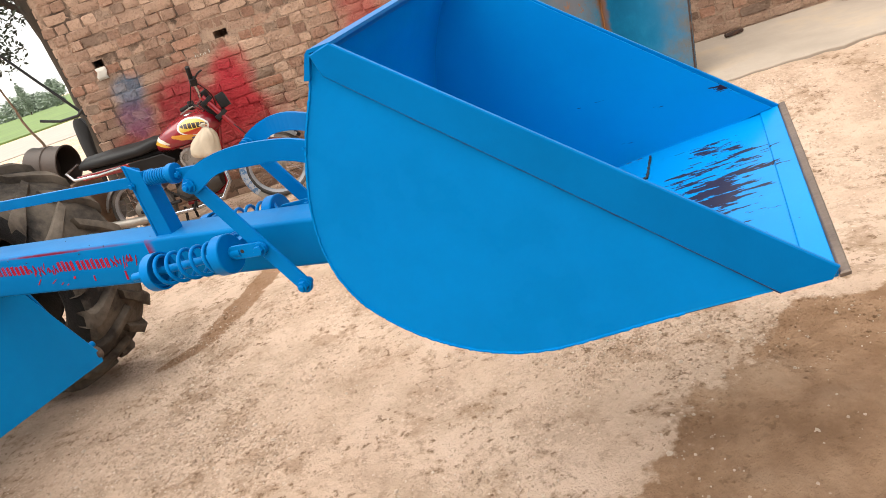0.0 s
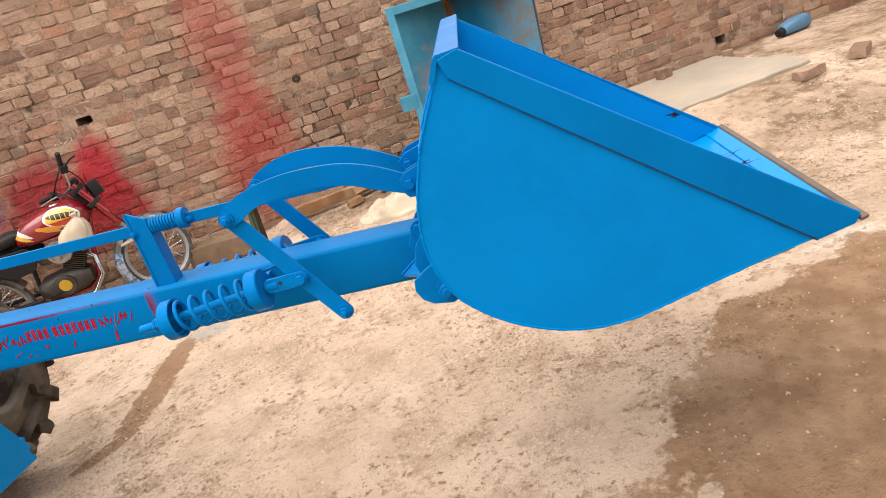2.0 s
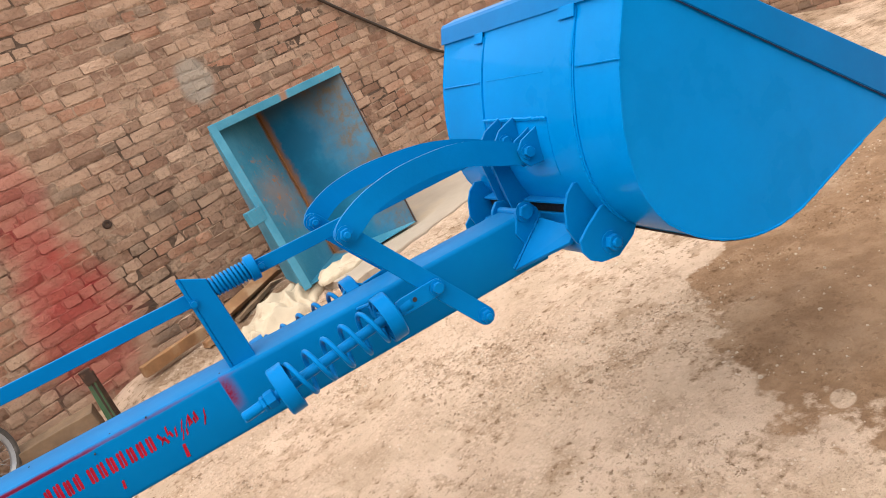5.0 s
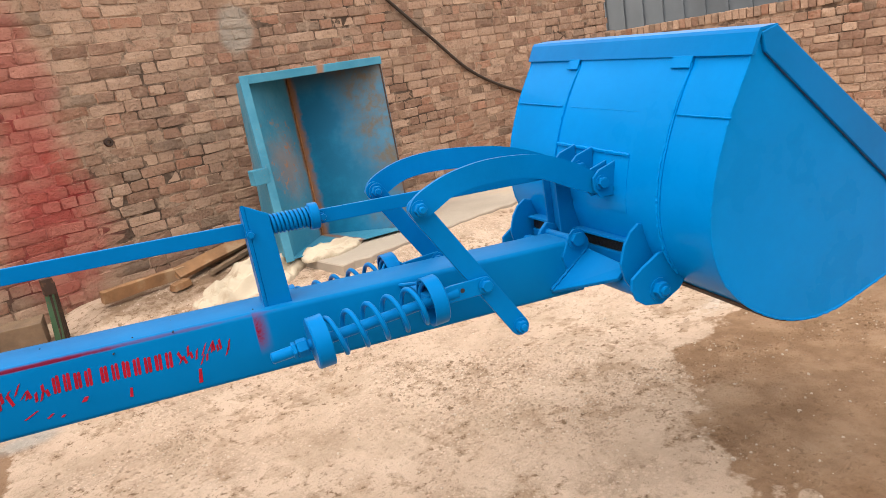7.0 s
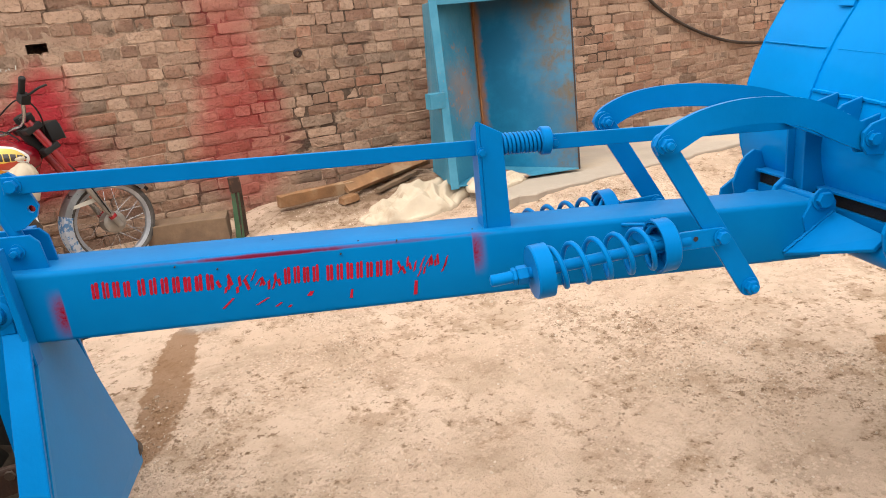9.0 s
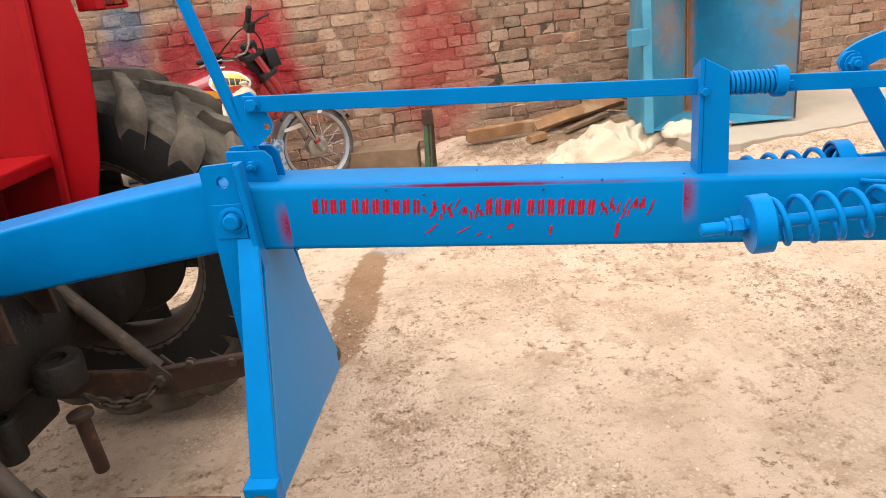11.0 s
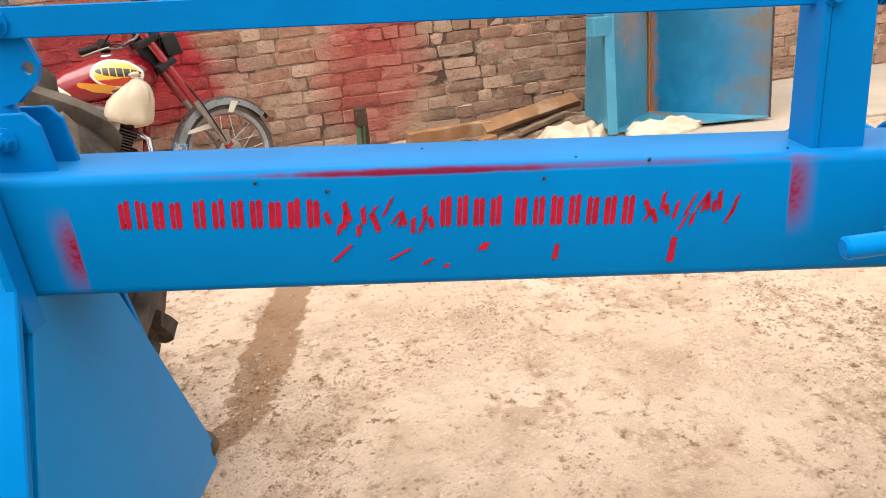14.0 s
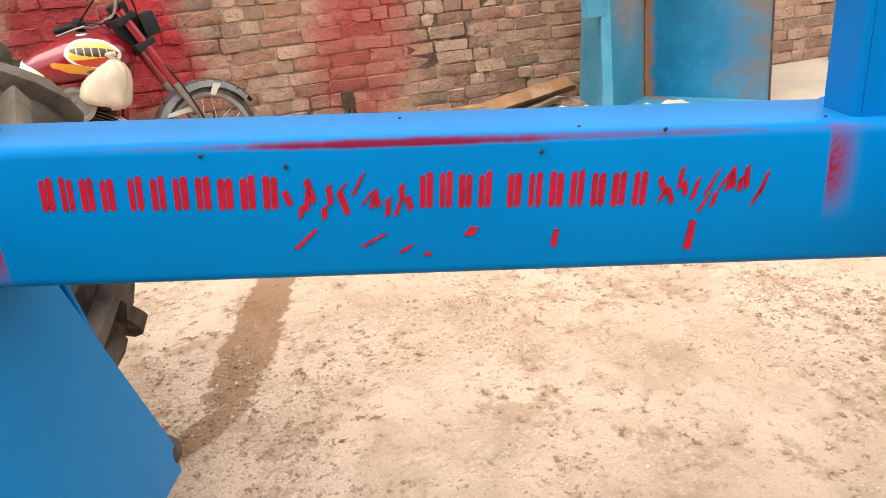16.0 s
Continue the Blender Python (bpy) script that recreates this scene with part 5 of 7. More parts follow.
# ---- stencilled marks on the boom, as plain bars ----
def build_stencil():
    rng = random.Random(8)
    base = lambda u: 0.937 - 0.083 * (u - 0.535)  # noqa: E731

    def bars(u0, u1, n, h):
        w = (u1 - u0) / n
        for i in range(n):
            a = u0 + i * w
            z = base(a)
            # each sign is two plain upright bars with worn, rounded ends
            for c, k in ((0.22, rng.uniform(0.26, 0.34)), (0.58, rng.uniform(0.26, 0.34))):
                x0, x1, lean = a + w * (c - k / 2), a + w * (c + k / 2), 0.004
                e, top = 0.0035, h + rng.uniform(-0.002, 0.002)
                ring = [(x0 + w * 0.07, 0), (x1 - w * 0.07, 0), (x1, e), (x1, top - e), (x1 - w * 0.07, top), (x0 + w * 0.07, top), (x0, top - e), (x0, e)]
                bm = bmesh.new()
                slab(bm, [(x + lean * (q / h - 0.5), 0.001, z + q) for x, q in ring], (0, -0.0016, 0))
                part("stencil_bar", bm, STENCIL, loader, "plain red stencilled bar")

    bars(0.164, 0.243, 4, 0.034)
    bars(0.250, 0.404, 7, 0.034)
    bars(0.537, 0.615, 4, 0.036)
    bars(0.624, 0.770, 7, 0.036)
    for u0, u1, rise in ((0.406, 0.533, 0.0), (0.774, 0.882, 0.004)):
        n = 16
        for i in range(n):
            a = u0 + (u1 - u0) * i / n
            w = (u1 - u0) / n
            z = base(a) + rise + rng.uniform(-0.012, 0.014)
            h = rng.uniform(0.014, 0.028)
            s = rng.uniform(-0.006, 0.012)
            bm = bmesh.new()
            slab(bm, [(a, 0.001, z), (a + w * 0.72, 0.001, z + 0.003), (a + w * 0.75 + s, 0.001, z + h), (a + s, 0.001, z + h * 0.8)], (0, -0.0022, 0))
            part("stencil_stroke", bm, STENCIL, loader)
    for (a, z, b, c, w) in ((0.404, 0.906, 0.428, 0.924, 0.005), (0.472, 0.902, 0.498, 0.913, 0.004), (0.510, 0.892, 0.522, 0.898, 0.005), (0.578, 0.904, 0.586, 0.912, 0.010),
                            (0.666, 0.884, 0.671, 0.902, 0.006), (0.803, 0.868, 0.809, 0.898, 0.008), (0.535, 0.886, 0.540, 0.889, 0.006)):
        bm = bmesh.new()
        slab(bm, [(a, 0.001, z), (a + w, 0.001, z - 0.001), (b + w * 0.8, 0.001, c), (b, 0.001, c + 0.001)], (0, -0.0025, 0))
        part("stencil_stroke", bm, STENCIL, loader)
    # small screws poking out along the upper edge
    for u, v, dz in ((0.33, 0.0, -0.012), (0.41, 0.0, -0.025), (0.70, 0.02, 0.0), (0.78, 0.0, 0.0), (0.95, 0.03, 0.0), (0.66, 0.0, -0.018), (0.52, 0.09, 0.0)):
        bm = bmesh.new()
        rod(bm, (u, v - 0.001, top_z(u) + dz - 0.002), (u + 0.0015, v - 0.003, top_z(u) + dz + 0.0008), 0.0018, 8)
        part("screw", bm, DARK, loader, "small dark screw end")


build_stencil()

# ---- tractor ----
tractor = thing("tractor", "red farm tractor rear with dusty ribbed tyres and rusty hitch links", "tractor", IMPLEMENT)
AX_U, AX_Z, TYRE_R = -0.80, 0.640, 0.612


def build_wheel(v, out):
    """A rear wheel whose inner face is at v, spreading outwards along out."""
    c = Vector((AX_U, v + out * 0.185, AX_Z))
    wheel = part_empty("rear_wheel", tractor)
    bm = bmesh.new()
    prof = [(0.345, -0.135), (0.39, -0.165), (0.47, -0.185), (0.528, -0.183), (0.560, -0.170), (0.574, -0.140), (0.580, -0.06), (0.581, 0.0), (0.580, 0.06), (0.574, 0.140), (0.560, 0.170), (0.528, 0.183), (0.47, 0.185), (0.39, 0.165), (0.345, 0.135)]
    lathe(bm, c, (0, 1, 0), prof, 72, True)
    # below the tread the rubber's colour carries the wheel's inner shade
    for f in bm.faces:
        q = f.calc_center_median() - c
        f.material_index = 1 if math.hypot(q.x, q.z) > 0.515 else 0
    tyre = part("tyre", bm, [SHADED_RUBBER, RUBBER_WORN], wheel, "dusty black tractor tyre with mud-caked ribs", smooth=32)
    n = 18
    for side in (-1, 1):
        for i in range(n):
            a0 = 2 * math.pi * (i + (0.5 if side > 0 else 0)) / n
            path = [(0.478, 0.181, -0.045, 0.026), (0.492, 0.186, -0.03, 0.044), (0.542, 0.190, 0.0, 0.054), (0.572, 0.180, 0.02, 0.050), (0.588, 0.146, 0.07, 0.042), (0.591, 0.080, 0.16, 0.034), (0.591, -0.010, 0.27, 0.030)]
            bm = bmesh.new()
            rows = []
            for r, w, da, half in path:
                a = a0 + da
                row = []
                for hh, dr in ((-half * 1.00, -0.022), (-half * 0.80, 0.017), (-half * 0.66, 0.024), (half * 0.66, 0.024), (half * 0.80, 0.017), (half * 1.00, -0.022)):
                    aa = a + hh / r
                    row.append(bm.verts.new(c + Vector((math.cos(aa) * (r + dr), side * w, math.sin(aa) * (r + dr)))))
                rows.append(row)
            for p, q in zip(rows, rows[1:]):
                for k in range(5):
                    bm.faces.new((p[k], p[k + 1], q[k + 1], q[k]))
            bm.faces.new(rows[0]), bm.faces.new(rows[-1][::-1])
            part("tyre_rib", bm, RUBBER, tyre, smooth=60)
    bm = bmesh.new()
    lathe(bm, c, (0, 1, 0), [(0.352, -0.140), (0.362, -0.146), (0.366, -0.130), (0.335, -0.110), (0.310, -0.06), (0.310, 0.06), (0.335, 0.110), (0.366, 0.130), (0.362, 0.146), (0.352, 0.140), (0.322, 0.112), (0.300, 0.06), (0.300, -0.06), (0.322, -0.112)], 48, True)
    part("rim", bm, GREASE, wheel, smooth=35)
    bm = bmesh.new()
    lathe(bm, c, (0, 1, 0), [(0.02, -0.15 * out), (0.10, -0.14 * out), (0.12, -0.07 * out), (0.15, -0.05 * out), (0.245, -0.045 * out), (0.248, -0.038 * out), (0.15, -0.038 * out), (0.02, -0.03 * out)], 40)
    disc = part("wheel_disc", bm, SHADED_GREASE, wheel, "rusty dished wheel disc, shade painted into its dark colour", smooth=35)
    for i in range(4):
        a = radians(-86 + 90 * i)
        bm = bmesh.new()
        pts = [c + Vector((math.cos(a + d) * r, -0.036 * out, math.sin(a + d) * r)) for r, d in ((0.20, -0.50), (0.304, -0.36), (0.304, 0.36), (0.20, 0.50))]
        slab(bm, pts, (0, 0.012 * out, 0), 0.002)
        part("disc_lug", bm, SHADED_GREASE, disc)
    return wheel


def part_empty(name, parent):
    ob = new(name)
    ob.empty_display_size = 0.1
    ob.parent = parent
    return ob


build_wheel(0.615, 1)
build_wheel(-0.600, -1)


def build_tractor_body():
    mid = 0.077

    def LAMP(u, v, z):
        q = 0.80
        return (0.322 + (u - 0.456) * q, -0.414 + (v + 0.414) * q, 1.345 + (z - 1.318) * q)

    bm = bmesh.new()
    lathe(bm, (AX_U - 0.02, mid, AX_Z), (0, 1, 0), [(0.10, -0.52), (0.12, -0.50), (0.10, -0.30), (0.13, -0.24), (0.165, -0.15), (0.17, 0.0), (0.165, 0.15), (0.13, 0.24), (0.10, 0.30), (0.12, 0.50), (0.10, 0.52)], 28)
    part("axle_housing", bm, SHADED_GREASE, tractor, "rusty greasy rear axle housing", smooth=40)
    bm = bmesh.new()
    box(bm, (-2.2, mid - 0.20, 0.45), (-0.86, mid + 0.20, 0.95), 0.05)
    part("transmission", bm, SHADED_GREASE, tractor, smooth=40)
    # unseen plate, added to keep sky light off the axle
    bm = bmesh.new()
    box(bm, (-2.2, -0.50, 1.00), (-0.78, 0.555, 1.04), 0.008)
    part("unseen_platform", bm, RED, tractor)
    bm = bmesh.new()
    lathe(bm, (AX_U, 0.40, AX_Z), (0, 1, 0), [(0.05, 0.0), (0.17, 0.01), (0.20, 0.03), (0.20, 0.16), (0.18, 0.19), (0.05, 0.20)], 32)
    part("brake_drum", bm, SHADED_GREASE, tractor, "greasy brake drum, shade painted into its black", smooth=40)
    # far fender with its lamp
    bm = bmesh.new()
    v = 0.565
    slab(bm, [(-0.695, v, 0.845), (-0.640, v, 1.00), (-0.600, v, 1.17), (-0.575, v, 1.38), (-0.590, v, 1.48), (-0.65, v, 1.535), (-0.75, v, 1.555), (-1.55, v, 1.555), (-1.55, v, 0.80)], (0, -0.006, 0), 0.002)
    fender = part("fender", bm, RED, tractor, "flat red tractor fender with dusty edge")
    bm = bmesh.new()
    rows = [[bm.verts.new((u, vv, z)) for u, z in ((-0.66, 1.530), (-0.70, 1.548), (-0.78, 1.558), (-1.55, 1.560))] for vv in (0.562, 0.98)]
    low = [[bm.verts.new(x.co - Vector((0, 0, 0.006))) for x in r] for r in rows]
    for k in range(3):
        bm.faces.new((rows[0][k], rows[0][k + 1], rows[1][k + 1], rows[1][k])), bm.faces.new((low[0][k], low[1][k], low[1][k + 1], low[0][k + 1]))
    part("fender_top", bm, RED, fender)
    # near-side fender, also unseen and added to shade the axle
    bm = bmesh.new()
    w = mid - (v - mid)
    slab(bm, [(-0.775, w, 0.845), (-0.735, w, 1.00), (-0.715, w, 1.17), (-0.705, w, 1.38), (-0.72, w, 1.48), (-0.78, w, 1.535), (-0.86, w, 1.555), (-1.55, w, 1.555), (-1.55, w, 0.80)], (0, 0.006, 0), 0.002)
    unseen_fender = part("fender", bm, RED, tractor, "flat red tractor fender with dusty edge")
    bm = bmesh.new()
    box(bm, (-1.55, w - 0.42, 1.552), (-0.80, w + 0.002, 1.560), 0.002)
    part("fender_top", bm, RED, unseen_fender)
    for u in (-0.80, -1.02):
        bm = bmesh.new()
        slab(bm, [(u, v - 0.006, 0.83), (u + 0.03, v - 0.006, 0.83), (u + 0.10, v - 0.006, 1.50), (u + 0.06, v - 0.006, 1.50)], (0, -0.016, 0), 0.006)
        part("fender_rib", bm, RED, fender)
    bm = bmesh.new()
    bolt(bm, (-0.86, v - 0.008, 1.02), (0, -1, 0), 0.012, 0.010)
    part("bolt", bm, GREASE, fender)
    bm = bmesh.new()
    box(bm, LAMP(-0.66, 0.835, 1.418), LAMP(-0.606, 1.005, 1.552), 0.016)
    lamp = part("tail_lamp", bm, RED, tractor, "red tail lamp with red and amber lens", smooth=40)
    lo, hi = LAMP(-0.612, 0.835, 1.418), LAMP(-0.580, 1.005, 1.552)
    for sides in (((0, 0), (1, 0.085)), ((0, 0.915), (1, 1)), ((0, 0), (0.085, 1)), ((0.915, 0), (1, 1))):
        (a0, b0), (a1, b1) = sides
        bm = bmesh.new()
        box(bm, (lo[0], lo[1] + (hi[1] - lo[1]) * a0, lo[2] + (hi[2] - lo[2]) * b0), (hi[0], lo[1] + (hi[1] - lo[1]) * a1, lo[2] + (hi[2] - lo[2]) * b1), 0.004)
        part("lamp_rim", bm, RED, lamp)
    bm = bmesh.new()
    box(bm, LAMP(-0.608, 0.925, 1.432), LAMP(-0.588, 0.988, 1.538), 0.006)
    part("lens", bm, LENS_ORANGE, lamp)
    bm = bmesh.new()
    box(bm, LAMP(-0.608, 0.852, 1.432), LAMP(-0.588, 0.923, 1.538), 0.006)
    part("lens", bm, LENS_RED, lamp)
    bm = bmesh.new()
    box(bm, LAMP(-0.72, 0.90, 1.42), LAMP(-0.655, 0.94, 1.556), 0.004)
    part("lamp_bracket", bm, RED, lamp)
    # plates that take the boom's rear pin
    for vv in (-0.022, BW + 0.010):
        bm = bmesh.new()
        slab(bm, [(-0.612, vv, 0.70), (-0.622, vv, 0.84), (-0.645, vv, 0.905), (-0.685, vv, 0.925), (-0.74, vv, 0.90), (-0.86, vv, 0.70)], (0, 0.012, 0), 0.003)
        part("top_link_plate", bm, RUST, tractor)
    bm = bmesh.new()
    rod(bm, (-0.678, -0.055, 0.875), (-0.678, BW + 0.05, 0.875), 0.016, 14, chamfer=0.003)
    pin = part("top_link_pin", bm, GREASE, tractor)
    bm = bmesh.new()
    tube(bm, [(-0.678 + 0.022 * math.cos(a), -0.042, 0.875 + 0.022 * math.sin(a)) for a in [0.4 * i for i in range(15)]], 0.0022, 6)
    part("lynch_clip", bm, CHROME, pin)
    # brackets and eyes under the housing
    bm = bmesh.new()
    box(bm, (-0.92, mid - 0.12, 0.36), (-0.74, mid + 0.12, 0.72), 0.02)
    part("hitch_block", bm, SHADED_GREASE, tractor)
    for u, vv, z0, z1, r in ((-0.74, -0.02, 0.60, 0.70, 0.045), (-0.70, -0.06, 0.40, 0.52, 0.035), (-0.625, 0.09, 0.520, 0.600, 0.066)):
        bm = bmesh.new()
        lathe(bm, (u, vv, z0), (0.05, 0, 1), [(r * 0.45, z1 - z0 - 0.04), (r * 0.45, z1 - z0), (r * 0.9, z1 - z0), (r, z1 - z0 - 0.008), (r, 0.0), (r * 0.3, 0.0)], 20)
        part("clevis_eye", bm, SHADED_GREASE, tractor, smooth=40)
    bm = bmesh.new()
    box(bm, (-0.80, 0.04, 0.535), (-0.62, 0.14, 0.585), 0.012)
    part("drawbar_arm", bm, SHADED_GREASE, tractor)
    bm = bmesh.new()
    lathe(bm, (-0.585, 0.075, 0.245), (-0.05, 0, 1), [(0.017, 0.0), (0.020, 0.006), (0.020, 0.175), (0.034, 0.178), (0.034, 0.192), (0.012, 0.20)], 16)
    part("drop_pin", bm, RUST, tractor, smooth=40)


build_tractor_body()


def build_lower_link(v, foot_u, foot_z, tail_z, near):
    bm = bmesh.new()
    h = 0.043
    s = -1 if near else 1
    slab(bm, [(-0.045 + foot_u, v, foot_z - 0.030), (-0.045 + foot_u, v, foot_z + 0.030), (-0.12, v, foot_z + 0.036), (-0.50, v + s * -0.02, tail_z + h), (-0.98, v + s * -0.05, tail_z + h + 0.02), (-0.98, v + s * -0.05, tail_z - h + 0.02), (-0.45, v + s * -0.02, tail_z - h), (-0.15, v, foot_z - 0.036)], (0, 0.022, 0), 0.003)
    link = part("lower_link", bm, RUST, tractor, "rusty brown flat lower link bar")
    bm = bmesh.new()
    lathe(bm, (foot_u - 0.003, v + 0.010, foot_z), (0, 1, 0), [(0.015, -0.018), (0.027, -0.018), (0.031, -0.012), (0.031, 0.012), (0.027, 0.018), (0.015, 0.018)], 24, True)
    part("ball_end", bm, GREASE, link, smooth=40)
    for u in (-0.25, -0.38):
        bm = bmesh.new()
        bolt(bm, (u, v, foot_z + 0.005), (0, -1, 0), 0.014, 0.012)
        part("bolt", bm, GREASE, link)


def build_hitch_links():
    build_lower_link(-0.320, 0.044, 0.440, 0.415, True)
    build_lower_link(0.306, 0.040, 0.432, 0.385, False)
    # lifting rods
    for a, b, r in (((-0.98, -0.13, 0.93), (-0.475, -0.285, 0.415), 0.024), ((-0.92, 0.28, 0.98), (-0.465, 0.305, 0.405), 0.022)):
        bm = bmesh.new()
        a, b = Vector(a), Vector(b)
        rod(bm, a, b + (a - b).normalized() * 0.03, r, 16)
        lift_rod = part("lift_rod", bm, GREASE, tractor, "grey dusty round lift rod", smooth=40)
        bm = bmesh.new()
        d = (b - a).normalized()
        for o in (-0.026, 0.020):
            pts = [b + d * x + Vector((0, o, 0)) + Vector((d.z, 0, -d.x)) * w for x, w in ((-0.05, -0.024), (0.012, -0.026), (0.030, -0.012), (0.030, 0.012), (0.012, 0.026), (-0.05, 0.024))]
            slab(bm, pts, (0, 0.008, 0), 0.002)
        part("fork_end", bm, GREASE, lift_rod)
        bm = bmesh.new()
        bolt(bm, b + Vector((0, -0.030, 0)), (0, -1, 0), 0.017, 0.016)
        part("bolt", bm, GREASE, lift_rod)
    # stabiliser strap on the near link
    bm = bmesh.new()
    top = [(-0.60, 0.325), (-0.50, 0.392), (-0.42, 0.412), (-0.33, 0.400), (-0.25, 0.428), (-0.15, 0.440), (-0.125, 0.420)]
    bot = [(-0.135, 0.385), (-0.24, 0.372), (-0.33, 0.352), (-0.42, 0.356), (-0.50, 0.335), (-0.585, 0.270)]
    slab(bm, [(u, -0.352, z) for u, z in top + bot], (0, 0.012, 0), 0.003)
    strap = part("stabiliser_strap", bm, RUST, tractor, "bent rusty iron strap")
    for u, z in ((-0.16, 0.412), (-0.33, 0.385), (-0.47, 0.365)):
        bm = bmesh.new()
        bolt(bm, (u, -0.353, z), (0, -1, 0), 0.015, 0.014)
        part("bolt", bm, GREASE, strap)
    # check chain on the far side
    pts = [Vector((-0.655 + 0.195 * t, 0.19 + 0.11 * t, 0.415 - 0.28 * t * (1 - t))) for t in [i / 9 for i in range(10)]]
    chain = part_empty("check_chain", tractor)
    for i in range(9):
        p, q = pts[i], pts[i + 1]
        c, d = (p + q) / 2, (q - p).normalized()
        side = frame_of(d)[1 + i % 2]
        bm = bmesh.new()
        tube(bm, [c + d * math.cos(a) * 0.023 + side * math.sin(a) * 0.014 for a in [2 * math.pi * k / 12 for k in range(12)]], 0.0058, 6, True)
        part("chain_link", bm, GREASE, chain, smooth=60)


build_hitch_links()

# ---- old bucket standing on end against the wall ----
trough = thing("old_bucket", "rusty teal steel bucket standing on end against wall", "bucket")


def build_trough():
    z0, z1 = 0.262, 1.545
    rise = {"a": 0.030, "f": 0.020, "b": 0.014}
    lo = {"a": (0.835, 5.010), "f": (1.375, 5.42), "b": (1.785, 4.745)}
    hi = {"a": (0.880, 5.160), "f": (1.440, 5.56), "b": (1.950, 4.985)}

    def at(k, t):
        return Vector((lo[k][0] + (hi[k][0] - lo[k][0]) * t, lo[k][1] + (hi[k][1] - lo[k][1]) * t, z0 + (z1 + rise[k] - z0) * t))

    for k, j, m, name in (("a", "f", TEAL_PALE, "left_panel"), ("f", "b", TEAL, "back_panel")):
        bm = bmesh.new()
        n = 8
        grid = [[at(k, i / n).lerp(at(j, i / n), q / n) for q in range(n + 1)] for i in range(n + 1)]
        nrm = (grid[0][n] - grid[0][0]).cross(grid[n][0] - grid[0][0]).normalized() * 0.008
        if nrm.y < 0:
            nrm = -nrm
        front = [[bm.verts.new(p) for p in r] for r in grid]
        back = [[bm.verts.new(p + nrm) for p in r] for r in grid]
        for i in range(n):
            for q in range(n):
                for f in (front, back):
                    bm.faces.new((f[i][q], f[i][q + 1], f[i + 1][q + 1], f[i + 1][q]))
            for f, g in (((i, 0), (i + 1, 0)), ((i, n), (i + 1, n)), ((0, i), (0, i + 1)), ((n, i), (n, i + 1))):
                bm.faces.new((front[f[0]][f[1]], front[g[0]][g[1]], back[g[0]][g[1]], back[f[0]][f[1]]))
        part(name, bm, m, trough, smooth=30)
    bm = bmesh.new()
    bead(bm, [at("f", t) + Vector((-0.004, -0.016, 0)) for t in (0.0, 0.3, 0.6, 0.96)], 0.0075, 0.02)
    part("rust_seam", bm, RUST_ORANGE, trough, "orange rust line along the fold")
    # the upper plate's darker teal stands in for its shaded underside
    for t, name in ((0.0, "lower_end_plate"), (1.0, "upper_end_plate")):
        bm = bmesh.new()
        slab(bm, [at("a", t), at("f", t), at("b", t)], (0, 0, 0.008 if t == 0 else -0.008), 0.001)
        part(name, bm, TEAL_PALE if t == 0 else TEAL, trough)
    # turned-out rim on the open edge
    d = (at("b", 1) - at("a", 1)).normalized()
    bm = bmesh.new()
    slab(bm, [at("a", 1) + Vector((-0.035, -0.01, -0.05)), at("b", 1) + Vector((0.0, -0.012, -0.045)), at("b", 1) + Vector((0.0, -0.012, 0.012)), at("a", 1) + Vector((-0.035, -0.01, 0.012))], (0.0, -0.012, 0), 0.003)
    part("upper_rim", bm, TEAL_PALE, trough)
    bm = bmesh.new()
    slab(bm, [at("a", 0) + Vector((-0.035, -0.008, -0.006)), at("a", 0) + Vector((0.025, -0.02, -0.006)), at("a", 1) + Vector((0.022, -0.02, 0.0)), at("a", 1) + Vector((-0.035, -0.008, 0.0))], (0.0, -0.012, 0), 0.003)
    part("side_rim", bm, TEAL_PALE, trough)
    bm = bmesh.new()
    slab(bm, [at("a", 0.02) + Vector((-0.03, 0.0, 0)), at("a", 0.02) + Vector((0.11, 0.52, 0)), at("a", 0.98) + Vector((0.13, 0.40, 0)), at("a", 0.98) + Vector((-0.03, 0.0, 0))], (0.008, 0, 0), 0.001)
    part("outer_side", bm, TEAL_PALE, trough)
    bm = bmesh.new()
    box(bm, (0.735, 5.05, 0.835), (0.855, 5.13, 0.945), 0.006)
    part("side_rib", bm, TEAL_PALE, trough)
    bm = bmesh.new()
    slab(bm, [at("b", 0) + Vector((-0.006, -0.006, 0)), at("b", 0) + Vector((0.012, 0.012, 0)), at("b", 1) + Vector((0.012, 0.012, 0)), at("b", 1) + Vector((-0.006, -0.006, 0))], (-0.006, 0.010, 0), 0.001)
    part("wear_edge", bm, RUST, trough)


build_trough()


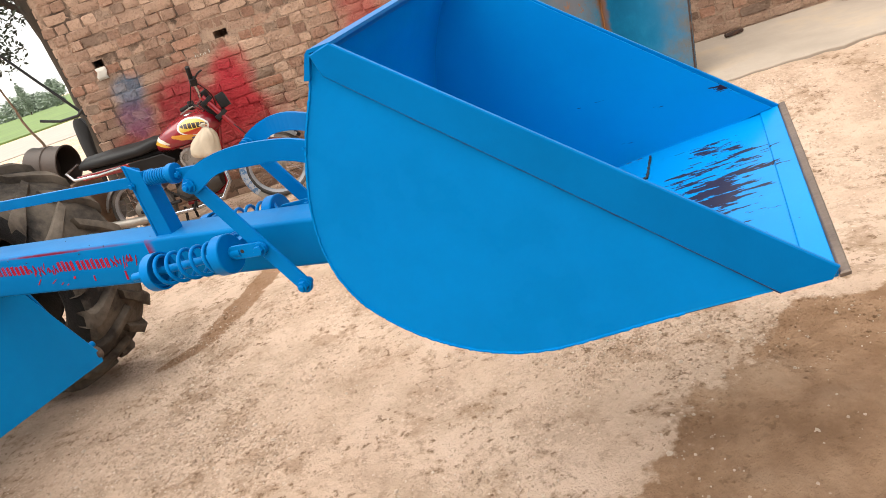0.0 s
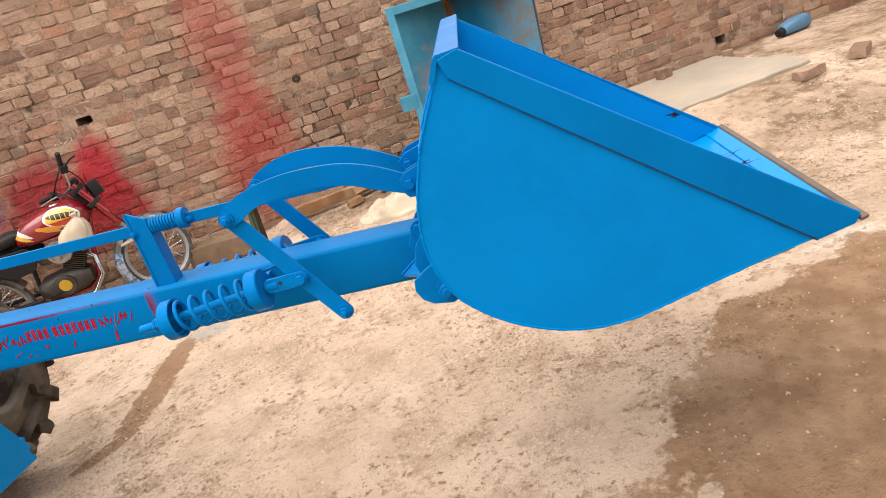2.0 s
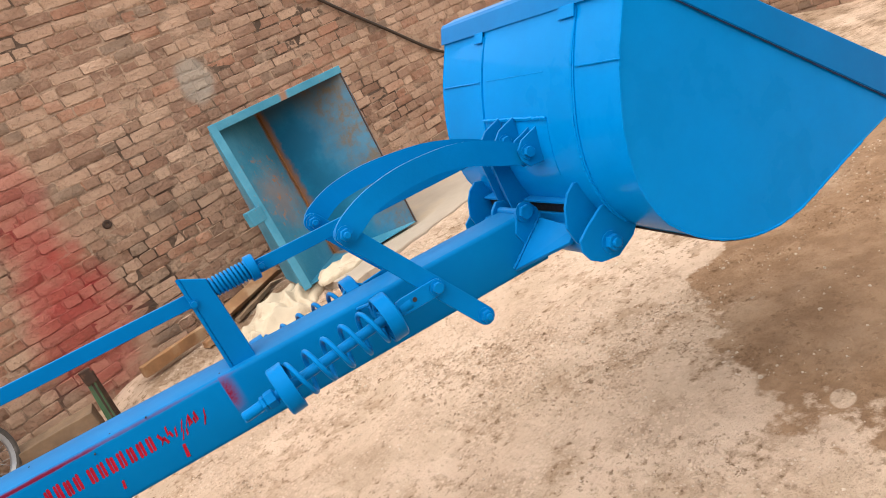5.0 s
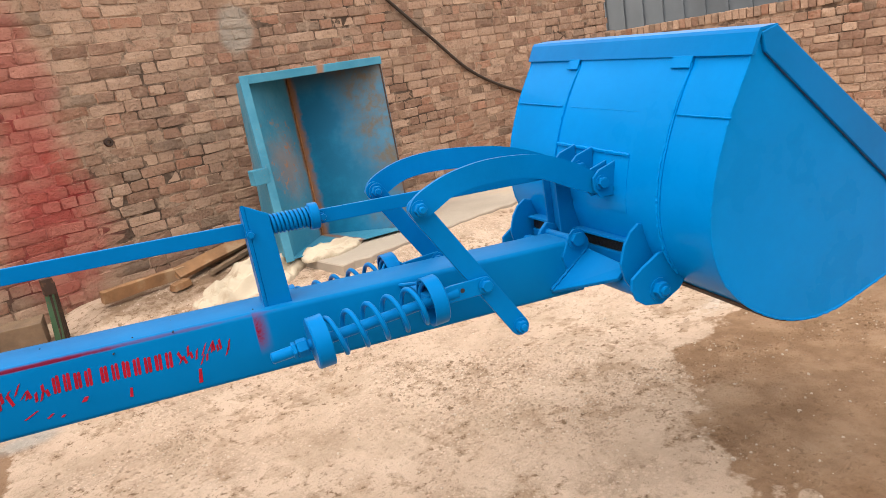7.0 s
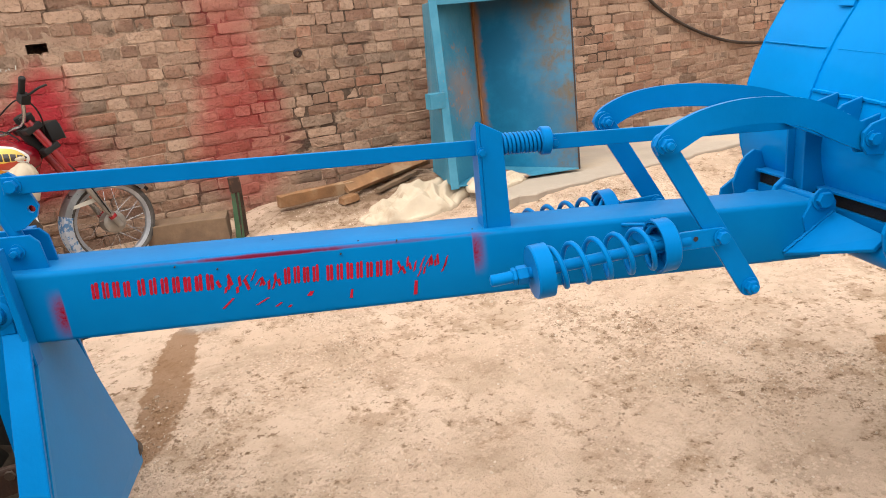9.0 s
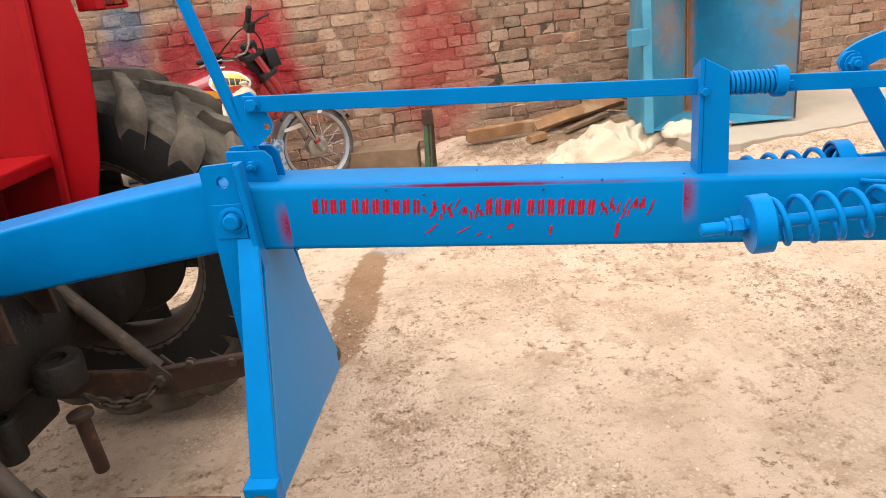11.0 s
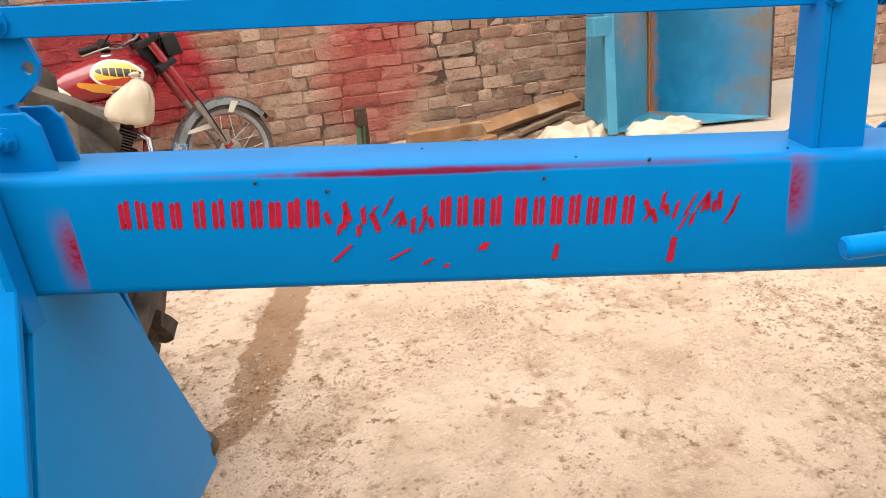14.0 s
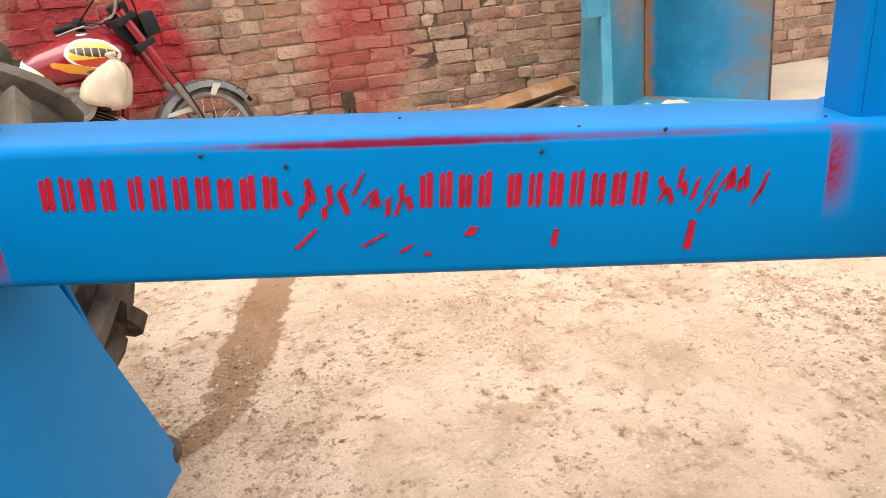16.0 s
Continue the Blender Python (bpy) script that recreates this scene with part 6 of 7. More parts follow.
# ---- loose things by the wall ----
def plank(label, p, q, w, h, material, roll=0.0, name="plank"):
    p, q = Vector(p), Vector(q)
    d = q - p
    bm = bmesh.new()
    n = 6
    rng = random.Random(int(abs(p.x * 100) + w * 1000))
    rows = []
    for i in range(n + 1):
        x = d.length * i / n
        j = lambda: rng.uniform(-0.004, 0.004)  # noqa: E731
        rows.append([bm.verts.new((x + (j() * 3 if i in (0, n) else 0), sx * w / 2 + j(), sz * h / 2 + j())) for sx, sz in ((-1, -1), (1, -1), (1, 1), (-1, 1))])
    for a, b in zip(rows, rows[1:]):
        for k in range(4):
            bm.faces.new((a[k], a[(k + 1) % 4], b[(k + 1) % 4], b[k]))
    bm.faces.new(rows[0]), bm.faces.new(rows[-1][::-1])
    bmesh.ops.bevel(bm, geom=bm.edges[:], offset=0.003, segments=1, affect="EDGES")
    m = Matrix.Translation(p) @ d.to_track_quat("X", "Z").to_matrix().to_4x4() @ pose(0, 0, 0, roll)
    ob = part(name, bm, material, matrix=m)
    return tagged(ob, label, "plank" if name == "plank" else "timber", group="timber by the wall")


plank("straight brown sawn plank lying by the wall", (-0.31, 5.58, ground_z(-0.3, 5.58) + 0.075), (0.27, 5.60, ground_z(0.2, 5.6) + 0.075), 0.05, 0.085, WOOD, 8)
plank("long orange-brown rough board on the timber pile", (0.20, 5.56, ground_z(0.2, 5.56) + 0.075), (0.98, 5.72, ground_z(0.98, 5.7) + 0.125), 0.095, 0.040, WOOD, 40)
plank("dark brown board leaning on the timber pile", (0.36, 5.70, ground_z(0.36, 5.7) + 0.04), (1.04, 5.80, ground_z(1.0, 5.8) + 0.09), 0.10, 0.04, WOOD_GREY, 20)
plank("thin brown batten under the boards", (0.42, 5.46, ground_z(0.42, 5.46) + 0.03), (0.82, 5.62, ground_z(0.8, 5.6) + 0.04), 0.05, 0.03, WOOD_GREY)
plank("short brown wood offcut beside the plank", (0.12, 5.44, ground_z(0.12, 5.44) + 0.03), (0.24, 5.46, ground_z(0.24, 5.46) + 0.032), 0.08, 0.05, WOOD)
plank("squared grey timber beam on the soil", (-1.20, 5.60, ground_z(-1.2, 5.6) + 0.09), (-0.70, 5.44, ground_z(-0.7, 5.44) + 0.09), 0.16, 0.17, WOOD_GREY, 4, "timber_beam")


def build_angle_post():
    g = ground_z(-0.65, 5.4)
    bm = bmesh.new()
    slab(bm, [(-0.684, 5.40, g - 0.01), (-0.640, 5.36, g - 0.01), (-0.612, 5.37, 0.545), (-0.650, 5.41, 0.565)], (0.012, 0.02, 0), 0.002)
    ob = tagged(part("steel_post", bm, GREEN), "short rusty angle-iron post, half painted green", "post")
    bm = bmesh.new()
    slab(bm, [(-0.640, 5.362, g - 0.01), (-0.585, 5.44, g - 0.01), (-0.572, 5.45, 0.53), (-0.620, 5.372, 0.552)], (-0.014, 0.010, 0), 0.002)
    part("rusty_flange", bm, RUST, ob)
    bm = bmesh.new()
    box(bm, (-0.660, 5.365, 0.470), (-0.592, 5.425, 0.572), 0.006)
    part("post_cap", bm, RUST, ob)


build_angle_post()


def heap(name, label, cx, cy, rx, ry, h, seed, turn=0.0, bed=0.0):
    """A crumpled cloth lying in folds."""
    bm = bmesh.new()
    n = 90
    verts = {}
    c, s = math.cos(turn), math.sin(turn)
    for i in range(n + 1):
        for j in range(n + 1):
            u, v = 2 * i / n - 1, 2 * j / n - 1
            r = math.hypot(u, v)
            a = math.atan2(v, u)
            rim = 0.82 + 0.22 * noise.noise(Vector((math.cos(a) * 1.6, math.sin(a) * 1.6, seed)))
            if r > rim:
                continue
            k = max(0.0, 1 - (r / rim) ** 2)
            warp = noise.noise(Vector((u * 1.3, v * 1.3, seed * 3.1)))
            warp2 = noise.noise(Vector((u * 1.6 + 5, v * 1.6, seed * 1.7)))
            lump = 0.5 + 0.5 * noise.noise(Vector((u * 1.7, v * 1.7, seed + 9)))
            wave = math.sin((u * 0.8 + v) * 3.2 + 4.2 * warp)
            fold = 0.55 * (1 - abs(wave)) + 0.45 * (1 - wave * wave)
            fine = 1 - math.sin((u * 0.9 - v * 0.4) * 5.0 + 7.0 * warp2 + 2 * lump) ** 2
            x, y = cx + (u * c - v * s) * rx, cy + (u * s + v * c) * ry
            tiny = abs(noise.noise(Vector((u * 7, v * 7, seed)))) + 0.5 * abs(noise.noise(Vector((u * 15, v * 15, seed))))
            z = (bed or ground_z(x, y)) + 0.006 + h * k ** 0.5 * (0.06 + 0.36 * lump + 0.38 * fold + 0.26 * fine - 0.07 * tiny)
            verts[i, j] = bm.verts.new((x, y, z))
    for (i, j) in list(verts):
        q = [(i, j), (i + 1, j), (i + 1, j + 1), (i, j + 1)]
        if all(p in verts for p in q):
            bm.faces.new([verts[p] for p in q])
    bmesh.ops.delete(bm, geom=[v for v in bm.verts if not v.link_faces], context="VERTS")
    edge = [e for e in bm.edges if len(e.link_faces) == 1]
    ext = bmesh.ops.extrude_edge_only(bm, edges=edge)["geom"]
    for v in ext:
        if isinstance(v, bmesh.types.BMVert):
            v.co.z = (bed or ground_z(v.co.x, v.co.y)) - (0.006 if bed else 0.004)
    ob = part(name, bm, CLOTH, smooth=75)
    return tagged(ob, label, "cloth", group="cloths by the wall")


heap("crumpled_sheet", "large crumpled cream cloth lying on the soil", 0.62, 5.12, 0.50, 0.30, 0.21, 2.0, -0.5)
heap("crumpled_sheet", "small crumpled cream cloth under the old bucket", 1.13, 4.93, 0.33, 0.19, 0.105, 5.0, -0.12, 0.244)
heap("crumpled_sheet", "pale rag with printed edge beside the sheet", 0.28, 5.12, 0.20, 0.14, 0.06, 8.0, 0.2)


def build_cable():
    pts = smooth_line([(2.25, 2.62), (2.81, 2.106), (3.30, 1.69), (3.78, 1.30), (4.39, 1.02), (4.99, 0.875), (5.60, 0.86), (6.10, 0.98)], 8)
    bm = bmesh.new()
    tube(bm, [(p.x, WALL_Y - 0.03, p.z) for p in pts], 0.016, 8)
    tagged(part("hanging_cable", bm, BROWN_STEEL, smooth=60), "thick dark brown cable sagging along the brick wall", "cable")


build_cable()


def build_wall_bits():
    # plastic scrap stuck in a hole, a nail stub, chipped dark gap
    bm = bmesh.new()
    rows = [[bm.verts.new((-2.68 + 0.09 * i / 4 + 0.012 * math.sin(j * 2.1), WALL_Y - 0.012 - 0.015 * noise.noise(Vector((i, j, 4))), 1.560 - 0.033 * j)) for i in range(5)] for j in range(4)]
    for a, b in zip(rows, rows[1:]):
        for i in range(4):
            bm.faces.new((a[i], a[i + 1], b[i + 1], b[i]))
    ob = part("plastic_scrap", bm, WHITE_PLASTIC, smooth=60)
    sol = ob.modifiers.new("thick", "SOLIDIFY")
    sol.thickness = 0.003
    tagged(ob, "torn white plastic scrap hanging from a hole", "scrap")
    scribble = thing("chalk_writing", "faded white chalk marks on the painted bricks", "writing", pose(-1.835, WALL_Y - 0.012, 1.395))
    for i, (x, dz, h, lean) in enumerate(((0.0, 0.0, 0.016, 0.006), (0.024, -0.002, 0.010, -0.005), (0.046, 0.0, 0.014, 0.004), (0.070, -0.003, 0.009, 0.008), (0.094, 0.001, 0.012, -0.004), (0.128, 0.0, 0.026, 0.003))):
        bm = bmesh.new()
        slab(bm, [(x, 0, dz), (x + 0.006, 0, dz), (x + lean + 0.006, 0, dz + h), (x + lean, 0, dz + h)], (0, 0.004, 0))
        part("chalk_bar", bm, WHITE_PLASTIC, scribble)
    bm = bmesh.new()
    lathe(bm, (0.11, WALL_Y + 0.03, 1.30), (0, -1, 0), [(0.010, 0.0), (0.030, 0.0), (0.034, 0.03), (0.026, 0.045), (0.014, 0.045), (0.012, 0.005)], 14)
    tagged(part("pipe_stub", bm, RUST, smooth=40), "short rusty pipe stub in the brick wall", "pipe")


build_wall_bits()


# ---- motorcycle ----
bike_z = 0.115
bike = thing("motorcycle", "dusty maroon motorcycle with chrome parts parked by the wall", "motorcycle", Matrix.Translation((0, 5.50, bike_z)) @ pose(0, 0, 0, 7) @ Matrix.Translation((0, 0, -bike_z)))


def tank_paint():
    k = Nodes("maroon_tank_with_stripes", True)
    col = k.mix(k.ramp(k.noise(6.0), 0.3, 0.7), (0.20, 0.004, 0.012), (0.30, 0.008, 0.018))
    wob = k.math("MULTIPLY", k.math("SUBTRACT", k.noise(16.0, 4), 0.5), 0.7)
    # a white-rimmed yellow badge with a dark bar, a flame below it and a yellow sweep towards the seat
    oval = k.math("ADD", k.oval(k.x, k.z, -1.862, 0.950, 0.128, 0.068, -10), k.math("MULTIPLY", wob, 0.15))
    col = k.mix(k.ramp(oval, 1.0, 0.96), col, (0.78, 0.74, 0.68))
    col = k.mix(k.ramp(oval, 0.88, 0.84), col, k.mix(k.ramp(k.math("ADD", k.z, k.math("MULTIPLY", wob, 0.05)), 0.936, 0.928), (0.74, 0.50, 0.08), (0.50, 0.06, 0.03)))
    bar = k.both(k.ramp(k.oval(k.x, k.z, -1.855, 0.960, 0.110, 0.021, -10), 1.0, 0.96), k.ramp(k.math("FRACT", k.math("MULTIPLY", k.x, 30.0)), 0.14, 0.20))
    col = k.mix(bar, col, (0.05, 0.035, 0.03))
    low = k.math("ADD", k.oval(k.x, k.z, -1.945, 0.888, 0.125, 0.024, -16), wob)
    col = k.mix(k.ramp(low, 1.0, 0.9), col, (0.72, 0.30, 0.03))
    col = k.mix(k.ramp(k.math("ADD", k.oval(k.x, k.z, -1.860, 0.868, 0.050, 0.012, 0), wob), 1.0, 0.9), col, (0.08, 0.07, 0.16))
    rear = k.math("ADD", k.oval(k.x, k.z, -2.165, 0.910, 0.085, 0.016, -30), wob)
    col = k.mix(k.ramp(rear, 1.0, 0.9), col, (0.80, 0.74, 0.62))
    col = k.mix(k.ramp(k.math("ADD", k.oval(k.x, k.z, -2.185, 0.888, 0.095, 0.016, -30), wob), 1.0, 0.9), col, (0.74, 0.42, 0.04))
    k.put(col, k.b.inputs["Base Color"])
    k.b.inputs["Roughness"].default_value, k.b.inputs["Coat Weight"].default_value = 0.25, 0.4
    return k.m


PALE_RIM = mat("pale_scratched_alloy", (0.40, 0.39, 0.38), 0.32, 0.55, noise_scale=14, var=0.18, bump=0.05)
DUSTY_RIM = mat("dusty_alloy_rim", (0.40, 0.41, 0.43), 0.45, 0.4, noise_scale=14, var=0.2, bump=0.05)
STICKER = mat("blue_white_sticker", (0.70, 0.74, 0.80), 0.4, noise_scale=6, var=0.06, second=(0.16, 0.34, 0.62), second_amount=0.50, second_scale=26, edge=0.05)


def loft(bm, stations, seg=18, power=2.4):
    """A body through stations of (x, y, z, half width, half height)."""
    rows = []
    for x, y, z, w, h in stations:
        row = []
        for i in range(seg):
            a = 2 * math.pi * i / seg
            c, s = math.cos(a), math.sin(a)
            row.append(bm.verts.new((x, y + w * math.copysign(abs(c) ** (2 / power), c), z + h * math.copysign(abs(s) ** (2 / power), s))))
        rows.append(row)
    for a, b in zip(rows, rows[1:]):
        for i in range(seg):
            j = (i + 1) % seg
            bm.faces.new((a[i], a[j], b[j], b[i]))
    bm.faces.new(rows[0][::-1]), bm.faces.new(rows[-1])


def smooth_path(pts):
    """Points along a soft line through the given ones."""
    pts = [Vector(p) for p in pts]
    for _ in range(2):
        pts = [pts[0]] + [q for a, b in zip(pts, pts[1:]) for q in (a.lerp(b, 0.25), a.lerp(b, 0.75))] + [pts[-1]]
    return pts


def build_bike_wheel(x, z, name, turn):
    w = part_empty(name, bike)
    w.matrix_basis = turn
    c = Vector((x, 0, z))
    bm = bmesh.new()
    lathe(bm, c, (0, 1, 0), [(0.228, -0.020), (0.250, -0.031), (0.267, -0.023), (0.272, 0.0), (0.267, 0.023), (0.250, 0.031), (0.228, 0.020)], 48, True)
    part("tyre", bm, TYRE, w, smooth=50)
    bm = bmesh.new()
    lathe(bm, c, (0, 1, 0), [(0.236, -0.025), (0.240, -0.022), (0.224, -0.010), (0.224, 0.010), (0.240, 0.022), (0.236, 0.025), (0.216, 0.014), (0.212, 0.0), (0.216, -0.014)], 48, True)
    part("rim", bm, DUSTY_RIM, w, "dusty aluminium rim", smooth=40)
    bm = bmesh.new()
    lathe(bm, c, (0, 1, 0), [(0.012, -0.055), (0.050, -0.052), (0.068, -0.040), (0.070, 0.03), (0.045, 0.045), (0.012, 0.05)], 24)
    part("hub", bm, ALLOY, w, smooth=40)
    bm = bmesh.new()
    for i in range(28):
        a = 2 * math.pi * i / 28
        b = a + (0.55 if i % 2 else -0.55)
        s = 0.036 if i % 4 < 2 else -0.036
        rod(bm, c + Vector((math.cos(b) * 0.062, s, math.sin(b) * 0.062)), c + Vector((math.cos(a) * 0.220, 0, math.sin(a) * 0.220)), 0.0016, 5)
    tagged(part("spokes", bm, CHROME, w), kind="stuff")


def mudguard(bm, c, r, a0, a1, half, th=0.003, n=22, skirt=0.030):
    rows = []
    for i in range(n + 1):
        a = radians(a0 + (a1 - a0) * i / n)
        row = []
        for s, dr in ((-half, -skirt), (-half * 0.85, -0.006), (0, 0.004), (half * 0.85, -0.006), (half, -skirt)):
            row.append(bm.verts.new(Vector(c) + Vector((math.cos(a) * (r + dr), s, math.sin(a) * (r + dr)))))
        rows.append(row)
    for a, b in zip(rows, rows[1:]):
        for k in range(4):
            bm.faces.new((a[k], a[k + 1], b[k + 1], b[k]))
    bmesh.ops.solidify(bm, geom=bm.faces[:], thickness=th)


def build_bike():
    fx, fz, rx, rz = -1.402, 0.428, -2.615, 0.405
    # the fork stands turned to its left lock
    hub, crown = Vector((fx, 0, fz)), Vector((-1.720, 0, 1.100))
    steer = Matrix.Translation(hub) @ Matrix.Rotation(radians(22), 4, (crown - hub).normalized()) @ Matrix.Translation(-hub)

    def on_fork(t, y):
        return hub.lerp(crown, t) + Vector((0, y, 0))

    build_bike_wheel(fx, fz, "front_wheel", steer)
    build_bike_wheel(rx, rz, "rear_wheel", Matrix())
    P = lambda name, bm, m, lab="", sm=40: part(name, bm, m, bike, lab, smooth=sm)  # noqa: E731

    def F(name, bm, m, lab="", parent=bike):
        bmesh.ops.transform(bm, matrix=steer, verts=bm.verts)
        return part(name, bm, m, parent, lab, smooth=40)

    bm = bmesh.new()
    mudguard(bm, hub, 0.305, 36, 236, 0.060, skirt=0.040)
    guard = F("front_mudguard", bm, PALE_RIM, "scratched silver front mudguard with blue and white sticker")
    bm = bmesh.new()
    mudguard(bm, hub, 0.3085, 158, 214, 0.063, 0.001, skirt=0.052)
    F("sticker", bm, STICKER, "blue and white sticker", guard)
    bm = bmesh.new()
    mudguard(bm, hub, 0.3085, 214.5, 238, 0.064, 0.001, skirt=0.045)
    F("mud_flap", bm, WHITE_PLASTIC, "dusty white mud flap", guard)
    bm = bmesh.new()
    mudguard(bm, hub, 0.309, 30, 58, 0.054)
    F("mudguard_flap", bm, BLACK)
    for t0, z0 in ((0.055, 0.215), (0.030, 0.10)):
        bm = bmesh.new()
        slab(bm, [(fx + t0, -0.068, fz + 0.280), (fx + t0 + 0.042, -0.068, fz + 0.270), (fx + t0 - 0.004, -0.068, fz + z0), (fx + t0 - 0.030, -0.068, fz + z0 + 0.008)] if t0 > 0.05 else
             [(fx - 0.225, -0.066, fz + 0.145), (fx - 0.215, -0.066, fz + 0.165), (fx - 0.075, -0.066, fz + 0.185), (fx - 0.080, -0.066, fz + 0.155)], (0, 0.004, 0))
        F("mudguard_stay", bm, WHITE_PLASTIC)
    bm = bmesh.new()
    mudguard(bm, (rx, 0, rz), 0.305, 25, 165, 0.062)
    P("rear_mudguard", bm, PALE_RIM, "silver rear mudguard")
    for y in (-0.092, 0.092):
        bm = bmesh.new()
        rod(bm, on_fork(1.03, y), on_fork(0.47, y), 0.0225, 14)
        F("fork_sleeve", bm, BIKE_RED, "glossy red upper fork tube")
        bm = bmesh.new()
        rod(bm, on_fork(0.49, y), on_fork(0.01, y), 0.018, 14, 0.0165)
        rod(bm, on_fork(0.07, y), on_fork(-0.03, y), 0.023, 12)
        F("fork_leg", bm, ALLOY)
        bm = bmesh.new()
        rod(bm, on_fork(0.085, y), on_fork(0.060, y), 0.0245, 12)
        F("reflector_band", bm, BIKE_RED, "small red band")
    bm = bmesh.new()
    for t in (0.97, 0.78):
        box(bm, (-0.050, -0.115, -0.018), (0.050, 0.115, 0.018), 0.008, Matrix.Translation(on_fork(t, 0)) @ pose(0, 0, 0, 0, -25))
    rod(bm, on_fork(0.98, 0) + Vector((-0.03, 0, 0)), on_fork(0.72, 0) + Vector((-0.03, 0, 0)), 0.034, 14)
    F("fork_yoke", bm, BLACK)
    bm = bmesh.new()
    box(bm, (-0.040, -0.070, -0.056), (0.040, 0.070, 0.056), 0.014, Matrix.Translation((-1.600, -0.02, 1.045)) @ pose(0, 0, 0, 0, -10))
    lamp = F("headlamp", bm, BLACK, "square black headlamp")
    bm = bmesh.new()
    box(bm, (-0.005, -0.060, -0.047), (0.005, 0.060, 0.047), 0.004, Matrix.Translation((-1.559, -0.02, 1.038)) @ pose(0, 0, 0, 0, -10))
    F("lamp_glass", bm, DARK_ALLOY, "", lamp)
    bm = bmesh.new()
    for y in (-0.045, 0.045):
        lathe(bm, (-1.700, y, 1.105), (-0.4, 0, 1), [(0.03, 0.0), (0.038, 0.02), (0.038, 0.05), (0.03, 0.056)], 16)
    F("instruments", bm, BLACK)
    # handlebar, turned with the fork, its near end raised by the lean
    bm = bmesh.new()
    bar = smooth_path([(-1.963, 0.262, 1.036), (-1.900, 0.180, 1.032), (-1.835, 0.095, 1.040), (-1.780, 0.02, 1.085), (-1.735, -0.035, 1.100), (-1.706, -0.078, 1.150), (-1.694, -0.115, 1.230), (-1.685, -0.150, 1.300)])
    tube(bm, bar, 0.011, 10)
    P("handlebar", bm, CHROME)
    for p, q in (((-2.072, 0.338, 1.004), (-1.955, 0.256, 1.036)), ((-1.686, -0.148, 1.296), (-1.658, -0.190, 1.392))):
        bm = bmesh.new()
        rod(bm, p, q, 0.0175, 12, chamfer=0.004)
        P("grip", bm, BLACK)
    bm = bmesh.new()
    tube(bm, smooth_path([(-1.675, -0.160, 1.285), (-1.640, -0.185, 1.300), (-1.600, -0.215, 1.330), (-1.553, -0.235, 1.345)]), 0.007, 6)
    P("brake_lever", bm, BLACK)
    bm = bmesh.new()
    tube(bm, [(-1.90, 0.17, 1.04), (-1.95, 0.17, 1.030), (-2.05, 0.24, 0.995)], 0.006, 6)
    P("clutch_lever", bm, ALLOY)
    for c in ((-1.680, -0.150, 1.275), (-1.930, 0.225, 1.040)):
        bm = bmesh.new()
        box(bm, (-0.026, -0.030, -0.028), (0.026, 0.030, 0.028), 0.008, Matrix.Translation(c) @ pose(0, 0, 0, 20, 10, 25))
        P("switch_housing", bm, BLACK)
    for pts in ([(-1.67, -0.16, 1.27), (-1.63, -0.13, 1.20), (-1.62, -0.06, 1.10), (-1.68, -0.03, 0.90)], [(-1.92, 0.20, 1.06), (-1.82, 0.06, 1.17), (-1.74, -0.06, 1.25), (-1.70, -0.13, 1.27)],
                [(-1.92, 0.22, 1.03), (-1.84, 0.06, 1.08), (-1.74, -0.02, 1.00), (-1.78, 0.0, 0.88)], [(-1.60, -0.09, 0.93), (-1.50, -0.11, 0.78), (-1.43, -0.11, 0.60), (-1.385, -0.09, 0.46)]):
        bm = bmesh.new()
        tube(bm, smooth_path(pts), 0.0045, 6)
        P("control_cable", bm, BLACK)
    # tank, seat, panels
    bm = bmesh.new()
    loft(bm, [(-2.255, 0, 0.862, 0.030, 0.030), (-2.22, 0, 0.868, 0.075, 0.056), (-2.11, 0, 0.892, 0.114, 0.092), (-1.98, 0, 0.914, 0.130, 0.110), (-1.85, 0, 0.924, 0.128, 0.108), (-1.75, 0, 0.925, 0.110, 0.088), (-1.695, 0, 0.920, 0.080, 0.058), (-1.680, 0, 0.916, 0.035, 0.025)], 24)
    tank = part("fuel_tank", bm, tank_paint(), bike, "maroon tank with a yellow badge and orange flame decals", smooth=60)
    bm = bmesh.new()
    lathe(bm, (-1.90, 0, 1.022), (0, 0, 1), [(0.034, 0.0), (0.036, 0.008), (0.030, 0.014), (0.005, 0.016)], 18)
    part("fuel_cap", bm, CHROME, tank, smooth=40)
    bm = bmesh.new()
    loft(bm, [(-2.90, 0, 0.905, 0.07, 0.020), (-2.86, 0, 0.908, 0.10, 0.040), (-2.60, 0, 0.900, 0.118, 0.045), (-2.38, 0, 0.890, 0.115, 0.042), (-2.26, 0, 0.900, 0.085, 0.045), (-2.20, 0, 0.905, 0.06, 0.030)], 18, 3.0)
    P("seat", bm, BLACK, "worn black dual seat", 50)
    for y in (-0.105, 0.095):
        bm = bmesh.new()
        slab(bm, [(-2.50, y, 0.83), (-2.20, y, 0.82), (-2.12, y, 0.75), (-2.20, y, 0.64), (-2.36, y, 0.62), (-2.48, y, 0.72)], (0, 0.012, 0), 0.004)
        P("side_panel", bm, BLACK)
        bm = bmesh.new()
        slab(bm, [(-2.95, y * 0.9, 0.85), (-2.48, y, 0.83), (-2.50, y, 0.775), (-2.90, y * 0.9, 0.80)], (0, 0.010, 0), 0.004)
        P("tail_panel", bm, BIKE_RED)
    bm = bmesh.new()
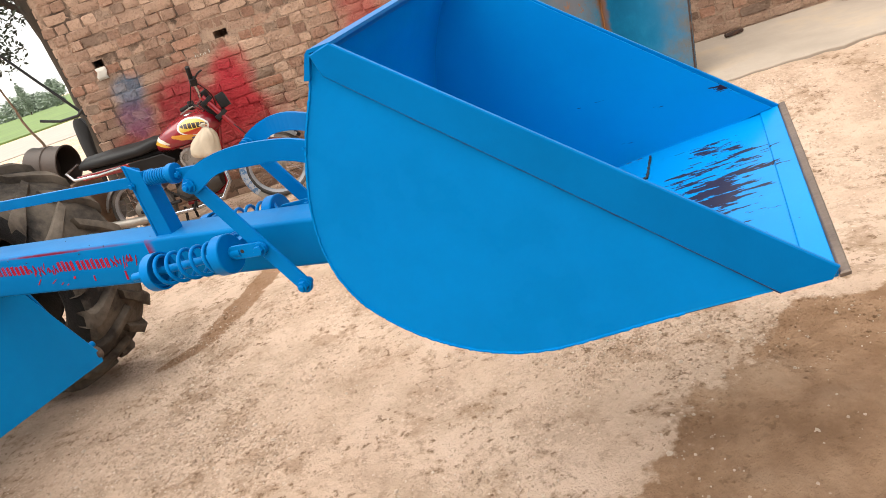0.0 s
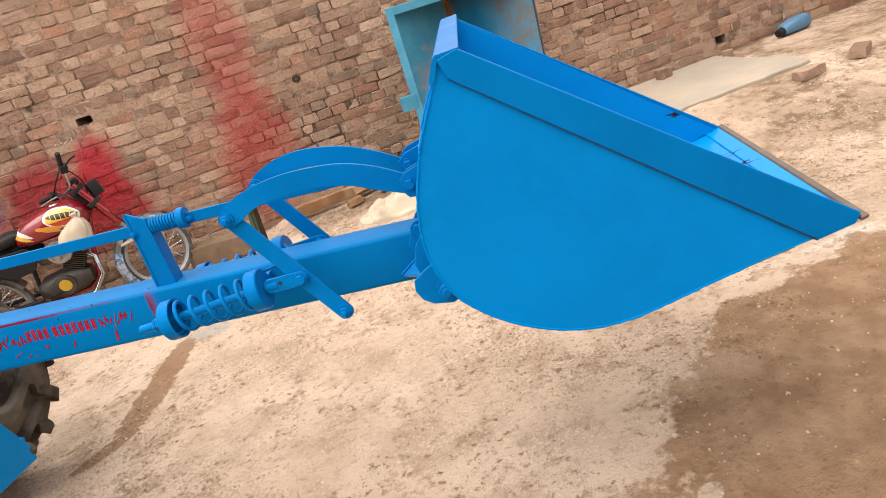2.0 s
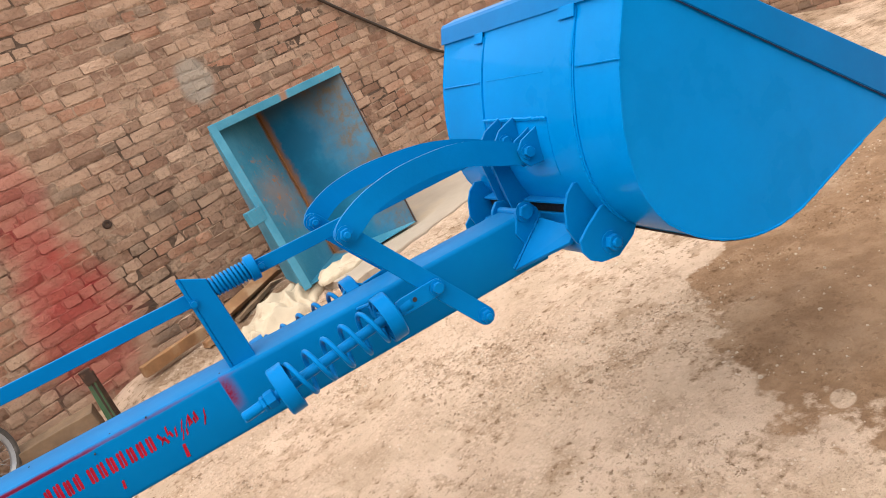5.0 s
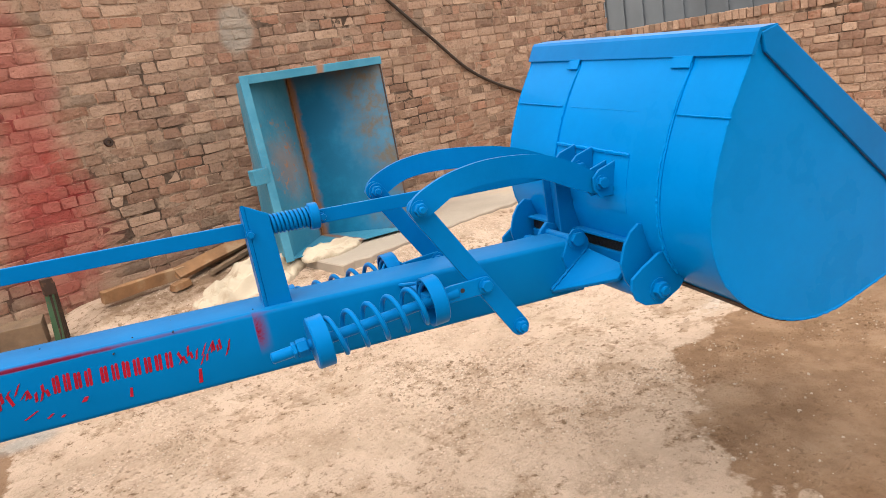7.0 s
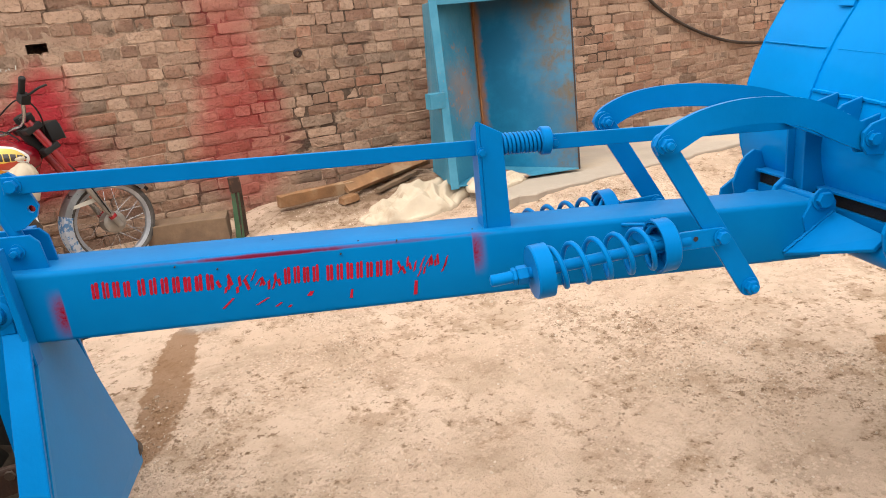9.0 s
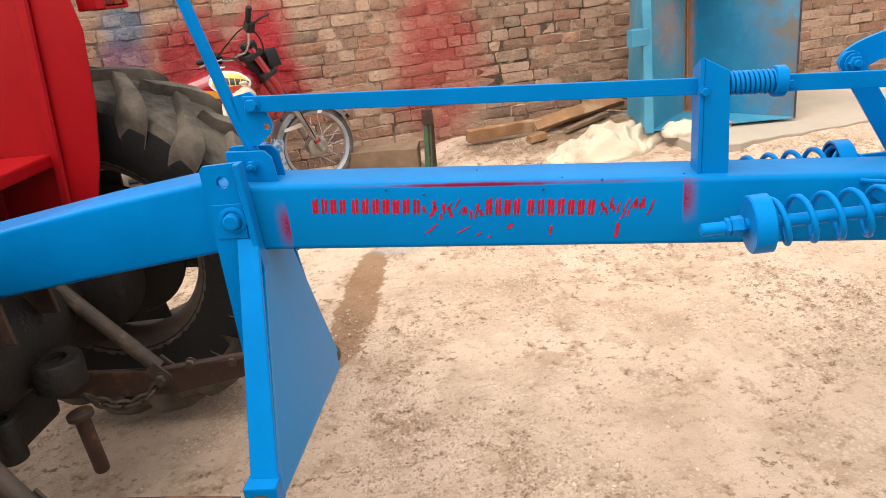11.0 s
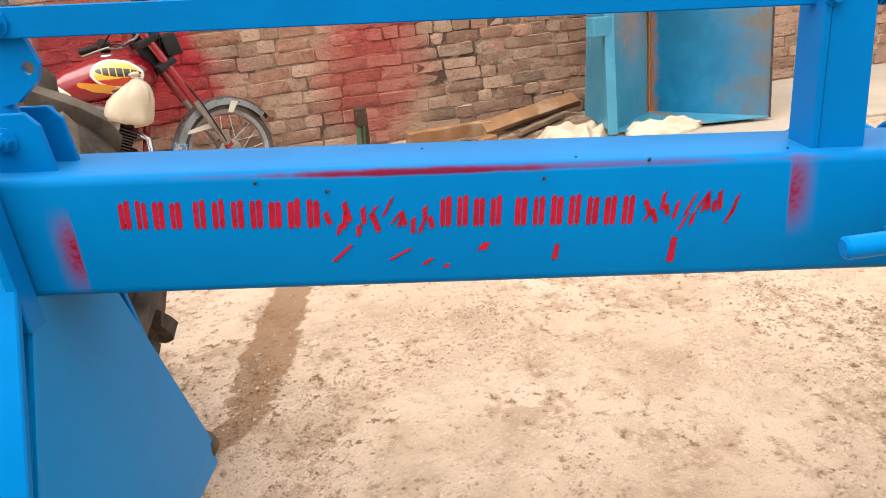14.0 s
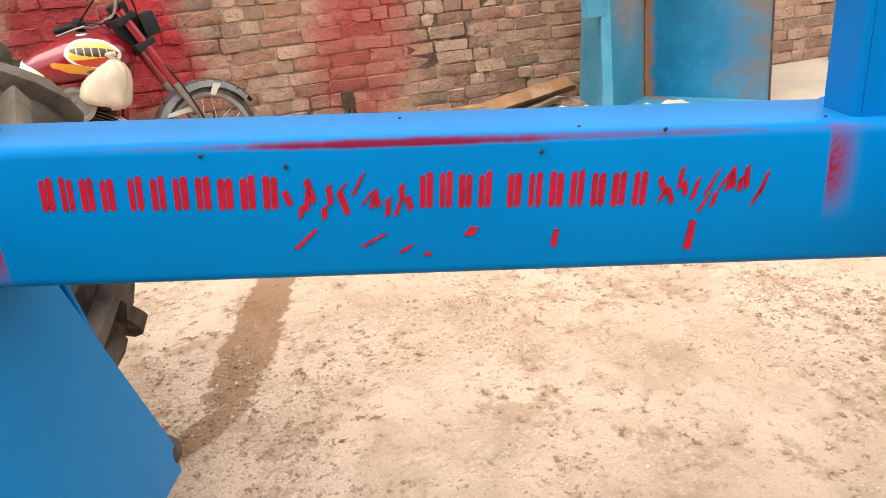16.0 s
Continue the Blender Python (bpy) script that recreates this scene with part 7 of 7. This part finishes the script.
    tube(bm, [(-2.55, -0.125, 0.825), (-2.75, -0.135, 0.825), (-2.95, -0.13, 0.84), (-3.00, -0.10, 0.90), (-3.00, 0.10, 0.90), (-2.95, 0.13, 0.84), (-2.60, 0.125, 0.825)], 0.011, 8)
    P("grab_rail", bm, CHROME)
    # round air cleaner under the tank
    bm = bmesh.new()
    lathe(bm, (-2.00, -0.085, 0.712), (0, -1, 0), [(0.088, 0.0), (0.092, 0.012), (0.088, 0.024), (0.070, 0.026), (0.066, 0.014), (0.0, 0.012)], 32)
    P("air_cleaner", bm, PALE_RIM, "round silver air cleaner cover")
    # engine
    bm = bmesh.new()
    loft(bm, [(-2.27, 0, 0.44, 0.06, 0.05), (-2.22, 0, 0.445, 0.10, 0.085), (-2.08, 0, 0.450, 0.115, 0.100), (-1.95, 0, 0.455, 0.105, 0.090), (-1.88, 0, 0.455, 0.07, 0.055)], 18, 2.8)
    eng = P("crankcase", bm, DARK_ALLOY, "dark oily cast engine case", 45)
    bm = bmesh.new()
    lathe(bm, (-2.07, -0.108, 0.462), (0, -1, 0), [(0.082, 0.0), (0.080, 0.016), (0.060, 0.022), (0.0, 0.022)], 28)
    part("engine_cover", bm, DARK_ALLOY, eng, smooth=40)
    bm = bmesh.new()
    lathe(bm, (-2.065, -0.129, 0.463), (0, -1, 0), [(0.046, 0.0), (0.044, 0.004), (0.0, 0.005)], 24)
    part("cover_badge", bm, YELLOW, eng, "round yellow badge")
    ax = Vector((0.55, 0, 1.0)).normalized()
    base = Vector((-1.985, 0, 0.53))
    bm = bmesh.new()
    for i in range(9):
        c = base + ax * (0.012 + i * 0.017)
        k = 0.072 if i < 6 else 0.080
        m = Matrix.Translation(c) @ ax.to_track_quat("Z", "Y").to_matrix().to_4x4()
        box(bm, (-k, -k, -0.0035), (k, k, 0.0035), 0.0, m)
    rod(bm, base, base + ax * 0.165, 0.052, 16)
    P("cylinder", bm, DARK_ALLOY, "dark finned cylinder", 30)
    bm = bmesh.new()
    tube(bm, [(-1.86, -0.03, 0.62), (-1.80, -0.06, 0.58), (-1.80, -0.09, 0.44), (-1.90, -0.12, 0.33), (-2.15, -0.135, 0.315), (-2.40, -0.145, 0.335)], 0.017, 10)
    ex = P("exhaust_pipe", bm, CHROME, "", 60)
    bm = bmesh.new()
    rod(bm, (-2.38, -0.145, 0.333), (-3.00, -0.155, 0.405), 0.032, 16, 0.038, chamfer=0.008)
    part("muffler", bm, ALLOY, ex, smooth=40)
    bm = bmesh.new()
    loft(bm, [(-2.18, -0.0, 0.66, 0.03, 0.03), (-2.12, 0, 0.67, 0.06, 0.05), (-2.00, 0, 0.70, 0.05, 0.05), (-1.95, 0, 0.69, 0.03, 0.03)], 12)
    P("carburettor", bm, GREASE)
    # frame, arm, shocks, stand
    bm = bmesh.new()
    tube(bm, [(-1.68, 0, 0.95), (-1.78, 0, 0.70), (-1.86, 0, 0.40), (-1.95, 0, 0.34), (-2.25, 0, 0.33)], 0.019, 10)
    P("down_tube", bm, BIKE_RED)
    bm = bmesh.new()
    tube(bm, [(-1.70, 0, 0.96), (-2.20, 0, 0.81), (-2.85, 0, 0.84)], 0.017, 8)
    tube(bm, [(-2.22, 0, 0.80), (-2.28, 0, 0.40)], 0.016, 8)
    P("frame", bm, BLACK)
    for y in (-0.085, 0.085):
        bm = bmesh.new()
        rod(bm, (-2.26, y, 0.40), (rx, y, rz), 0.015, 10)
        P("swing_arm", bm, BLACK)
        bm = bmesh.new()
        rod(bm, (-2.55, y * 1.3, 0.44), (-2.47, y * 1.3, 0.77), 0.010, 10)
        n = 90
        tube(bm, [(-2.545 + 0.07 * i / n + 0.022 * math.cos(i * 0.7) * 0.95, y * 1.3 + 0.022 * math.sin(i * 0.7), 0.47 + 0.27 * i / n) for i in range(n)], 0.004, 5)
        P("shock_absorber", bm, CHROME)
    bm = bmesh.new()
    tube(bm, [(-2.14, -0.10, 0.36), (-2.14, -0.20, 0.33)], 0.012, 8)
    tube(bm, [(-2.10, -0.12, 0.42), (-2.16, -0.17, 0.43), (-2.26, -0.17, 0.52)], 0.009, 8)
    P("foot_peg", bm, BLACK)
    bm = bmesh.new()
    for y in (-0.13, 0.13):
        tube(bm, [(-2.26, y * 0.6, 0.34), (-2.30, y, 0.115)], 0.012, 8)
    tube(bm, [(-2.30, -0.13, 0.118), (-2.30, 0.13, 0.118)], 0.010, 8)
    P("centre_stand", bm, BLACK)


build_bike()


def build_bag():
    bm = bmesh.new()
    seg, rows = 48, []
    prof = [(0.018, 0.262), (0.027, 0.256), (0.031, 0.246), (0.020, 0.236), (0.017, 0.230), (0.026, 0.222), (0.045, 0.206), (0.066, 0.182), (0.084, 0.152), (0.099, 0.116), (0.110, 0.078), (0.114, 0.045), (0.106, 0.018), (0.080, 0.004), (0.040, 0.0), (0.005, 0.0)]
    for r, h in prof:
        row = []
        up = smoothstep(0.03, 0.235, h)
        for i in range(seg):
            a = 2 * math.pi * i / seg
            pleat = 0.20 * abs(math.sin(a * 5.5 + 1.3 * math.sin(a * 2))) ** 0.7 * smoothstep(0.05, 0.17, h)
            sag = 0.20 * noise.noise(Vector((math.cos(a) * 1.7, math.sin(a) * 1.7, h * 7))) + 0.07 * noise.noise(Vector((math.cos(a) * 5, math.sin(a) * 5, h * 22)))
            fold = 1 + pleat + sag
            row.append(bm.verts.new((r * fold * math.cos(a) * 1.02 + 0.062 * up, r * fold * math.sin(a) * 0.70, h - 0.022 * (1 - up) * math.cos(a))))
        rows.append(row)
    for a, b in zip(rows, rows[1:]):
        for i in range(seg):
            j = (i + 1) % seg
            bm.faces.new((a[i], a[j], b[j], b[i]))
    bm.faces.new(rows[0]), bm.faces.new(rows[-1][::-1])
    bag = part("cloth_bag", bm, BAG_CLOTH, matrix=pose(-1.850, 5.300, 0.672), smooth=80)
    tagged(bag, "cream cotton drawstring bag hanging on the motorcycle", "bag")
    bm = bmesh.new()
    ring_pts = [(0.062 + 0.023 * math.cos(a), 0.016 * math.sin(a), 0.233 + 0.003 * math.sin(2 * a)) for a in [2 * math.pi * i / 20 for i in range(20)]]
    tube(bm, ring_pts, 0.004, 6, True)
    tube(bm, [(0.066, 0.014, 0.236), (0.090, 0.05, 0.262), (0.10, 0.12, 0.275)], 0.003, 6)
    tube(bm, [(0.084, -0.006, 0.232), (0.100, -0.014, 0.222), (0.104, -0.010, 0.196)], 0.003, 6)
    part("drawstring", bm, WHITE_PLASTIC, bag)


build_bag()


# ---- clutter beyond the motorcycle ----
def build_barrel():
    bm = bmesh.new()
    lathe(bm, (-3.31, 5.48, 0.985), (0.86, -0.10, -0.16), [(0.150, 0.0), (0.165, 0.0), (0.168, 0.010), (0.162, 0.03), (0.162, 0.14), (0.170, 0.15), (0.162, 0.16), (0.162, 0.27), (0.168, 0.29), (0.160, 0.295), (0.152, 0.29), (0.150, 0.10), (0.02, 0.09)], 36)
    b = tagged(part("steel_drum", bm, BROWN_STEEL, smooth=35), "small brown steel drum lying open on its side", "drum")
    bm = bmesh.new()
    box(bm, (-3.46, 5.28, ground_z(-3.0, 5.5) - 0.01), (-2.98, 5.72, 0.79), 0.01)
    tagged(part("wooden_crate", bm, WOOD_GREY), "grey wooden crate under the steel drum", "crate")


build_barrel()


def build_leaning_pole():
    bm = bmesh.new()
    tube(bm, [(-2.74, 6.65, 0.16), (-3.353, 6.75, 1.115), (-3.893, 6.75, 1.937), (-4.50, 6.76, 2.87)], 0.014, 8)
    tagged(part("leaning_pole", bm, BLACK, smooth=60), "thin black pole leaning at the end of the wall", "pole")
    bm = bmesh.new()
    tube(bm, [(-4.38, 7.5, 0.0), (-4.40, 7.5, 0.6), (-4.431, 7.5, 1.047), (-4.485, 7.5, 1.189), (-4.519, 7.5, 1.323), (-4.524, 7.5, 1.468), (-4.557, 7.5, 1.638), (-4.60, 7.5, 1.95)], 0.02, 8, radii=[0.018, 0.016, 0.015, 0.014, 0.013, 0.012, 0.010, 0.007])
    tagged(part("wooden_stake", bm, WOOD_GREY, smooth=60), "crooked grey wooden stake standing by the road", "stake")
    # a second parked cycle, of which handlebar, seat and rack show
    cyc = thing("scooter", "black parked scooter behind the end of the wall", "scooter", pose(-3.47, 6.55, ground_z(-3.4, 6.7), 0, 0, 72))
    bm = bmesh.new()
    tube(bm, [(-0.05, -0.30, 1.20), (0.0, -0.12, 1.14), (0.0, 0.12, 1.14), (-0.05, 0.30, 1.20)], 0.014, 8)
    part("handlebar", bm, BLACK, cyc)
    bm = bmesh.new()
    loft(bm, [(0.00, 0, 0.40, 0.05, 0.20), (0.03, 0, 0.75, 0.07, 0.28), (0.07, 0, 0.98, 0.09, 0.14), (0.12, 0, 1.05, 0.05, 0.06)], 14)
    part("front_shield", bm, BLACK, cyc, smooth=50)
    bm = bmesh.new()
    loft(bm, [(0.35, 0, 0.68, 0.06, 0.05), (0.45, 0, 0.70, 0.12, 0.07), (0.85, 0, 0.72, 0.12, 0.07), (0.98, 0, 0.74, 0.06, 0.04)], 14, 3)
    part("seat", bm, BLACK, cyc, smooth=50)
    bm = bmesh.new()
    loft(bm, [(0.05, 0, 0.30, 0.10, 0.06), (0.40, 0, 0.32, 0.12, 0.09), (0.60, 0, 0.42, 0.12, 0.16), (1.00, 0, 0.50, 0.10, 0.10)], 14)
    part("body", bm, BROWN_STEEL, cyc, smooth=50)
    for x in (-0.12, 0.88):
        bm = bmesh.new()
        lathe(bm, (x, 0, 0.235), (0, 1, 0), [(0.12, -0.04), (0.21, -0.045), (0.235, 0.0), (0.21, 0.045), (0.12, 0.04)], 28, True)
        lathe(bm, (x, 0, 0.235), (0, 1, 0), [(0.01, -0.03), (0.125, -0.03), (0.125, 0.03), (0.01, 0.03)], 20)
        part("wheel", bm, TYRE, cyc, smooth=45)


build_leaning_pole()


def stone(name, label, x, y, sx, sy, sz, seed, material, cat="stone", turn=0.0):
    bm = bmesh.new()
    bmesh.ops.create_cube(bm, size=1.0)
    bmesh.ops.subdivide_edges(bm, edges=bm.edges[:], cuts=3, use_grid_fill=True)
    for v in bm.verts:
        p = Vector((v.co.x * sx, v.co.y * sy, v.co.z * sz))
        p *= 1 - (0.05 if cat == "brick" else 0.16) * (abs(v.co.x) > 0.45) * (abs(v.co.y) > 0.45) - (0.02 if cat == "brick" else 0.08) * (abs(v.co.z) > 0.45)
        v.co = p + 0.12 * min(sx, sy, sz) * noise.noise_vector(p * 14 + Vector((seed, 0, 0)))
    ob = part(name, bm, material, matrix=pose(x, y, max(ground_z(x, y), 0.25 if 0.95 < x < 4.0 and y > 4.55 else -1) + sz * 0.42, 0, 0, turn), smooth=60)
    return tagged(ob, label, cat)


for i, (x, y, sx, sy, sz, turn, lab) in enumerate(((3.60, 4.22, 0.24, 0.115, 0.075, 8, "whole brown brick lying on the soil"), (4.12, 4.26, 0.26, 0.12, 0.075, 35, "weathered brown brick lying askew on soil"), (4.45, 4.10, 0.20, 0.11, 0.07, -15, "broken brown brick half sunk in soil"),
                                               (3.35, 5.72, 0.13, 0.11, 0.09, 20, "broken brick lump against the wall"), (4.05, 5.70, 0.11, 0.09, 0.07, 50, "small brick fragment against the wall"), (2.42, 5.70, 0.16, 0.035, 0.03, 12, "dark rusty iron scrap on the apron"))):
    stone("loose_brick" if i < 5 else "iron_scrap", lab, x, y, sx, sy, sz, i * 3.7, BRICK if i < 5 else RUST, "brick" if i < 5 else "scrap", turn)


def build_jerrycan():
    m = pose(4.82, 5.68, ground_z(4.82, 5.68), 0, 0, 12)
    bm = bmesh.new()
    loft(bm, [(-0.20, 0, 0.055, 0.030, 0.028), (-0.17, 0, 0.065, 0.065, 0.055), (0.0, 0, 0.075, 0.085, 0.070), (0.13, 0, 0.078, 0.080, 0.068), (0.19, 0, 0.070, 0.045, 0.040)], 18, 3)
    can = part("plastic_can", bm, mat("faded_blue_plastic", (0.09, 0.22, 0.36), 0.5, var=0.2), smooth=50, matrix=m)
    tagged(can, "crushed faded blue plastic can lying by the wall", "can")
    bm = bmesh.new()
    rod(bm, (-0.25, 0, 0.05), (-0.19, 0, 0.055), 0.035, 16, 0.045)
    part("dark_mouth", bm, BLACK, can)
    # half a drum, cut lengthwise, lying open side up with one end closed
    zinc = mat("dull_galvanised", (0.34, 0.35, 0.37), 0.5, 0.5, var=0.25, second=(0.20, 0.16, 0.12), second_amount=0.42, second_scale=8)
    half_drum = thing("half_drum", "dull galvanised half drum lying open on the soil", "drum", pose(5.80, 4.98, ground_z(5.80, 4.98) - 0.006, 0, 0, -21))
    bm = bmesh.new()
    arc = [(0.185 * math.cos(radians(q)), 0.185 + 0.185 * math.sin(radians(q))) for q in range(180, 361, 10)]
    rows = [[bm.verts.new((x, y, z)) for x, z in arc] for y in (0.0, 0.16, 0.32, 0.48)]
    for p, q in zip(rows, rows[1:]):
        for i in range(len(arc) - 1):
            bm.faces.new((p[i], p[i + 1], q[i + 1], q[i]))
    bmesh.ops.solidify(bm, geom=bm.faces[:], thickness=0.004)
    part("shell", bm, zinc, half_drum, smooth=40)
    bm = bmesh.new()
    slab(bm, [(x * 0.985, 0.006, 0.003 + z * 0.985) for x, z in arc], (0, 0.005, 0), 0.001)
    part("end_plate", bm, zinc, half_drum)


build_jerrycan()


def build_gate_beyond():
    """Sheet-metal hoarding past the low wall."""
    grey = mat("grey_sheet_metal", (0.20, 0.22, 0.24), 0.5, 0.3, noise_scale=2, var=0.12)
    hoarding = thing("metal_hoarding", "grey sheet-metal hoarding behind the low wall", "hoarding")
    y, x0 = 8.5, 7.4
    while y > -1.0:
        bm = bmesh.new()
        box(bm, (x0, y - 0.298, 0.0), (x0 + 0.02, y - 0.002, 2.6), 0.0)
        sheet_panel = part("panel", bm, grey, hoarding)
        bm = bmesh.new()
        box(bm, (x0 - 0.03, y - 0.03, 0.0), (x0 - 0.001, y + 0.01, 2.6), 0.004)
        part("rib", bm, grey, sheet_panel)
        y -= 0.30
    bm = bmesh.new()
    box(bm, (7.33, 1.2, 1.85), (7.365, 4.9, 2.45), 0.004)
    tagged(part("blue_panel", bm, mat("blue_sheet_paint", (0.02, 0.14, 0.32), 0.5)), "blue painted sheet panel on the hoarding", "panel")


build_gate_beyond()


# ---- distance: road, field, trees ----
def build_distance():
    bm = bmesh.new()
    pts = [(-60, 6, 0.03), (-9, 26, 0.03), (10, 33.5, 0.03), (60, 53, 0.03), (56, 66, 0.03), (6, 47, 0.03), (-14, 39, 0.03), (-66, 18, 0.03)]
    slab(bm, pts, (0, 0, -0.05))
    tagged(part("road", bm, ROAD), "pale dusty road past the yard", "road", kind="structure")
    bm = bmesh.new()
    slab(bm, [(-66, 20, 0.10), (-15, 41, 0.10), (6, 49, 0.10), (60, 69, 0.10), (200, 420, 0.10), (-420, 420, 0.10), (-300, 20, 0.10)], (0, 0, -0.12))
    tagged(part("crop_field", bm, FIELD), "flat green crop field beyond the road", "field", kind="structure")


build_distance()


def leaf_cloud(bm, centre, radius, n, size, rng, flat=0.8):
    """Many small crossed leaves in a loose clump."""
    for _ in range(n):
        d = Vector((rng.gauss(0, 1), rng.gauss(0, 1), rng.gauss(0, flat)))
        d = d.normalized() * radius * rng.random() ** 0.45
        c = Vector(centre) + d
        a = Vector((rng.uniform(-1, 1), rng.uniform(-1, 1), rng.uniform(-0.6, 0.6))).normalized()
        b = a.cross(Vector((rng.uniform(-1, 1), rng.uniform(-1, 1), rng.uniform(-1, 1)))).normalized()
        s = size * rng.uniform(0.6, 1.3)
        q = [bm.verts.new(c + v) for v in (-a * s, b * s * 0.45, a * s, -b * s * 0.45)]
        bm.faces.new(q)


def build_near_tree():
    rng = random.Random(21)
    tree = thing("tree", "dark leafy tree standing past the end of the wall", "tree", pose(-3.50, 7.2, 0.0))
    bm = bmesh.new()
    pts = [(-0.02, 0, -0.05), (-0.03, 0.0, 0.5), (-0.02, 0.0, 1.0), (0.005, 0.0, 1.5), (-0.005, 0.0, 2.0), (-0.06, -0.02, 2.5), (-0.12, -0.05, 3.2), (-0.25, -0.1, 4.2)]
    tube(bm, pts, 0.1, 12, radii=[0.24, 0.205, 0.19, 0.185, 0.19, 0.20, 0.13, 0.07])
    part("trunk", bm, BARK, tree, smooth=60)
    tips = []
    for s, e in (((-0.01, 0, 2.1), (-0.75, -0.3, 2.65)), ((-0.03, -0.02, 2.5), (-0.9, 0.2, 3.1)), ((-0.03, -0.02, 2.5), (0.3, -0.5, 3.3)), ((-0.12, -0.05, 3.2), (-1.0, -0.5, 3.8)), ((-0.25, -0.1, 4.2), (-0.4, -0.6, 5.0))):
        bm = bmesh.new()
        a, b = Vector(s), Vector(e)
        tube(bm, [a, a.lerp(b, 0.5) + Vector((0, 0, 0.10)), b], 0.03, 8, radii=[0.045, 0.028, 0.012])
        part("limb", bm, BARK, tree, smooth=60)
        tips += [a.lerp(b, 0.6), b, b + Vector((-0.35, -0.1, -0.25)), b + Vector((0.2, 0.1, 0.3))]
    bm = bmesh.new()
    for t in tips:
        leaf_cloud(bm, t, 0.36, 130, 0.034, rng)
    for t in ((-0.50, -0.1, 2.25), (-0.65, -0.1, 2.0), (-0.45, 0.0, 2.55), (-0.85, -0.2, 2.3)):
        leaf_cloud(bm, t, 0.27, 240, 0.030, rng)
    part("crown", bm, LEAF, tree)


build_near_tree()


def far_tree(x, y, h, w, seed, tall):
    rng = random.Random(seed)
    tree = thing("distant_tree", "hazy green tree far beyond the field", "tree", pose(x, y, 0), group="trees beyond the field")
    bm = bmesh.new()
    rod(bm, (0, 0, -0.2), (0, 0, h * 0.5), w * 0.06, 8, w * 0.03)
    part("trunk", bm, BARK, tree)
    bm = bmesh.new()
    n = 9
    for i in range(n):
        t = i / (n - 1)
        k = w * (0.5 if tall else 0.62) * (math.sin(math.pi * (0.18 + 0.78 * t)) ** 0.8)
        for _ in range(3):
            leaf_cloud(bm, (rng.uniform(-1, 1) * k * 0.5, rng.uniform(-1, 1) * k * 0.5, h * (0.15 + 0.8 * t)), k * 0.62, 150, w * 0.055, rng)
    part("crown", bm, HAZED_LEAF, tree)


for i, (x, y, h, w, tall) in enumerate(((-62, 100, 5.0, 2.0, True), (-57.2, 100, 3.9, 2.8, False), (-66, 110, 2.2, 5.0, False), (-53.0, 112, 2.0, 4.0, False), (-71, 112, 2.4, 6.0, False), (-47, 116, 2.2, 6.0, False), (-80, 116, 2.8, 8.0, False), (-59.5, 118, 2.2, 5.0, False))):
    far_tree(x, y, h, w, 40 + i, tall)


# ---- small stones and crumbs of soil over the yard ----
def build_gravel():
    rng = random.Random(77)
    verts, faces = [], []

    def crumb(x, y, r):
        z = ground_z(x, y)
        k = len(verts)
        a0 = rng.uniform(0, 6.28)
        for i in range(5):
            a = a0 + i * 1.2566
            q = r * rng.uniform(0.7, 1.25)
            verts.append((x + math.cos(a) * q, y + math.sin(a) * q, z - r * 0.15))
        for i in range(5):
            a = a0 + i * 1.2566 + 0.3
            q = r * rng.uniform(0.45, 0.85)
            verts.append((x + math.cos(a) * q, y + math.sin(a) * q, z + r * rng.uniform(0.35, 0.75)))
        verts.append((x + r * rng.uniform(-0.2, 0.2), y + r * rng.uniform(-0.2, 0.2), z + r * rng.uniform(0.6, 1.0)))
        for i in range(5):
            j = (i + 1) % 5
            faces.append((k + i, k + j, k + 5 + j, k + 5 + i))
            faces.append((k + 5 + i, k + 5 + j, k + 10))

    count = 0
    while count < 90000:
        x, y = rng.uniform(-3.2, 4.2), rng.uniform(0.5, 5.6)
        p = noise.noise(Vector((x * 1.1, y * 1.1, 9))) * 0.5 + 0.5 + 0.4 * noise.noise(Vector((x * 4, y * 4, 2)))
        if rng.random() > max(0.05, p * 2.2 - 0.85):
            continue
        if 0.9 < x < 4.0 and y > 4.45:
            continue
        big = rng.random()
        crumb(x, y, 0.0019 + 0.0020 * rng.random() if big < 0.62 else (0.0038 + 0.0034 * rng.random() if big < 0.975 else 0.0072 + 0.005 * rng.random()))
        count += 1
    me = bpy.data.meshes.new("gravel")
    me.from_pydata(verts, [], faces)
    me.materials.append(soil("loose_soil_crumbs", True))
    tagged(new("gravel", me), "loose crumbs of soil and small stones on the yard", "gravel", kind="stuff")


build_gravel()
